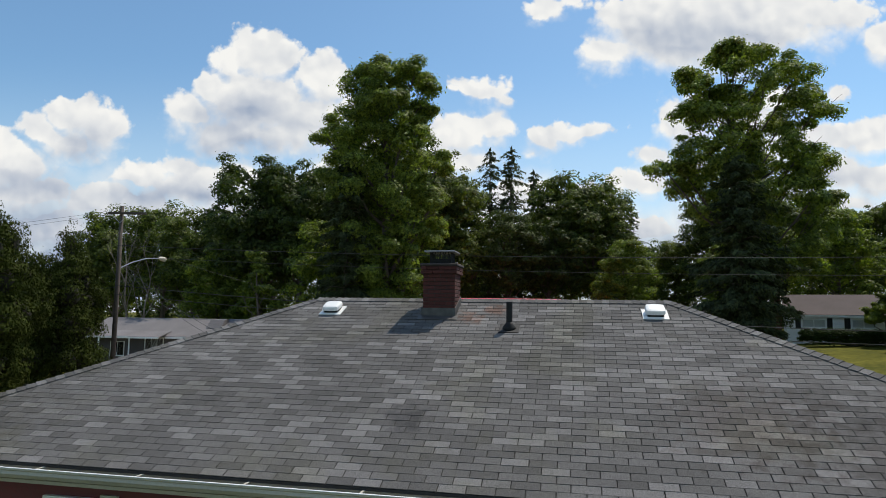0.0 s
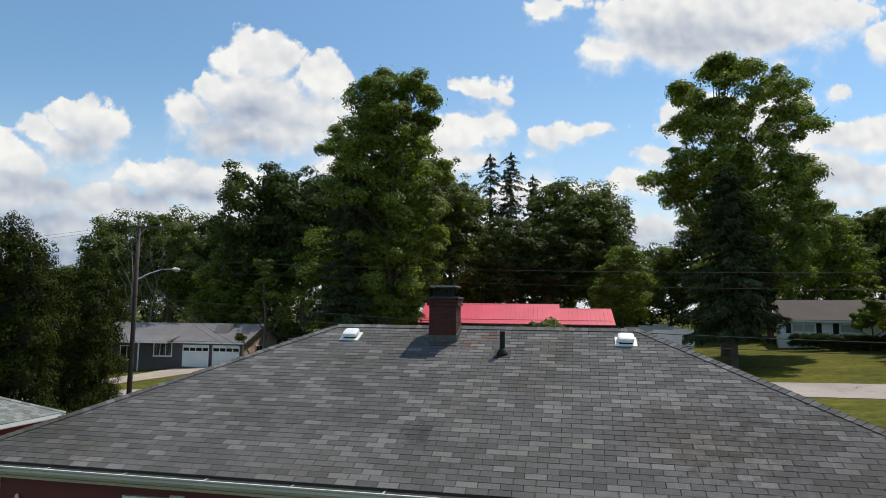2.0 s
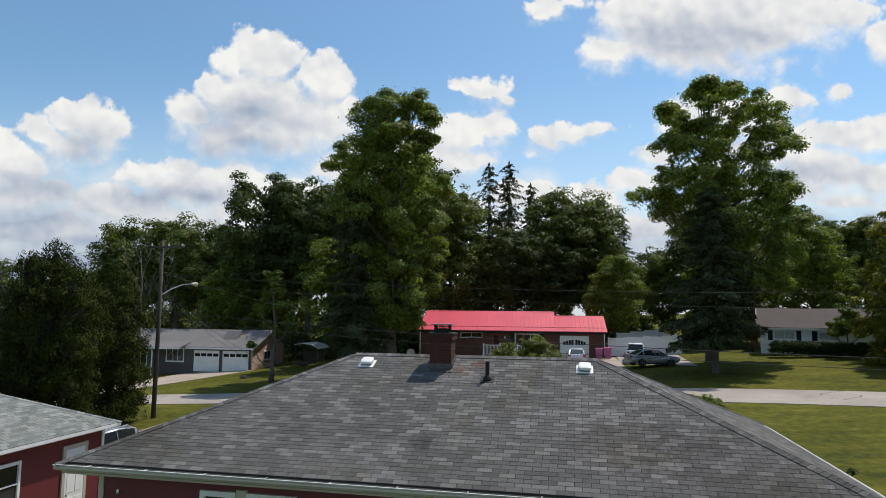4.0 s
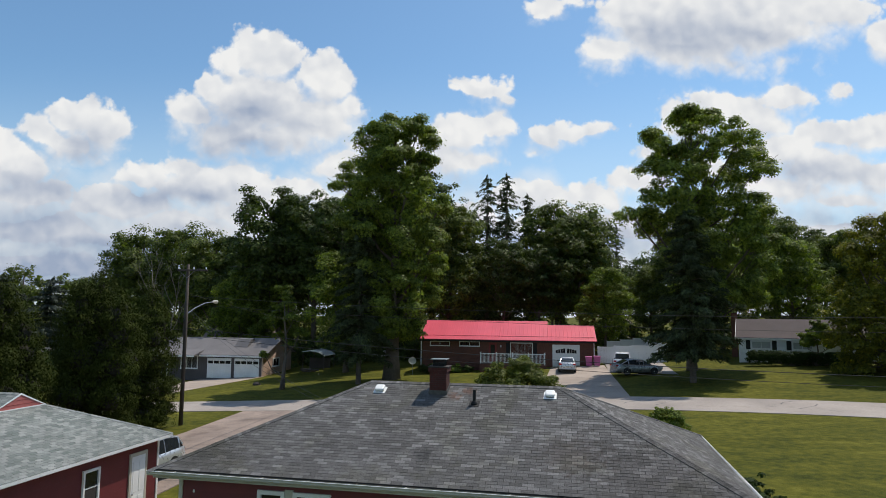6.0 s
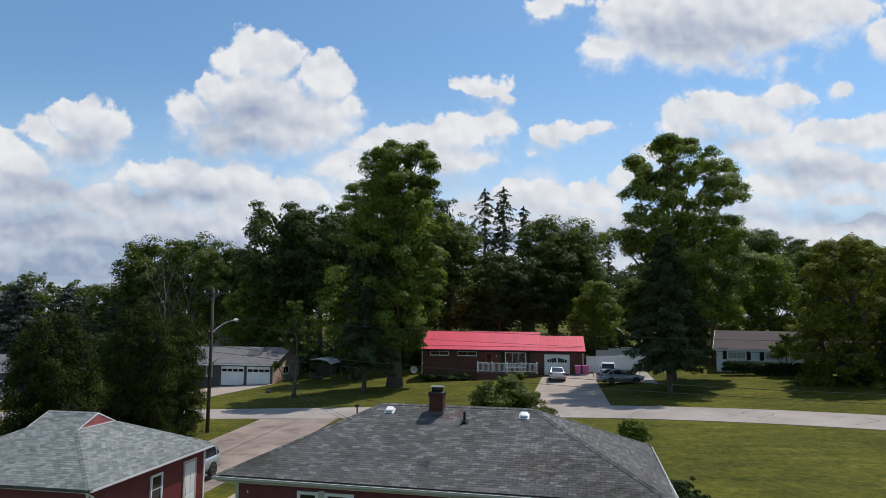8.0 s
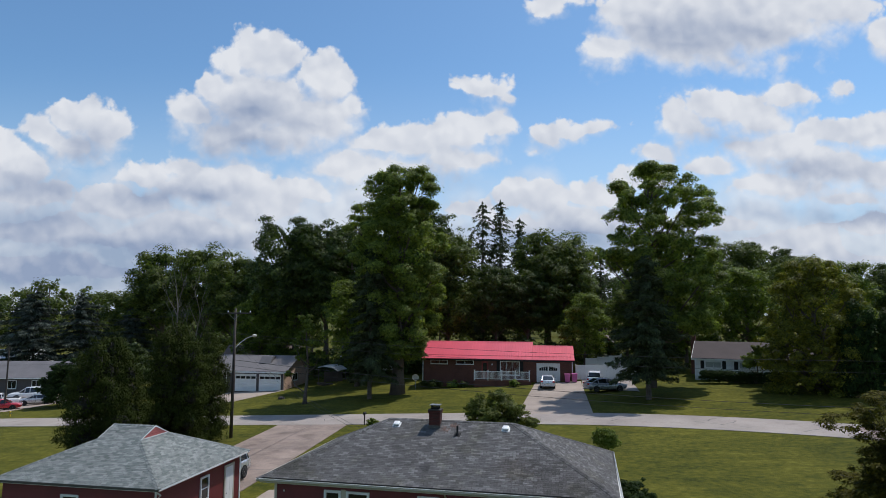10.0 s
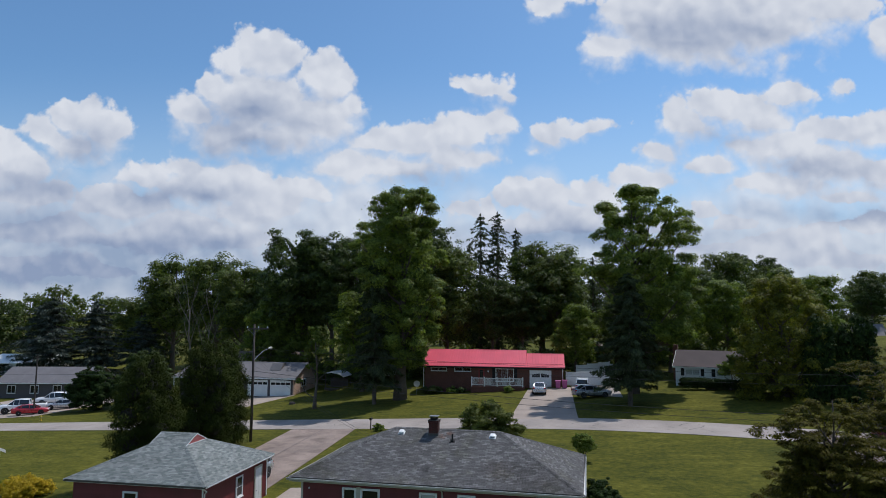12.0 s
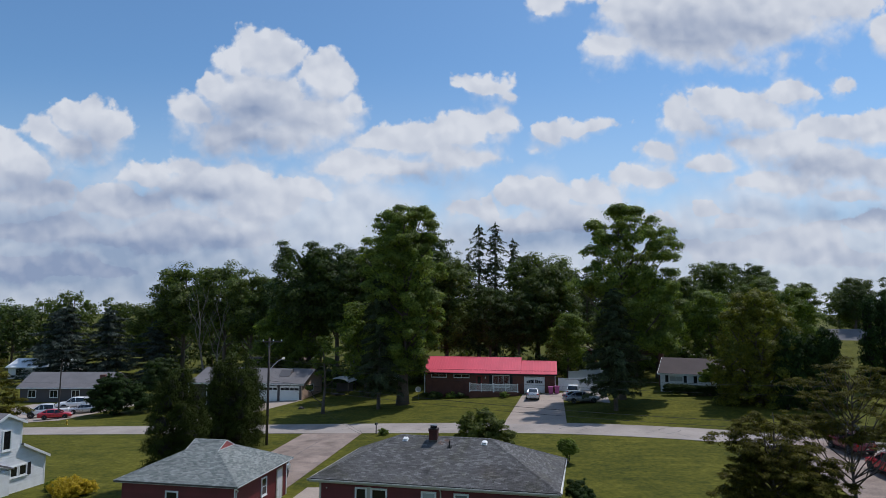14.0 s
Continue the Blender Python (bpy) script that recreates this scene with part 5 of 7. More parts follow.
    for i in range(9):
        x = cx0 + 0.09 + i * (cx1 - cx0 - 0.19) / 8
        for y in (cy0 + 0.09, cy1 - 0.1):
            mesh_box.box((x, y, ct + 0.05), (x + 0.012, y + 0.012, ct + 0.25))
    for i in range(8):
        y = cy0 + 0.1 + i * (cy1 - cy0 - 0.2) / 7
        for x in (cx0 + 0.09, cx1 - 0.1):
            mesh_box.box((x, y, ct + 0.051), (x + 0.012, y + 0.012, ct + 0.249))
    for z in (0.1, 0.15, 0.2):
        mesh_box.box((cx0 + 0.088, cy0 + 0.086, ct + z), (cx1 - 0.086, cy0 + 0.092, ct + z + 0.008)).box((cx0 + 0.088, cy1 - 0.09, ct + z), (cx1 - 0.086, cy1 - 0.084, ct + z + 0.008))
    part("spark_mesh", mesh_box, M_BLACK, cap)
    sl = rise / -EY0
    zf = RZ + sl * cy0
    fl = Geo().box((cx0 - 0.015, cy0 - 0.018, zf - 0.06), (cx1 + 0.015, cy0 - 0.003, zf + 0.14)).box((cx0 - 0.06, cy0 - 0.16, zf - 0.2), (cx1 + 0.06, cy0 - 0.02, zf - 0.19))
    fl.v[8:] = [(x, y, RZ + sl * y + 0.014 + (0.006 if z > zf - 0.195 else 0)) for x, y, z in fl.v[8:]]
    for x0, x1 in ((cx0 - 0.018, cx0 - 0.003), (cx1 + 0.003, cx1 + 0.018)):
        fl.prism([(cy0 - 0.017, zf - 0.05), (cy1, RZ + sl * cy1 - 0.05), (cy1, RZ + sl * cy1 + 0.12), (cy0 - 0.017, zf + 0.14)], x0, x1, 0)
    part("flashing", fl, M_LEAD, ch, "dull lead flashing")
    return h


def roof_vent(x, y, label):
    """A square plastic roof vent: flange, neck and domed lid."""
    pitch = math.degrees(math.atan2(RZ - EZ, -EY0))
    v = thing("roof_vent", pose(x, y, RZ + (RZ - EZ) / -EY0 * y + 0.012, pitch, 0, 0), label, "roof vent", "roof vents")
    part("flange", Geo().box((-0.2, -0.2, -0.012), (0.2, 0.18, 0.006)), M_WHITE_CAP, v)
    part("neck", Geo().box((-0.125, -0.125, 0.006), (0.125, 0.125, 0.06)), M_BLACK, v, "dark vent neck")
    lid = Geo()
    rows = [(0.145, 0.045), (0.155, 0.05), (0.155, 0.088), (0.145, 0.115), (0.105, 0.128)]
    n = 20
    for r, z in rows:
        for j in range(n):
            a = 2 * math.pi * (j + 0.5) / n
            c, s = math.cos(a), math.sin(a)
            q = r / max(abs(c) ** 6 + abs(s) ** 6, 1e-6) ** (1 / 6)
            lid.v.append((q * c, q * s, z))
    for i in range(len(rows) - 1):
        lid.f += [(i * n + j, i * n + (j + 1) % n, i * n + n + (j + 1) % n, i * n + n + j) for j in range(n)]
    lid.f += [tuple(range(n)), tuple(range((len(rows) - 1) * n, len(rows) * n))]
    part("lid", lid, M_WHITE_CAP, v, "white domed lid")
    return v


def vent_pipe(x, y):
    pitch = math.degrees(math.atan2(RZ - EZ, -EY0))
    z = RZ + (RZ - EZ) / -EY0 * y
    v = thing("vent_pipe", pose(x, y, z + 0.012), "black plastic vent pipe in a rubber boot on the roof", "vent pipe")
    part("pipe", Geo().tube([(0, 0, -0.1), (0, 0, 0.42)], 0.05, 14, False).tube([(0, 0, 0.42), (0, 0, -0.05)], 0.042, 14), M_BLACK, v, smooth=False)
    part("boot", lathe([(0.12, -0.015), (0.10, 0.03), (0.065, 0.07), (0.052, 0.1)], 16), M_BLACK, v, "black rubber boot", pose(0, 0, 0, pitch * 0.6, 0, 0), smooth=True)
    part("base_plate", Geo().box((-0.16, -0.17, -0.006), (0.16, 0.16, 0.006)), M_BLACK, v, "", pose(0, 0, 0, pitch, 0, 0))
    return v


main_house()
roof_vent(-5.84, -0.52, "white plastic roof vent near the chimney ridge end")
roof_vent(-0.30, -0.52, "white plastic roof vent at the open ridge end")
vent_pipe(-2.60, -1.10)


# ---- the dark red garage ----
def garage():
    rng = random.Random(4)
    gd = land(-20, -1)
    g = thing("garage", pose(-20.35, -1.4, 0, 0, 0, 2.0), "dark red clapboard garage with a grey-green shingle roof", "garage")
    H, ez, rz, rl = 4.78, 2.13, 4.16, 1.5
    wt = 1.98
    W = H - 0.42
    walls = part("wall", Geo().box((-W, -W, -1.4), (W, -W + 0.15, wt)).box((-W, W - 0.15, -1.4), (W, W, wt)).box((-W, -W + 0.15, -1.4), (-W + 0.15, W - 0.15, wt)).box((W - 0.15, -W + 0.15, -1.4), (W, W - 0.15, wt)), M_RED_WALL, g)
    clapboards(walls, -W, W, -1.1, wt, -W - 0.004, M_RED_SIDING, h=0.2)
    clapboards(walls, -W, W, -1.1, wt, W + 0.004, M_RED_SIDING, 0, 0.2, -1)
    for y in (-W, W):
        part("corner_board", Geo().box((W - 0.005, y - 0.05, -1.1), (W + 0.04, y + 0.06, wt)), M_WHITE, g)
    window(g, -0.25, 0.65, 0.35, 1.62, W + 0.03, (1, 2), 0.09, None, axis=0)
    window(g, -0.9, 0.1, 0.25, 1.55, -W - 0.03, (1, 1), 0.1)
    dr = part("door", Geo().box((W + 0.01, 2.55, -0.95), (W + 0.05, 3.45, 1.55), None, 0.006), M_WHITE, g, "white panelled side door")
    part("door_frame", Geo().box((W + 0.005, 2.42, -0.95), (W + 0.06, 2.55, 1.68)).box((W + 0.005, 3.45, -0.95), (W + 0.06, 3.58, 1.68)).box((W + 0.005, 2.55, 1.55), (W + 0.06, 3.45, 1.68)), M_TRIM, dr)
    for z0, z1 in ((-0.75, 0.05), (0.2, 1.35)):
        for y0 in (2.65, 3.05):
            part("door_panel", Geo().box((W + 0.045, y0, z0), (W + 0.062, y0 + 0.3, z1), None, 0.008), M_WHITE, dr)
    part("door_knob", lathe([(0.01, 0), (0.03, 0.02), (0.03, 0.05), (0.005, 0.065)], 10), M_STEEL, dr, "", pose(W + 0.05, 2.63, 0.15, 0, 90, 0))
    part("soffit", Geo().box((-H + 0.05, -H + 0.05, wt + 0.004), (H - 0.05, H - 0.05, wt + 0.03)), M_WHITE, g)
    for a, b in (((-H, -H, wt + 0.035), (H, -H + 0.03, ez - 0.012)), ((-H, H - 0.03, wt + 0.035), (H, H, ez - 0.012)), ((-H, -H + 0.03, wt + 0.035), (-H + 0.03, H - 0.03, ez - 0.012)), ((H - 0.03, -H + 0.03, wt + 0.035), (H, H - 0.03, ez - 0.012))):
        part("fascia", Geo().box(a, b), M_LEAD if a[1] == -H and b[1] < 0 else M_WHITE, g)
    part("downspout", Geo().tube([(W + 0.25, -H + 0.06, wt), (W + 0.22, -W + 0.1, wt - 0.25), (W + 0.06, -W + 0.15, wt - 0.4), (W + 0.06, -W + 0.15, -1.1)], 0.04, 6), M_WHITE, g)
    # roof: hips below, a short gable at each end of the ridge
    rise = rz - ez
    zg = 3.62                       # height at which the end slopes stop
    inset = H * (zg - ez) / rise
    d0 = 0.012
    xg = H - inset
    E = [(-H, -H, ez - d0), (H, -H, ez - d0), (H, H, ez - d0), (-H, H, ez - d0), (-rl, 0, rz - d0), (rl, 0, rz - d0),
         (xg, -xg, zg - d0), (xg, xg, zg - d0), (-xg, xg, zg - d0), (-xg, -xg, zg - d0)]
    E[4], E[5] = (-xg - 0.02, 0, rz - d0), (xg + 0.02, 0, rz - d0)
    deck = Geo().add(E, [(0, 1, 6, 5, 4, 9), (2, 3, 8, 4, 5, 7), (1, 2, 7, 6), (3, 0, 9, 8), (6, 7, 5), (8, 9, 4), (3, 2, 1, 0)])
    roof = part("roof", deck, M_DECK, g, "grey-green mottled asphalt shingles")
    for i in range(4):
        a = Matrix.Rotation(math.pi / 2 * i, 4, "Z")
        o, al, up = a @ Vector((-H, -H, ez)), a @ Vector((1, 0, 0)), a @ Vector((0, H, rise))
        run = up.length
        up.normalize()
        if i % 2 == 0:
            q = inset * run / H
            lf = lambda s: s * H / run if s < q else inset - 0.06
            t, _ = slope_tabs(o, al, up, 2 * H, run, lf, lambda s: 2 * H - lf(s), rng, None, 0.305, 0.14)
        else:
            t, _ = slope_tabs(o, al, up, 2 * H, inset * run / H, lambda s: s * H / run, lambda s: 2 * H - s * H / run, rng, None, 0.305, 0.14)
        tagged(part("shingle_field", t, M_GREEN_SHINGLE, roof), kind="stuff")
    caps = Geo()
    for sx in (-1, 1):
        for sy in (-1, 1):
            p0, p1 = Vector((sx * H, sy * H, ez)), Vector((sx * xg, sy * xg, zg))
            d = (p1 - p0).normalized()
            dn = [Vector((sx * H, 0, -rise)).normalized(), Vector((0, sy * H, -rise)).normalized()]
            c = cap_row(p0, p1, *[q - d * q.dot(d) for q in dn])
            caps.add(c.v, c.f)
    c = cap_row((-xg - 0.02, 0, rz), (xg + 0.05, 0, rz), (0, -H, -rise), (0, H, -rise))
    caps.add(c.v, c.f)
    tagged(part("ridge_cap", caps, M_GREEN_SHINGLE, roof), kind="stuff")
    for sx in (-1, 1):
        gb = part("gable", Geo().prism([(-xg + 0.06, zg + 0.01), (xg - 0.06, zg + 0.01), (0, rz - 0.05)], sx * (xg - 0.03), sx * (xg + 0.045), 0), M_PINK_BOARD, g, "small faded red gable")
        for y0, z0, y1, z1 in ((-xg - 0.03, zg, 0, rz), (xg + 0.03, zg, 0, rz)):
            part("rake_trim", Geo().prism([(y0, z0 + 0.01), (y1, z1 + 0.015), (y1, z1 - 0.05), (y0, z0 - 0.03)], sx * (xg + 0.046), sx * (xg + 0.065), 0), M_WHITE, gb)
        part("base_trim", Geo().box((min(sx * (xg + 0.046), sx * (xg + 0.06)), -xg, zg - 0.01), (max(sx * (xg + 0.046), sx * (xg + 0.06)), xg, zg + 0.03)), M_WHITE, gb)
        for z in (0.15, 0.30):
            k = 1 - z / (rz - zg) - 0.08
            part("board_line", Geo().box((min(sx * (xg + 0.045), sx * (xg + 0.052)), -xg * k, zg + z), (max(sx * (xg + 0.045), sx * (xg + 0.052)), xg * k, zg + z + 0.012)), M_SHED, gb)
    return g


garage().scale = (0.945, 0.925, 1.0)


# ---- the long brick house with the red metal roof ----
def red_house():
    m = pose(-17.9, 52.3, 0, 0, 0, 3.3)
    gl = 0.95
    h = thing("house", m, "long low brick house with a bright red metal roof", "house")
    front, back, L = 0.7, 8.6, 19.95
    wall = part("wall", Geo().box((0.15, front, -0.6), (L, front + 0.25, 4.3)).box((0.15, back - 0.25, -0.6), (L, back, 4.3)).box((0.15, front + 0.25, -0.6), (0.4, back - 0.25, 4.3)).box((L - 0.25, front + 0.25, -0.6), (L, back - 0.25, 4.3)), M_HOUSE_BRICK, h, "brown-red brick wall")
    for x in (0.15, L):
        part("gable", Geo().prism([(front, 4.3), (back, 4.3), (4.6, 6.3 if x < 1 else 5.75)], x - 0.1 * (x > 1), x + 0.1 * (x < 1), 0), M_HOUSE_BRICK, h)
    # metal roof: two lengths, the ridge of the second lower
    roof = part("roof", Geo().prism([(0.0, 4.33), (4.6, 6.40), (9.3, 4.33), (9.3, 4.27), (4.6, 6.34), (0.0, 4.27)], -0.05, 14.68, 0).prism([(0.0, 4.33), (4.3, 5.95), (9.3, 4.33), (9.3, 4.27), (4.3, 5.89), (0.0, 4.27)], 14.69, 20.1, 0), M_METAL_ROOF, h, "bright red ribbed metal roofing")
    for x0, x1, top, yr in ((-0.05, 14.68, 6.40, 4.6), (14.69, 20.1, 5.95, 4.3)):
        n = round((x1 - x0) / 0.92)
        for i in range(n):
            a, b = x0 + (x1 - x0) * i / n, x0 + (x1 - x0) * (i + 1) / n
            sl = (top - 4.33) / yr
            g = Geo()
            v = []
            for y in (-0.03, yr):
                z = 4.33 + sl * max(y, 0) + 0.006
                for x, dz in ((a, 0), (a + 0.02, 0.022), (a + 0.05, 0.022), (a + 0.07, 0), ((a + b) / 2 - 0.03, 0), ((a + b) / 2 - 0.015, 0.018), ((a + b) / 2 + 0.015, 0.018), ((a + b) / 2 + 0.03, 0), (b, 0)):
                    v.append((x, y, z + dz))
            g.add(v, [(k, k + 1, k + 10, k + 9) for k in range(8)])
            part("roof_panel", g, M_METAL_ROOF, roof)
        part("ridge_cap", Geo().prism([(yr - 0.2, top - 0.2 * sl + 0.03), (yr, top + 0.045), (yr + 0.2, top - 0.2 * sl + 0.03)], x0, x1, 0), M_METAL_ROOF, roof)
    part("snow_rail", Geo().tube([(0.1, 0.75, 4.33 + 0.75 * 0.45 + 0.07), (19.9, 0.75, 4.33 + 0.75 * 0.42 + 0.07)], 0.02, 6), M_SHED, roof, "dark red snow rail")
    part("fascia", Geo().box((-0.05, -0.01, 4.08), (20.1, 0.03, 4.262)), M_BLACK, h, "dark gutter board")
    part("soffit", Geo().box((0, 0.03, 4.1), (20.05, front, 4.13)), M_WHITE, h)
    for x in (0.05, 19.75):
        part("downspout", Geo().box((x, 0.15, 1.0), (x + 0.09, 0.24, 4.1)), M_WHITE, h)
    window(h, 1.05, 3.4, 3.52, 4.06, front, (2, 1), 0.07)
    window(h, 4.5, 6.9, 3.52, 4.06, front, (2, 1), 0.07)
    bw = window(h, 10.4, 13.0, 2.2, 4.02, front, (3, 1), 0.1, M_CURTAIN)
    for x in (9.95, 13.05):
        part("shutter", Geo().box((x, front - 0.05, 2.2), (x + 0.42, front - 0.005, 4.02)), M_BLACK, bw, "dark shutter")
    d = part("front_door", Geo().box((7.95, front - 0.04, 1.75), (8.85, front - 0.004, 3.95)), M_SHED, h, "dark red front door with sidelights")
    part("door_frame", Geo().box((7.75, front - 0.06, 1.75), (7.95, front - 0.003, 4.05)).box((8.85, front - 0.06, 1.75), (9.05, front - 0.003, 4.05)), M_HOUSE_BRICK, d)
    part("door_pane", Geo().box((8.15, front - 0.05, 2.7), (8.65, front - 0.041, 3.75)), M_GLASS, d)
    gdr = part("garage_door", Geo().box((15.42, front - 0.06, 1.12), (18.02, front - 0.01, 3.62), None, 0.01), M_WHITE, h, "white panelled garage door with arched panes")
    for i in range(2):
        for j in range(3):
            x = 15.55 + i * 1.25
            part("door_panel", Geo().box((x, front - 0.075, 1.25 + j * 0.5), (x + 1.12, front - 0.055, 1.65 + j * 0.5), None, 0.012), M_WHITE, gdr)
        for j in range(4):
            x = 15.57 + i * 1.25 + j * 0.275
            arch = (0.30, 0.38, 0.44, 0.48) if i == 0 else (0.48, 0.44, 0.38, 0.30)
            part("door_pane", Geo().box((x, front - 0.07, 2.9), (x + 0.235, front - 0.056, 2.95 + arch[j])), M_GLASS, gdr)
    part("door_frame", Geo().box((15.2, front - 0.03, 1.05), (15.42, front + 0.02, 3.86)).box((18.02, front - 0.03, 1.05), (18.24, front + 0.02, 3.86)).box((15.42, front - 0.03, 3.62), (18.02, front + 0.02, 3.86)), M_WHITE, gdr)
    part("wall_lamp", lathe([(0.03, 0), (0.07, 0.05), (0.07, 0.2), (0.02, 0.28)], 8), M_LAMP_GLASS, h, "", pose(9.35, front - 0.1, 3.45))
    # porch slab and railing
    part("porch_floor", Geo().box((7.1, -1.35, 0.6), (14.5, front - 0.002, 1.66)), M_HOUSE_BRICK, h, "brick-fronted porch slab")
    rail = part("porch_railing", Geo().box((7.2, -1.33, 2.78), (14.42, -1.23, 2.86)).box((7.2, -1.31, 1.84), (14.42, -1.25, 1.90)), M_WHITE, h, "white porch railing")
    for i in range(5):
        x = 7.2 + i * 1.78
        part("post", Geo().box((x - 0.06, -1.34, 1.66), (x + 0.06, -1.22, 2.95)).box((x - 0.08, -1.36, 2.95), (x + 0.08, -1.20, 3.0)), M_WHITE, rail)
    bal = Geo().box((-0.022, -0.022, 0), (0.022, 0.022, 0.88)).mesh("baluster")
    bal.materials.append(M_WHITE)
    for i in range(48):
        if i % 12:
            ob = new("baluster", bal)
            ob.parent, ob.matrix_basis = rail, pose(7.2 + i * 7.12 / 48, -1.28, 1.9)
    return h


red_house()


def gray_house():
    m = pose(-38.7, 54.5, 0, 0, 0, 3)
    h = thing("house", m, "low dark-sided house with a slate grey roof and double garage", "house")
    part("wall", Geo().box((-19.5, 0.42, -2.4), (-0.55, 0.62, 1.8)).box((-19.5, 9.4, -2.4), (-0.55, 9.6, 1.8)).box((-19.5, 0.62, -2.4), (-19.3, 9.4, 1.8)), M_DARK_CLAP, h, "dark slate siding")
    side = part("side_wall", Geo().prism([(0.42, -2.2), (9.6, -2.2), (9.6, 1.8), (5.0, 3.55), (0.42, 1.8)], -0.55, -0.4, 0), M_PINK_CLAP, h, "salmon clapboard gable wall")
    clapboards(side, 0.42, 9.6, -1.2, 3.5, -0.398, M_PINK_CLAP, 0, 0.22, -1, lambda z, a, b: (a, b) if z < 1.8 else (0.42 + (z - 1.8) * 2.62, 9.6 - (z - 1.8) * 2.62))
    window(h, 3.4, 5.4, 0.1, 1.25, -0.37, (2, 1), 0.12, axis=0)
    roof = part("roof", Geo().prism([(-0.1, 1.75), (5.0, 3.72), (10.1, 1.75), (10.1, 1.63), (5.0, 3.60), (-0.1, 1.63)], -19.9, 0.1, 0), M_GREY_ROOF, h, "slate grey shingle roof")
    part("ridge_cap", Geo().prism([(4.8, 3.66), (5.0, 3.76), (5.2, 3.66)], -19.9, 0.1, 0), M_GREY_ROOF, roof)
    part("rake_trim", Geo().prism([(-0.1, 1.74), (5.0, 3.71), (10.1, 1.74), (10.1, 1.58), (5.0, 3.55), (-0.1, 1.58)], 0.102, 0.13, 0), M_DARK_CLAP, h)
    part("fascia", Geo().box((-8.9, -0.14, 1.50), (0.1, -0.104, 1.70)), M_WHITE, h, "white gutter")
    part("porch_roof", Geo().prism([(-1.3, 1.72), (1.2, 2.32), (1.2, 2.2), (-1.3, 1.6)], -19.9, -8.9, 0), M_GREY_ROOF, h, "porch roof carried forward from the main slope")
    part("porch_fascia", Geo().box((-19.9, -1.34, 1.5), (-8.9, -1.304, 1.70)), M_WHITE, h)
    for x0, w in ((-7.95, 3.3), (-4.22, 3.35)):
        d = part("garage_door", Geo().box((x0, 0.34, -1.2), (x0 + w, 0.41, 1.32)), M_WHITE, h, "white garage door with a row of panes")
        k = (w - 0.12) / 4
        for j in range(3):
            for i in range(4):
                part("door_panel", Geo().box((x0 + 0.12 + i * k, 0.325, -1.1 + j * 0.55), (x0 + 0.02 + (i + 1) * k, 0.345, -0.65 + j * 0.55), None, 0.01), M_WHITE, d)
        for i in range(4):
            part("door_pane", Geo().box((x0 + 0.14 + i * k, 0.318, 0.62), (x0 + 0.02 + (i + 1) * k, 0.342, 0.98)), M_GLASS, d)
        part("door_frame", Geo().box((x0 - 0.12, 0.36, -1.25), (x0, 0.418, 1.44)).box((x0 + w, 0.36, -1.25), (x0 + w + 0.12, 0.418, 1.44)).box((x0, 0.36, 1.32), (x0 + w, 0.418, 1.44)), M_DARK_CLAP, d)
    window(h, -11.7, -9.3, -0.1, 1.6, 0.42, (3, 1), 0.12, M_CURTAIN)
    window(h, -16.0, -14.2, -0.6, 1.1, 0.42, (2, 1), 0.1)
    for x in (-12.6, -16.4, -19.6):
        part("porch_post", Geo().box((x, -1.25, -2.4), (x + 0.12, -1.13, 1.55)), M_WHITE, h)
    part("roof_vent", Geo().prism([(2.2, 2.7), (4.2, 3.45), (4.2, 3.75), (3.2, 3.7)], -5.2, -3.4, 0), M_GREY_ROOF, h)
    return h


gray_house()


def white_house():
    m = pose(16.6, 51.3, 0, 0, 0, -14)
    h = thing("house", m, "white sided bungalow with a brown-grey shingle roof", "house")
    walls = part("wall", Geo().box((0, 0.42, 1.4), (14.0, 0.62, 5.0)).box((0, 8.6, 1.4), (14.0, 8.8, 5.0)).box((13.8, 0.62, 1.4), (14.0, 8.6, 5.0)).prism([(0.42, 1.4), (8.8, 1.4), (8.8, 5.0), (4.6, 6.75), (0.42, 5.0)], -0.15, 0.0, 0), M_WHITE_SIDING, h)
    clapboards(walls, 0, 14.0, 2.2, 5.0, 0.415, M_WHITE_SIDING, h=0.2)
    part("roof", Geo().prism([(-0.05, 5.08), (4.6, 6.98), (9.3, 5.08), (9.3, 4.98), (4.6, 6.86), (-0.05, 4.96)], -0.45, 14.4, 0), M_PLUM_ROOF, h, "weathered brown-grey shingles")
    part("rake_trim", Geo().prism([(-0.05, 5.07), (4.6, 6.97), (9.3, 5.07), (9.3, 4.88), (4.6, 6.78), (-0.05, 4.88)], -0.49, -0.452, 0), M_WHITE, h)
    part("fascia", Geo().box((-0.45, -0.09, 4.86), (14.4, -0.054, 5.04)), M_WHITE, h)
    w = window(h, 1.0, 2.9, 3.9, 4.75, 0.39, (2, 1), 0.1, M_CURTAIN)
    for x in (0.52, 2.95):
        part("shutter", Geo().box((x, 0.36, 3.85), (x + 0.42, 0.408, 4.8)), M_BLACK, w, "black shutter")
    w = window(h, 4.75, 6.6, 3.9, 4.75, 0.39, (2, 1), 0.1, M_CURTAIN)
    part("shutter", Geo().box((4.25, 0.36, 3.85), (4.7, 0.408, 4.8)), M_BLACK, w, "black shutter")
    part("chimney", Geo().box((-1.0, 5.2, 2.0), (-0.4, 6.0, 7.6)), M_HOUSE_BRICK, h, "dark brick chimney")
    return h


white_house()


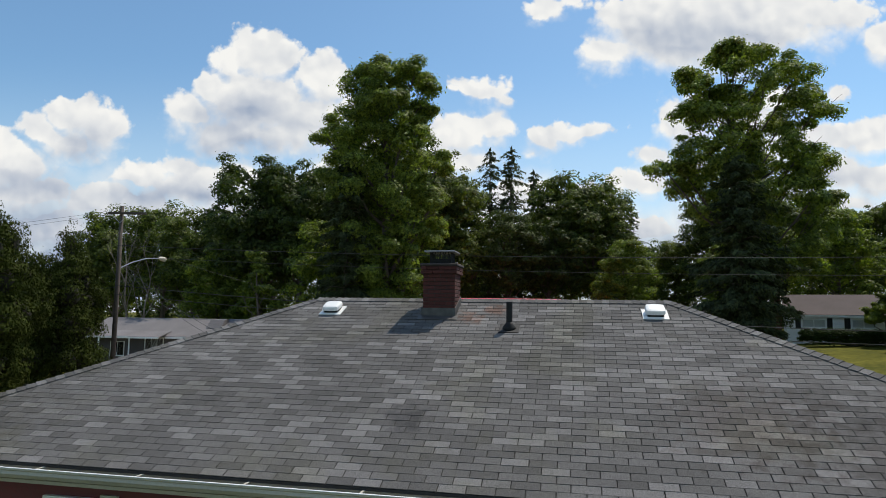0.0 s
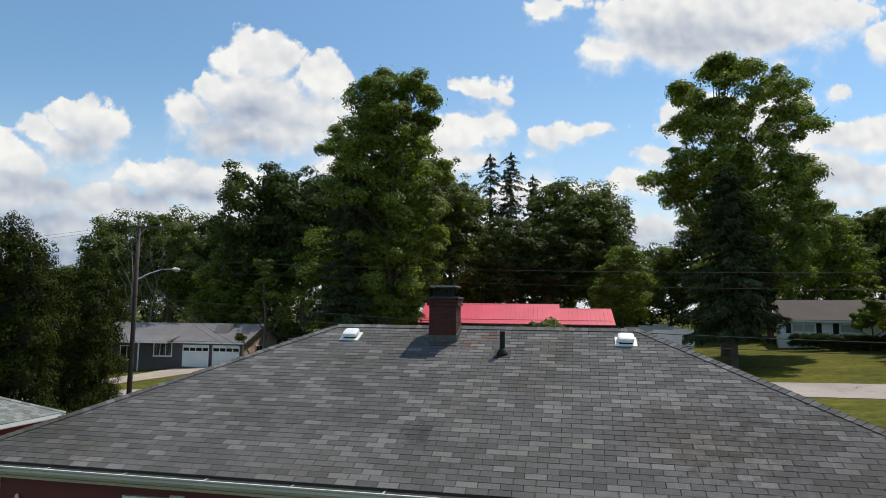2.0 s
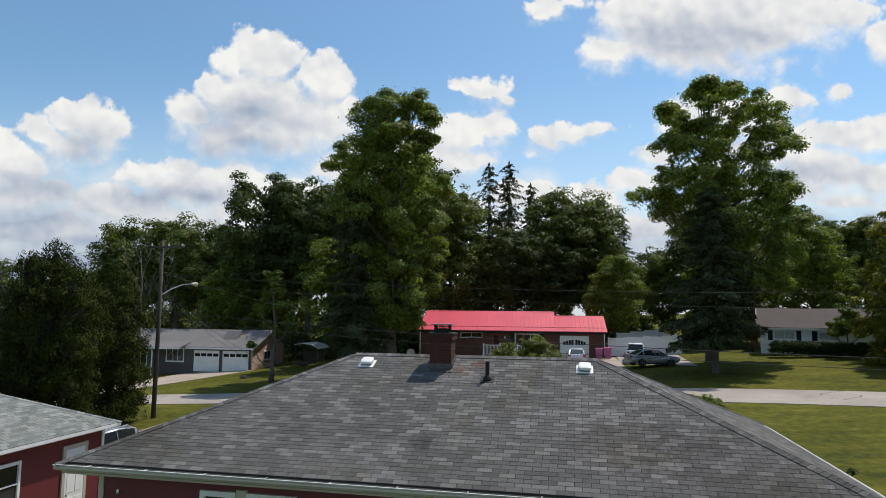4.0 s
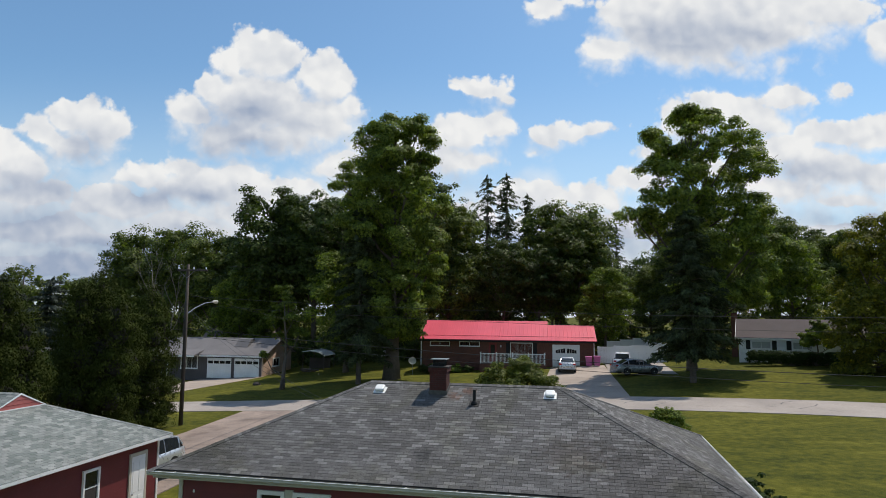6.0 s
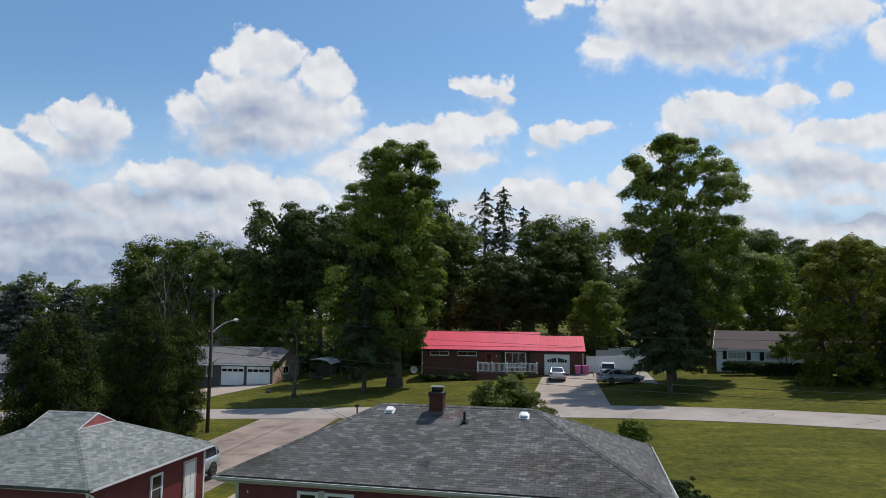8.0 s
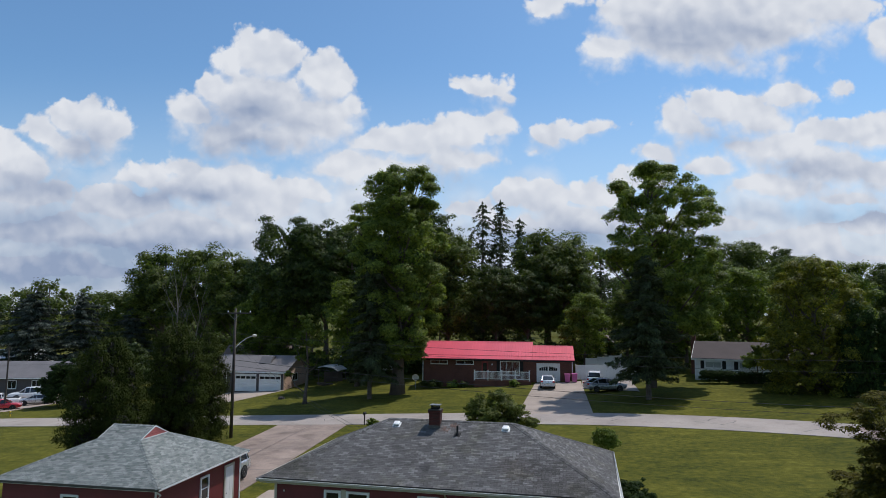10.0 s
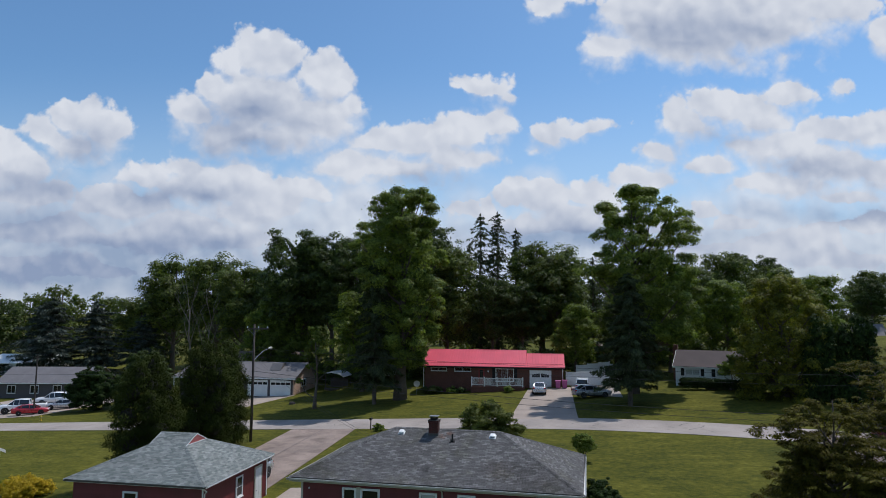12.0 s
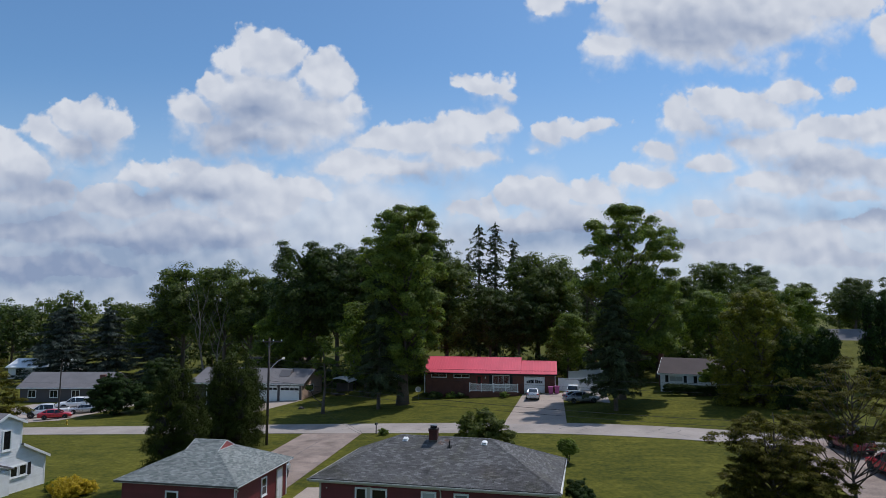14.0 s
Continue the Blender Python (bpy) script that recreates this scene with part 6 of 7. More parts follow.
def siding_house():
    """The white house at the edge of the lawn; its stepped gable wall faces the street trees."""
    m = pose(-40.1, 4.4, 0, 0, 0, 90)
    h = thing("house", m, "white clapboard house with a stepped gable", "house")
    z0 = -2.7
    prof = [(0, z0), (0, 0.9), (-2.6, 2.25), (-2.6, 4.15), (-4.25, 4.9), (-7.0, 3.6), (-7.0, z0)]
    wall = part("wall", Geo().prism([(x, z) for x, z in prof], 0.0, 7.0, 1), M_WHITE_SIDING, h)

    def span(z, a, b):
        r = 0 if z < 0.9 else -(z - 0.9) * 1.926 if z < 2.25 else -2.6 if z < 4.15 else -2.6 - (z - 4.15) * 2.2
        l = -7.0 if z < 3.6 else -7.0 + (z - 3.6) * 2.1
        return l, r
    clapboards(wall, -7.0, 0, z0 + 0.3, 4.8, -0.004, M_WHITE_SIDING, 1, 0.2, 1, span)
    part("corner_board", Geo().box((-0.1, -0.04, z0), (0.03, -0.005, 0.9)), M_WHITE, h)
    part("corner_board", Geo().box((-2.7, -0.04, 2.3), (-2.57, -0.005, 4.15)), M_WHITE, h)
    for (xa, za), (xb, zb) in (((0.25, 0.80), (-2.6, 2.28)), ((-2.35, 4.07), (-4.25, 4.93)), ((-4.25, 4.93), (-7.3, 3.49))):
        part("roof", Geo().prism([(xa, za), (xb, zb), (xb, zb + 0.12), (xa, za + 0.12)], -0.28, 7.2, 1), M_GREY_ROOF, h)
        part("rake_trim", Geo().prism([(xa, za - 0.12), (xb, zb - 0.12), (xb, zb + 0.1), (xa, za + 0.1)], -0.31, -0.282, 1), M_WHITE, h)
    window(h, -4.5, -3.6, 2.0, 3.7, -0.03, (1, 1), 0.12)
    window(h, -3.6, -2.8, -0.35, 0.6, -0.03, (1, 1), 0.1)
    window(h, -2.75, -1.9, -0.35, 0.6, -0.03, (1, 1), 0.1)
    part("shutter", Geo().box((-1.86, -0.06, -0.4), (-1.5, -0.028, 0.62)), M_BLACK, h, "black shutter")
    part("porch_roof", Geo().prism([(-3.5, 0.55), (-7.2, 2.0), (-7.2, 1.88), (-3.5, 0.43)], -0.4, -0.06, 1), M_GREY_ROOF, h, "low porch roof")
    part("porch_wall", Geo().box((-7.0, -0.25, z0), (-3.75, -0.05, 0.42)), M_WHITE_SIDING, h)
    return h


siding_house()


def far_house(x, y, rz, L, D, wall_h, rise, wall_m, roof_m, label, wins=3, dz=0.0):
    z = land(x, y) + dz
    h = thing("house", pose(x, y, z, 0, 0, rz), label, "house")
    part("wall", Geo().box((0, 0, -1.5), (L, 0.2, wall_h)).box((0, D - 0.2, -1.5), (L, D, wall_h)).prism([(0.2, -1.5), (D - 0.2, -1.5), (D - 0.2, wall_h), (D / 2, wall_h + rise - 0.1), (0.2, wall_h)], 0, 0.2, 0).prism([(0.2, -1.5), (D - 0.2, -1.5), (D - 0.2, wall_h), (D / 2, wall_h + rise - 0.1), (0.2, wall_h)], L - 0.2, L, 0), wall_m, h)
    part("roof", Geo().prism([(-0.6, wall_h), (D / 2, wall_h + rise), (D + 0.6, wall_h), (D + 0.6, wall_h - 0.12), (D / 2, wall_h + rise - 0.12), (-0.6, wall_h - 0.12)], -0.5, L + 0.5, 0), roof_m, h)
    part("fascia", Geo().box((-0.5, -0.64, wall_h - 0.2), (L + 0.5, -0.605, wall_h - 0.02)), M_WHITE, h)
    for i in range(wins):
        a = L * (i + 0.55) / wins - 0.8
        window(h, a, a + 1.6, 0.9, wall_h - 0.5, -0.03, (2, 1), 0.1)
    return h


fh = far_house(-103.0, 63.5, 14, 17, 9, 2.9, 2.6, M_DARK_CLAP, M_GREY_ROOF, "long low house with a grey roof behind the trucks", wins=4)
part("chimney", Geo().box((14.6, 1.6, 3.0), (15.6, 2.4, 5.2), None, 0.03), M_HOUSE_BRICK, fh, "dark brick chimney")
far_house(-140.0, 96.0, 10, 15, 8, 3.0, 2.0, M_WHITE_SIDING, M_ALU, "pale roofed house far behind the spruces")
far_house(-62.0, 76.0, 8, 13, 9, 3.2, 2.8, M_HOUSE_BRICK, M_BROWN_ROOF, "brown roofed house among the trees")
far_house(53.0, 117.0, -8, 14, 8, 3.0, 2.6, M_WHITE_SIDING, M_GREY_ROOF, "grey roofed house far behind the lawns", dz=-3.2)
far_house(-37.5, 74.0, 18, 9, 7, 3.2, 2.0, M_WHITE_SIDING, M_GREY_ROOF, "pale shed-like house behind the grey one", wins=2)


# ---- paving ----
def paving(name, left, right, material, label, lift=0.045):
    return single(name, strip(left, right, lift), material, label, "driveway", "structure")


paving("driveway", between((-24.4, 9.0), (-25.9, 26.7), 8), between((-17.0, 3.6), (-18.7, 26.7), 8), M_DRIVE, "worn brown concrete driveway leading to the garage")
paving("driveway", between((-3.0, 31.2), (-2.9, 52.6), 8), between((4.2, 30.7), (2.9, 53.2), 8), M_CONCRETE, "pale concrete driveway before the red-roofed house")
paving("driveway", between((3.2, 47.0), (3.0, 55.0), 4), between((9.4, 43.6), (9.0, 55.0), 4), M_ROAD, "grey asphalt parking pad beside the driveway", 0.06)
paving("driveway", between((-47.6, 31.8), (-47.6, 54.2), 6), between((-43.6, 31.8), (-38.8, 54.8), 6), M_CONCRETE, "pale concrete driveway before the double garage", 0.04)
paving("driveway", between((-95.0, 33.0), (-98.0, 62.0), 6), between((-72.0, 40.0), (-70.0, 60.0), 6), M_CONCRETE, "concrete parking apron with trucks", 0.05)
paving("driveway", between((24.2, -30.0), (23.6, 24.0), 12), between((31.0, -30.0), (30.2, 20.5), 12), M_DRIVE, "worn brownish drive with parked cars", 0.05)
paving("walkway", between((-15.0, -4.0), (-15.4, 4.6), 4), between((-10.6, -4.2), (-13.0, 4.8), 4), M_CONCRETE, "narrow concrete walk between house and garage", 0.04)
# slab joints and cracks with tar
joints = Geo()
for i in range(6):
    y = 6.0 + 3.4 * i
    x0, x1 = -24.3 - (y - 9) * 0.085, -17.2 - (y - 3.6) * 0.073
    q = [(x0, y), (x0, y + 0.05), (x1, y + 0.05), (x1, y)]
    joints.add([(x, w, land(x, w) + 0.05) for x, w in q], [(0, 3, 2, 1)])
for i in range(6):
    y = 33.5 + 3.3 * i
    q = [(-2.9, y), (-2.9, y + 0.05), (3.6, y + 0.05), (3.6, y)]
    joints.add([(x, w, land(x, w) + 0.05) for x, w in q], [(0, 3, 2, 1)])
q = [(-21.0, 4.0), (-20.95, 4.0), (-22.25, 26.6), (-22.3, 26.6)]
joints.add([(x, w, land(x, w) + 0.05) for x, w in q], [(0, 1, 2, 3)])
single("slab_joint", joints, M_CRACK, "dark joints between the concrete slabs", "joint", "structure")
cr = random.Random(8)
for i in range(16):
    x = -40 + i * 4.3 + cr.uniform(-1, 1)
    g = Geo()
    y = road_mid(x) + cr.uniform(-2.6, 1)
    for k in range(cr.randint(3, 6)):
        x1, y1 = x + cr.uniform(-1.4, 1.6), y + cr.uniform(0.1, 0.9)
        if y1 > road_mid(x1) + 2.8:
            break
        w = cr.uniform(0.02, 0.05)
        g.add([(x, y, land(x, y) + 0.041), (x + w * 3, y, land(x, y) + 0.041), (x1 + w, y1 + w, land(x1, y1) + 0.041), (x1, y1 + w, land(x1, y1) + 0.041)], [(0, 1, 2, 3)])
        x, y = x1, y1
    if g.v:
        single("road_crack", g, M_CRACK, "dark filled crack in the street", "crack", "structure")


# ---- pole, lamp and cables ----
def sag(a, b, dip, n=20):
    a, b = Vector(a), Vector(b)
    return [a + (b - a) * (i / n) - Vector((0, 0, dip * 4 * (i / n) * (1 - i / n))) for i in range(n + 1)]


PX, PY = -27.42, 20.7
pz = land(PX, PY)
pole = thing("utility_pole", pose(PX, PY, pz), "weathered wooden utility pole with a crossarm and street lamp", "utility pole")
part("post", Geo().tube([(0, 0, -0.4), (0.02, 0, 5.5), (0, 0, 11.5)], [0.15, 0.13, 0.10], 12), M_POLE, pole, smooth=True)
arm = part("crossarm", Geo().box((-0.7, -0.06, 11.0), (1.5, 0.06, 11.13), None, 0.01), M_POLE, pole, "grey crossarm", pose(0, -0.14, 0, 0, 0, 12))
for x in (-0.6, 0.5, 1.4):
    part("insulator", lathe([(0.03, 11.13), (0.06, 11.17), (0.04, 11.21), (0.06, 11.25), (0.02, 11.3)], 8), M_LAMP_GLASS, arm, "", pose(x, 0, 0))
part("brace", Geo().tube([(-0.6, -0.14, 11.0), (0, -0.13, 10.5)], 0.015, 5).tube([(0.6, -0.14, 11.0), (0, -0.13, 10.5)], 0.015, 5), M_STEEL, pole)
lamp_arm = part("lamp_arm", Geo().tube([(0, 0.1, 7.9), (-0.2, 1.4, 8.35), (-0.45, 3.0, 8.72), (-0.72, 4.6, 8.86)], 0.035, 7, True), M_STEEL, pole, "curved grey lamp arm")
part("lamp_head", Geo().tube([(-0.70, 4.5, 8.86), (-0.75, 4.8, 8.88), (-0.84, 5.3, 8.86), (-0.88, 5.5, 8.82)], [0.05, 0.13, 0.16, 0.05], 10), M_TRIM, lamp_arm, "grey street lamp head")
CABLES = [((PX - 1.0, PY, pz + 11.2), (-150, 34, 7.5), 1.5, 0.012), ((PX + 1.0, PY, pz + 11.2), (-150, 36, 7.5), 1.5, 0.012), ((PX, PY, pz + 6.8), (-150, 35, 4.0), 1.2, 0.02),
          ((PX, PY - 0.15, pz + 8.6), (75, 12.5, 9.0), 1.9, 0.015), ((PX, PY - 0.15, pz + 9.2), (75, 12.5, 10.0), 1.9, 0.02),
          ((PX, PY - 0.15, pz + 6.9), (75, 12.5, 6.6), 2.2, 0.03), ((PX, PY - 0.15, pz + 6.4), (75, 12.5, 6.0), 2.2, 0.025), ((PX, PY, pz + 8.5), (-9.5, 4.8, 3.3), 0.5, 0.012),
          ((PX, PY, pz + 8.3), (-9.5, 4.9, 3.1), 0.6, 0.012), ((PX, PY, pz + 7.5), (-40.5, 55.3, 3.0), 0.7, 0.012), ((PX, PY, pz + 9.4), (-17.6, 53.0, 4.6), 0.8, 0.012)]
for a, b, d, r in CABLES:
    single("overhead_cable", Geo().tube(sag(a, b, d), r * 0.62, 5), M_WIRE, "thin dark overhead cable strung from the pole", "cable", group="overhead cables")
fp = thing("utility_pole", on(-73.8, 41.9), "slender dark wooden pole beside the parked cars", "utility pole")
part("post", Geo().tube([(0, 0, -0.4), (0.08, 0, 8.6)], [0.13, 0.09], 10), M_POLE, fp)
part("crossarm", Geo().box((-0.5, -0.05, 8.2), (0.5, 0.05, 8.3)), M_POLE, fp)


# ---- vehicles ----
PAINT = {}


def paint(name, rgb, metal=0.3, rough=0.3):
    if name not in PAINT:
        PAINT[name] = mat(name + "_car_paint", rgb, rough, 0.03, 6, 0.6, 0.05, 0.0, metal=metal, clear=0.7)
    return PAINT[name]


def loft(rings):
    g = Geo()
    n = len(rings[0])
    for r in rings:
        g.v += r
    for i in range(len(rings) - 1):
        g.f += [(i * n + j, i * n + (j + 1) % n, (i + 1) * n + (j + 1) % n, (i + 1) * n + j) for j in range(n)]
    g.f += [tuple(reversed(range(n))), tuple((len(rings) - 1) * n + j for j in range(n))]
    return g


def car(m, kind, colour, label, category="car"):
    """A vehicle whose nose points along +x, on wheels, with glass, lamps and mirrors."""
    K = {"sedan": dict(L=4.75, W=0.90, H=1.45, wb=2.75, r=0.325, body=[(-2.36, .42, .78, .74), (-2.3, .30, .98, .84), (-1.9, .26, 1.03, .89), (-1.2, .24, 1.0, .90), (0, .24, .97, .90), (0.9, .24, .95, .90), (1.6, .26, .90, .88), (2.15, .30, .80, .82), (2.36, .42, .66, .70)],
                       cab=[(-1.85, 1.0, 1.02, .72, .70), (-1.15, .98, 1.40, .80, .60), (-0.35, .96, 1.45, .82, .62), (0.35, .95, 1.41, .82, .61), (1.15, .93, .96, .80, .72)]),
         "suv": dict(L=4.7, W=0.93, H=1.70, wb=2.75, r=0.36, body=[(-2.34, .48, .95, .80), (-2.28, .36, 1.10, .88), (-1.8, .32, 1.12, .92), (0, .30, 1.08, .93), (1.0, .30, 1.06, .93), (1.7, .32, 1.02, .91), (2.2, .36, .90, .85), (2.35, .48, .72, .74)],
                     cab=[(-2.22, 1.05, 1.2, .78, .72), (-1.85, 1.10, 1.62, .84, .68), (-1.0, 1.08, 1.70, .86, .70), (0.2, 1.06, 1.66, .86, .68), (1.2, 1.04, 1.08, .84, .74)]),
         "pickup": dict(L=5.9, W=0.99, H=1.85, wb=3.65, r=0.40, body=[(-2.95, .55, 1.20, .93), (-2.9, .45, 1.24, .97), (-1.2, .42, 1.24, .98), (0, .42, 1.20, .98), (1.3, .42, 1.18, .98), (2.3, .44, 1.14, .96), (2.85, .50, 1.02, .92), (2.95, .58, .85, .86)],
                        cab=[(-1.05, 1.18, 1.3, .90, .84), (-0.95, 1.18, 1.80, .91, .72), (0.0, 1.18, 1.86, .92, .74), (0.85, 1.16, 1.80, .92, .72), (1.6, 1.14, 1.18, .90, .80)])}[kind]
    p = paint(*colour)
    c = thing("car" if kind != "pickup" else "pickup_truck", m, label, category)

    def ring(x, zb, zt, hw):
        half = [(hw * 0.80, zb), (hw * 0.97, zb + 0.10), (hw, zb + (zt - zb) * 0.45), (hw * 0.985, zb + (zt - zb) * 0.72), (hw * 0.93, zt - 0.03), (hw * 0.82, zt)]
        return [(x, y, z) for y, z in half] + [(x, -y, z) for y, z in reversed(half)]
    body = part("body", loft([ring(*s) for s in K["body"]]), p, c, smooth=True)

    def cring(x, z0, z1, w0, w1):
        half = [(w0, z0 - 0.03), (w0 * 0.55 + w1 * 0.45, z0 + (z1 - z0) * 0.5), (w1 * 1.02, z1 - 0.04), (w1 * 0.85, z1)]
        return [(x, y, z) for y, z in half] + [(x, -y, z) for y, z in reversed(half)]
    part("car_glass", loft([cring(*s) for s in K["cab"]]), M_CAR_GLASS, c, "dark tinted glass")
    top = K["cab"][1:-1]
    roof = Geo()
    rr = [[(x, w1 * 1.03, z1 - 0.07), (x, w1 * 1.0, z1 - 0.005), (x, w1 * 0.8, z1 + 0.02), (x, -w1 * 0.8, z1 + 0.02), (x, -w1, z1 - 0.005), (x, -w1 * 1.03, z1 - 0.07)] for x, z0, z1, w0, w1 in top]
    part("roof", loft(rr), p, c, smooth=True)
    for x, w in ((K["cab"][1][0], 0.09), (K["cab"][2][0] + 0.25, 0.05), (K["cab"][3][0], 0.05)):
        for s in (-1, 1):
            i = min(range(len(K["cab"])), key=lambda q: abs(K["cab"][q][0] - x))
            _, z0, z1, w0, w1 = K["cab"][i]
            part("pillar", Geo().tube([(x, s * (w0 + 0.005), z0 - 0.02), (x, s * (w0 * .55 + w1 * .45 + 0.012), (z0 + z1) / 2), (x, s * (w1 * 1.03), z1 - 0.05)], w * 0.5, 5), p, c)
    (xa, za0, za1, wa0, wa1), (xb, zb0, zb1, wb0, wb1) = K["cab"][-2], K["cab"][-1]
    (xc, zc0, zc1, wc0, wc1), (xd, zd0, zd1, wd0, wd1) = K["cab"][1], K["cab"][0]
    for s in (-1, 1):
        part("pillar", Geo().tube([(xa, s * wa1 * 1.02, za1 - 0.03), (xb, s * wb1, zb1)], 0.035, 5), p, c)
        part("pillar", Geo().tube([(xc, s * wc1 * 1.02, zc1 - 0.03), (xd, s * wd1, zd1)], 0.045, 5), p, c)
        part("door_mirror", Geo().box((xb - 0.35, s * (K["W"] + 0.02) - 0.08, 1.0), (xb - 0.22, s * (K["W"] + 0.02) + 0.08, 1.14), None, 0.02), p, c)
        part("headlight", Geo().box((K["L"] / 2 - 0.18, s * 0.62 - 0.16, 0.66), (K["L"] / 2 - 0.02, s * 0.62 + 0.16, 0.80), None, 0.03), M_LAMP_GLASS, c)
        part("tail_light", Geo().box((-K["L"] / 2 + 0.0, s * 0.70 - 0.13, 0.78), (-K["L"] / 2 + 0.14, s * 0.70 + 0.13, 0.96), None, 0.02), M_RED_LIGHT, c)
        part("door_seam", Geo().box((0.05, s * (K["W"] - 0.002) - 0.004, 0.4), (0.07, s * (K["W"] - 0.002) + 0.004, 0.92)), M_BLACK, c)
        part("sill", Geo().box((-K["wb"] / 2 + 0.4, s * (K["W"] - 0.06) - 0.03, K["body"][4][1] - 0.04), (K["wb"] / 2 - 0.4, s * (K["W"] - 0.06) + 0.03, K["body"][4][1] + 0.06)), M_BLACK, c)
    part("number_plate", Geo().box((-K["L"] / 2 - 0.02, -0.16, 0.58), (-K["L"] / 2 + 0.03, 0.16, 0.68)), M_TRIM, c)
    part("rear_bumper", Geo().box((-K["L"] / 2 - 0.03, -K["W"] * 0.82, 0.36), (-K["L"] / 2 + 0.15, K["W"] * 0.82, 0.50), None, 0.04), M_BLACK if kind != "sedan" else p, c)
    part("grille", Geo().box((K["L"] / 2 - 0.06, -0.42, 0.48), (K["L"] / 2 + 0.01, 0.42, 0.62), None, 0.02), M_BLACK, c)
    tyre = lathe([(K["r"] * 0.62, -0.10), (K["r"] * 0.95, -0.11), (K["r"], -0.07), (K["r"], 0.07), (K["r"] * 0.95, 0.11), (K["r"] * 0.62, 0.10)], 20).mesh("tyre", True)
    rim = lathe([(0.04, 0.10), (K["r"] * 0.25, 0.085), (K["r"] * 0.55, 0.07), (K["r"] * 0.63, 0.105), (K["r"] * 0.63, -0.05)], 16).mesh("rim")
    for x in (-K["wb"] / 2, K["wb"] / 2):
        for s in (-1, 1):
            w = part("wheel", tyre, M_TYRE, c, "", pose(x, s * (K["W"] - 0.10), K["r"], -90 * s, 0, 0))
            part("rim", rim, M_RIM, w)
            # flat black disc painting the shaded hollow round the wheel
            part("wheel_arch", lathe([(K["r"] * 1.16, -0.02), (K["r"] * 1.16, 0.02)], 20), M_BLACK, c, "", pose(x, s * (K["W"] - 0.025), K["r"] + 0.02, -90 * s, 0, 0))
    if kind == "pickup":
        part("bed", Geo().box((-2.85, -0.80, 1.2), (-1.15, 0.80, 1.255)), M_BLACK, c, "dark open load bed")
    if kind == "suv":
        for s in (-1, 1):
            part("roof_rail", Geo().tube([(-1.7, s * 0.60, 1.66), (-1.5, s * 0.62, 1.76), (0.1, s * 0.62, 1.74), (0.35, s * 0.60, 1.66)], 0.025, 6), M_RIM, c)
    return c


SILVER, WHITE, RED = ("silver", (0.52, 0.54, 0.56), 0.5), ("white", (0.78, 0.79, 0.80), 0.0), ("red", (0.50, 0.02, 0.03), 0.1)
car(on(-19.15, 5.3, -90, 0.25), "suv", SILVER, "silver estate car parked nose-in at the garage")
car(on(-1.05, 49.0, 93, 0.05), "sedan", SILVER, "silver saloon parked facing the garage door")
car(on(4.6, 49.6, 88, 0.065), "suv", WHITE, "white estate car parked beside the fence")
car(on(5.7, 44.6, 22, 0.065), "sedan", ("pewter", (0.30, 0.31, 0.34), 0.5), "pewter grey saloon parked across the pad")
car(on(-78.6, 44.6, 218, 0.055), "pickup", WHITE, "white pickup truck parked on the apron", "truck").scale = (1.1, 1.1, 1.1)
cap_truck = car(on(-80.6, 53.4, 216, 0.055), "pickup", WHITE, "white pickup truck with a canopy over its bed", "truck")
part("canopy", loft([[(x, y * k, z) for y, z in ((.92, 1.24), (.86, 1.75), (.70, 1.86), (-.70, 1.86), (-.86, 1.75), (-.92, 1.24))] for x, k in ((-2.9, .98), (-2.0, 1.0), (-1.1, .98))]), PAINT["white"], cap_truck, "white bed canopy")
for s in (-1, 1):
    part("canopy_window", Geo().box((-2.6, s * 0.885 - 0.02, 1.42), (-1.4, s * 0.885 + 0.02, 1.68)), M_CAR_GLASS, cap_truck)
cap_truck.scale = (1.1, 1.1, 1.1)
car(on(-74.6, 42.2, 38, 0.055), "sedan", RED, "bright red saloon parked beside the pole")
car(on(-74.2, 47.6, 214, 0.055), "sedan", SILVER, "silver saloon parked before the wide bush")
car(on(28.6, 10.2, 100, 0.055), "suv", RED, "red estate car parked on the drive")
car(on(28.4, 17.8, 100, 0.055), "suv", ("maroon", (0.16, 0.015, 0.03), 0.2), "maroon estate car parked on the drive")
car(on(29.6, 23.4, 100, 0.055), "sedan", ("navy", (0.05, 0.07, 0.12), 0.3), "dark blue saloon parked up the drive")


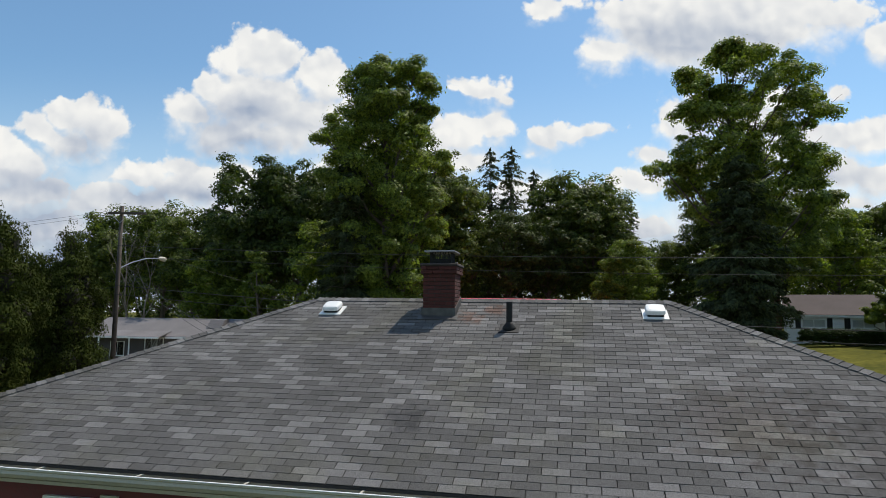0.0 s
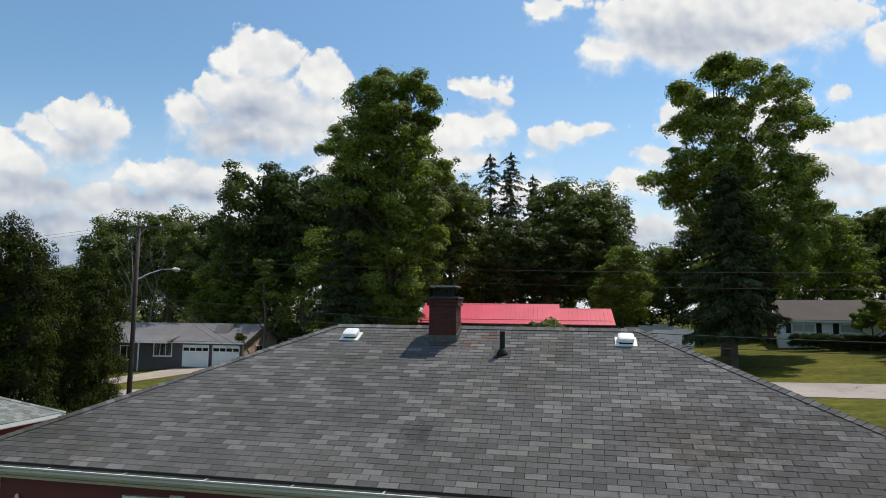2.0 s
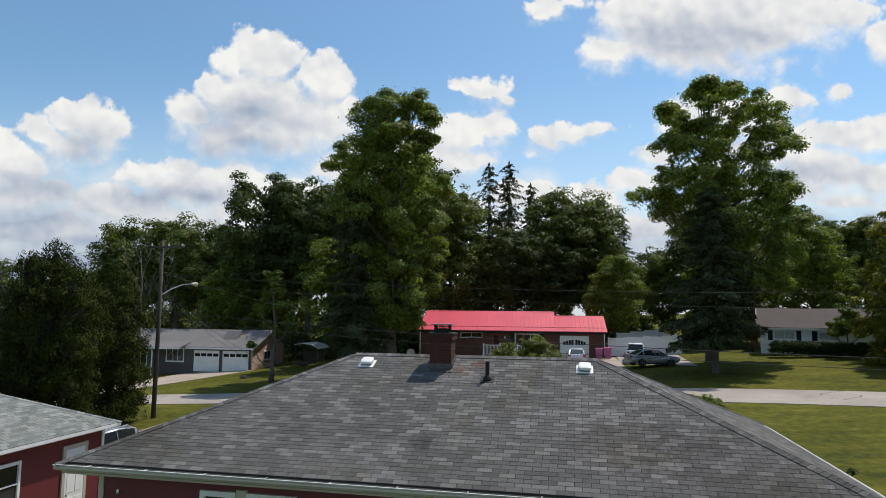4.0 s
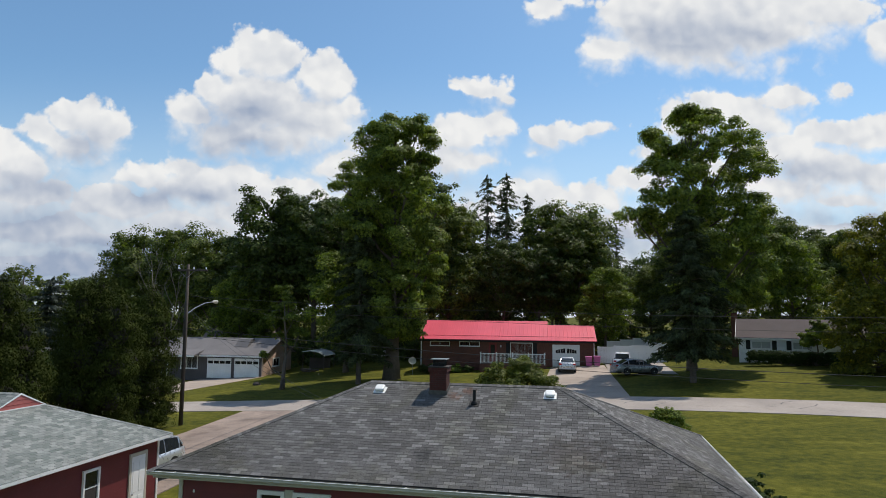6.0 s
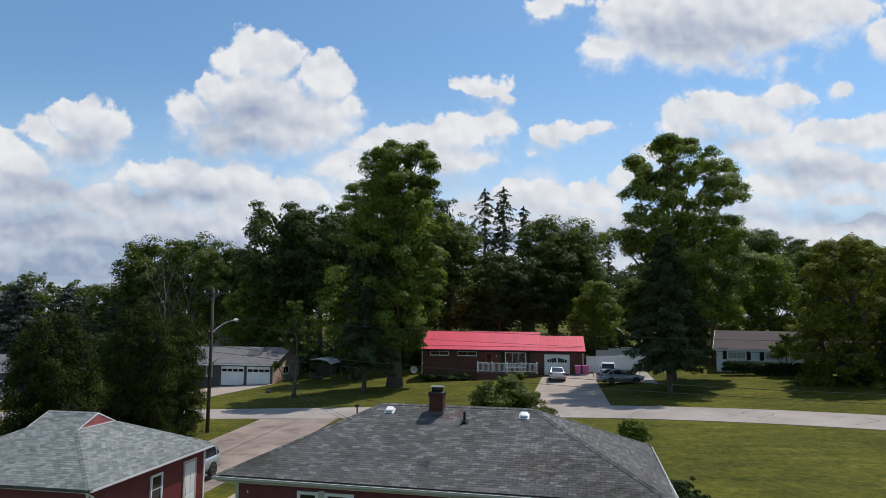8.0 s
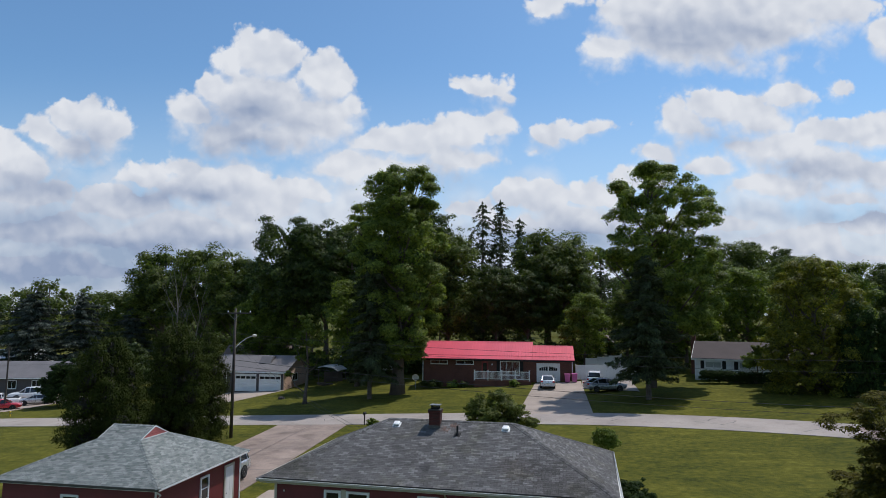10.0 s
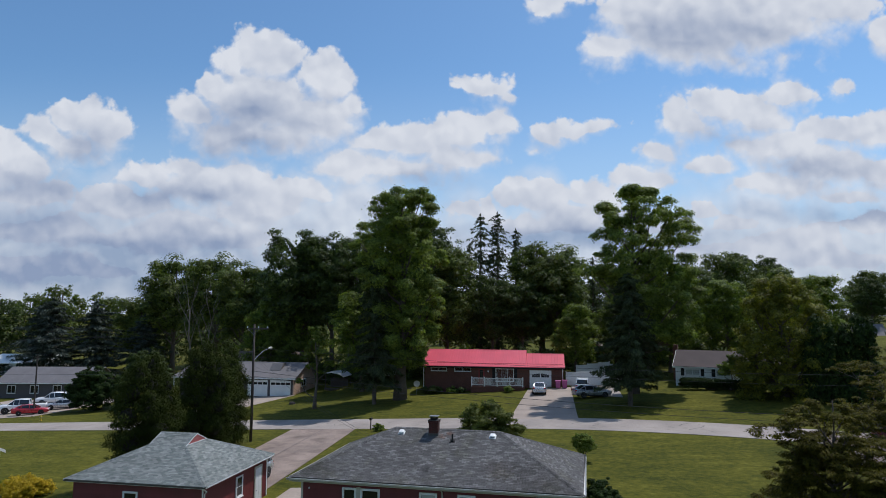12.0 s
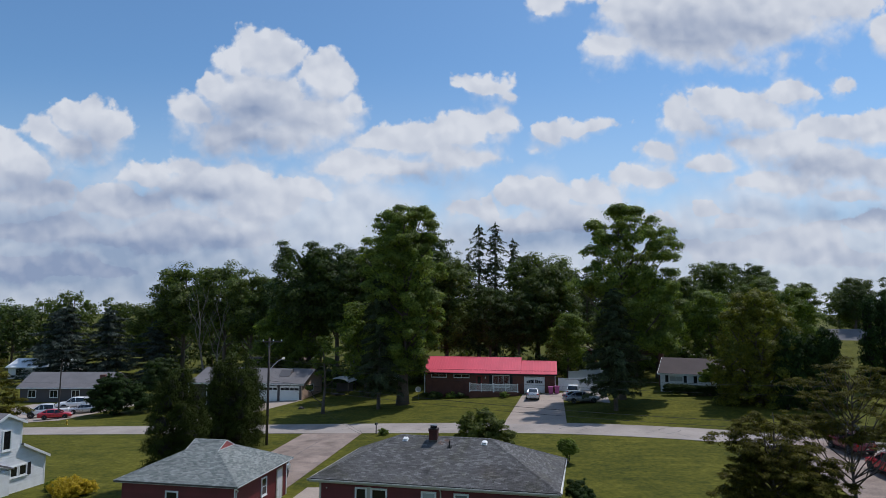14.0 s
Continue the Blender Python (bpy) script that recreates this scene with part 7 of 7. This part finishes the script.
# ---- fence, bins, shed and the small things round the brick house ----
def fence(p0, p1, h, label, n, lattice=False):
    (x0, y0), (x1, y1) = p0, p1
    a = math.degrees(math.atan2(y1 - y0, x1 - x0))
    f = thing("fence", pose(x0, y0, land(x0, y0), 0, 0, a), label, "fence")
    L = math.hypot(x1 - x0, y1 - y0)
    w = L / n
    for i in range(n):
        t = (i + 0.5) / n
        dz = land(x0 + (x1 - x0) * t, y0 + (y1 - y0) * t) - land(x0, y0)
        k = max(3, round(w / 0.19))
        board = Geo().box((0, -0.02, 0.08), (0.965 * (w - 0.12) / k, 0.02, h)).mesh("board")
        board.materials.append(M_WHITE)
        for j in range(k):
            ob = new("board", board)
            ob.parent, ob.matrix_basis = f, pose(i * w + 0.06 + j * (w - 0.12) / k, 0, dz)
        part("bottom_rail", Geo().box((i * w, -0.04, dz + 0.05), ((i + 1) * w, 0.04, dz + 0.16)), M_WHITE, f)
        part("top_rail", Geo().box((i * w, -0.04, dz + h - 0.08), ((i + 1) * w, 0.04, dz + h + 0.02)), M_WHITE, f)
    for i in range(n + 1):
        t = i / n
        dz = land(x0 + (x1 - x0) * t, y0 + (y1 - y0) * t) - land(x0, y0)
        part("post", Geo().box((i * w - 0.06, -0.06, dz - 0.1), (i * w + 0.06, 0.06, dz + h + 0.08)).box((i * w - 0.08, -0.08, dz + h + 0.08), (i * w + 0.08, 0.08, dz + h + 0.13)), M_WHITE, f)
    return f


fence((2.3, 54.6), (9.6, 54.4), 1.9, "tall white vinyl privacy fence beside the brick house", 4)
fence((3.6, 62.5), (8.6, 66.0), 1.8, "white vinyl fence farther up the yard", 3)
fence((8.6, 66.0), (10.2, 58.0), 1.5, "white picket side fence of the yard", 4)


def bin_(x, y, rz):
    b = thing("wheeled_bin", on(x, y, rz, 0.05), "magenta plastic wheeled bin beside the garage door", "bin", "wheeled bins")
    part("body", loft([[(-.27, -.27, .06), (.27, -.27, .06), (.27, .27, .06), (-.27, .27, .06)], [(-.34, -.34, 1.02), (.34, -.34, 1.02), (.34, .34, 1.02), (-.34, .34, 1.02)]]), M_PINK, b)
    part("lid", Geo().box((-.38, -.40, 1.02), (.38, .36, 1.10), None, 0.03), M_PINK, b)
    part("handle", Geo().tube([(-.25, .36, 1.0), (-.25, .46, 1.02), (.25, .46, 1.02), (.25, .36, 1.0)], 0.02, 6), M_BLACK, b)
    for s in (-1, 1):
        part("wheel", lathe([(0.12, -0.03), (0.12, 0.03)], 12), M_TYRE, b, "", pose(s * 0.3, 0.3, 0.12, 0, 90, 0))


bin_(1.25, 52.4, 3)
bin_(2.15, 52.5, 5)

shed = thing("shed", on(6.2, 84.0, -8), "small barn-red garden shed among the trees", "shed")
part("wall", Geo().prism([(-2, 0), (2, 0), (2, 2.2), (0, 3.4), (-2, 2.2)], -1.5, 1.5, 1), M_SHED, shed)
part("roof", Geo().prism([(-2.2, 2.15), (-1.3, 3.1), (0, 3.6), (1.3, 3.1), (2.2, 2.15), (2.2, 2.05), (1.3, 3.0), (0, 3.5), (-1.3, 3.0), (-2.2, 2.05)], -1.7, 1.7, 1), M_BROWN_ROOF, shed)
part("door", Geo().box((-0.7, -1.54, 0.05), (0.7, -1.502, 1.9)), M_WHITE, shed)

dish = thing("satellite_dish", on(-18.5, 51.2), "pale grey satellite dish on a short post", "satellite dish")
part("post", Geo().tube([(0, 0, -0.2), (0, 0, 1.3)], 0.03, 8), M_STEEL, dish)
part("reflector", lathe([(0.02, 0), (0.2, 0.02), (0.36, 0.07), (0.45, 0.13), (0.44, 0.14), (0.35, 0.085), (0.2, 0.035), (0.02, 0.015)], 20), M_TRIM, dish, "", pose(0, -0.08, 1.5, 65, 0, 20), smooth=True)
part("feed_arm", Geo().tube([(0, -0.05, 1.1), (0.0, -0.55, 1.3)], 0.015, 6), M_STEEL, dish)

mb = thing("mailbox", on(-16.9, 26.4), "dark mailbox on a post at the street edge", "mailbox")
part("post", Geo().box((-0.05, -0.05, -0.2), (0.05, 0.05, 1.0)), M_POLE, mb)
part("box", Geo().prism([(-0.1, 1.0), (0.1, 1.0), (0.1, 1.15), (0.07, 1.21), (0, 1.24), (-0.07, 1.21), (-0.1, 1.15)], -0.25, 0.25, 1), M_BLACK, mb)
shrub("flower_bush", on(-16.0, 25.6), [(0, 0, 0.35, 0.45, 0.35), (0.5, 0, 0.3, 0.4, 0.3)], M_LEAF_LIGHT, "low bright green plants round the mailbox", 2400, 0.06, 0.14, 91)

hy = thing("fire_hydrant", on(-66.7, 35.9), "small yellow fire hydrant at the street edge", "hydrant")
part("barrel", lathe([(0.16, 0), (0.16, 0.05), (0.11, 0.06), (0.11, 0.5), (0.14, 0.52), (0.14, 0.56), (0.10, 0.64), (0.03, 0.70)], 14), mat("hydrant_yellow", (0.55, 0.38, 0.04), 0.5, 0.1, 12, 2, 0.1, 0.05), hy)
part("nozzle", Geo().tube([(-0.2, 0, 0.4), (0.2, 0, 0.4)], 0.05, 8), M_STEEL, hy)

# hedge before the white house
hl = [(-4.2 + i * 0.5, 0, 0.55, 0.6, 0.62) for i in range(18)] + [(-4.2 + i * 0.5, 0.05, 1.0, 0.5, 0.28) for i in range(18)]
shrub("hedge", on(21.2, 47.6, -14), hl, M_HEDGE, "dark clipped hedge before the white house", 24000, 0.07, 0.16, 92, category="hedge", dens=6)
for x, y, s, w in ((-16.0, 51.6, 93, 0.8), (-13.6, 51.7, 94, 0.6), (-12.2, 51.5, 95, 0.5), (-5.6, 50.6, 96, 0.6), (-17.2, 51.9, 97, 0.7)):
    shrub("shrub", on(x, y), [(0, 0, w * 0.7, w, w * 0.7), (w * 0.7, 0.1, w * 0.55, w * 0.7, w * 0.55)], M_LEAF_DARK if s % 2 else M_LEAF, "low green shrub along the brick front wall", 3000, 0.08, 0.2, s, group="front shrubs")

# things beside the dark-sided house
aw = thing("carport", pose(-36.4, 60.5, land(-36, 60), 0, 0, 3), "low shed with a pale curved awning roof", "shed")
part("awning", Geo().prism([(0, 2.6), (1.2, 2.75), (2.4, 2.55), (3.2, 2.1), (3.2, 2.0), (2.4, 2.45), (1.2, 2.65), (0, 2.5)], 0, 4.5, 1), M_CURTAIN, aw)
for x, y in ((0.1, 0.1), (3.0, 0.1), (0.1, 4.3), (3.0, 4.3)):
    part("post", Geo().box((x, y, -0.6), (x + 0.1, y + 0.1, 2.3)), M_POLE, aw)
part("side", Geo().box((0, 3.0, -0.6), (3.0, 3.1, 1.6)), M_POLE, aw)
wp = random.Random(3)
for i in range(10):
    x, y = -34.2 + wp.uniform(-0.9, 0.9), 58.4 + wp.uniform(-0.4, 0.4)
    single("firewood_log", Geo().tube([(x - 0.6, y, land(x, y) + 0.15 + 0.12 * (i % 3)), (x + 0.6, y + wp.uniform(-.3, .3), land(x, y) + 0.15 + 0.12 * (i % 3))], 0.1, 8), M_POLE, "cut log in a low pile beside the house", "log", group="log pile")
rock = Geo()
rg = random.Random(6)
for z, r in ((0, .45), (0.18, .42), (0.34, .22)):
    rock.v += [(r * rg.uniform(.8, 1.2) * math.cos(a * 0.785), r * rg.uniform(.8, 1.2) * math.sin(a * 0.785), z) for a in range(8)]
for i in range(2):
    rock.f += [(i * 8 + j, i * 8 + (j + 1) % 8, i * 8 + 8 + (j + 1) % 8, i * 8 + 8 + j) for j in range(8)]
rock.f.append(tuple(range(16, 24)))
single("boulder", rock, M_MORTAR, "low grey boulder in the lawn", "rock", m=on(-34.9, 45.6))
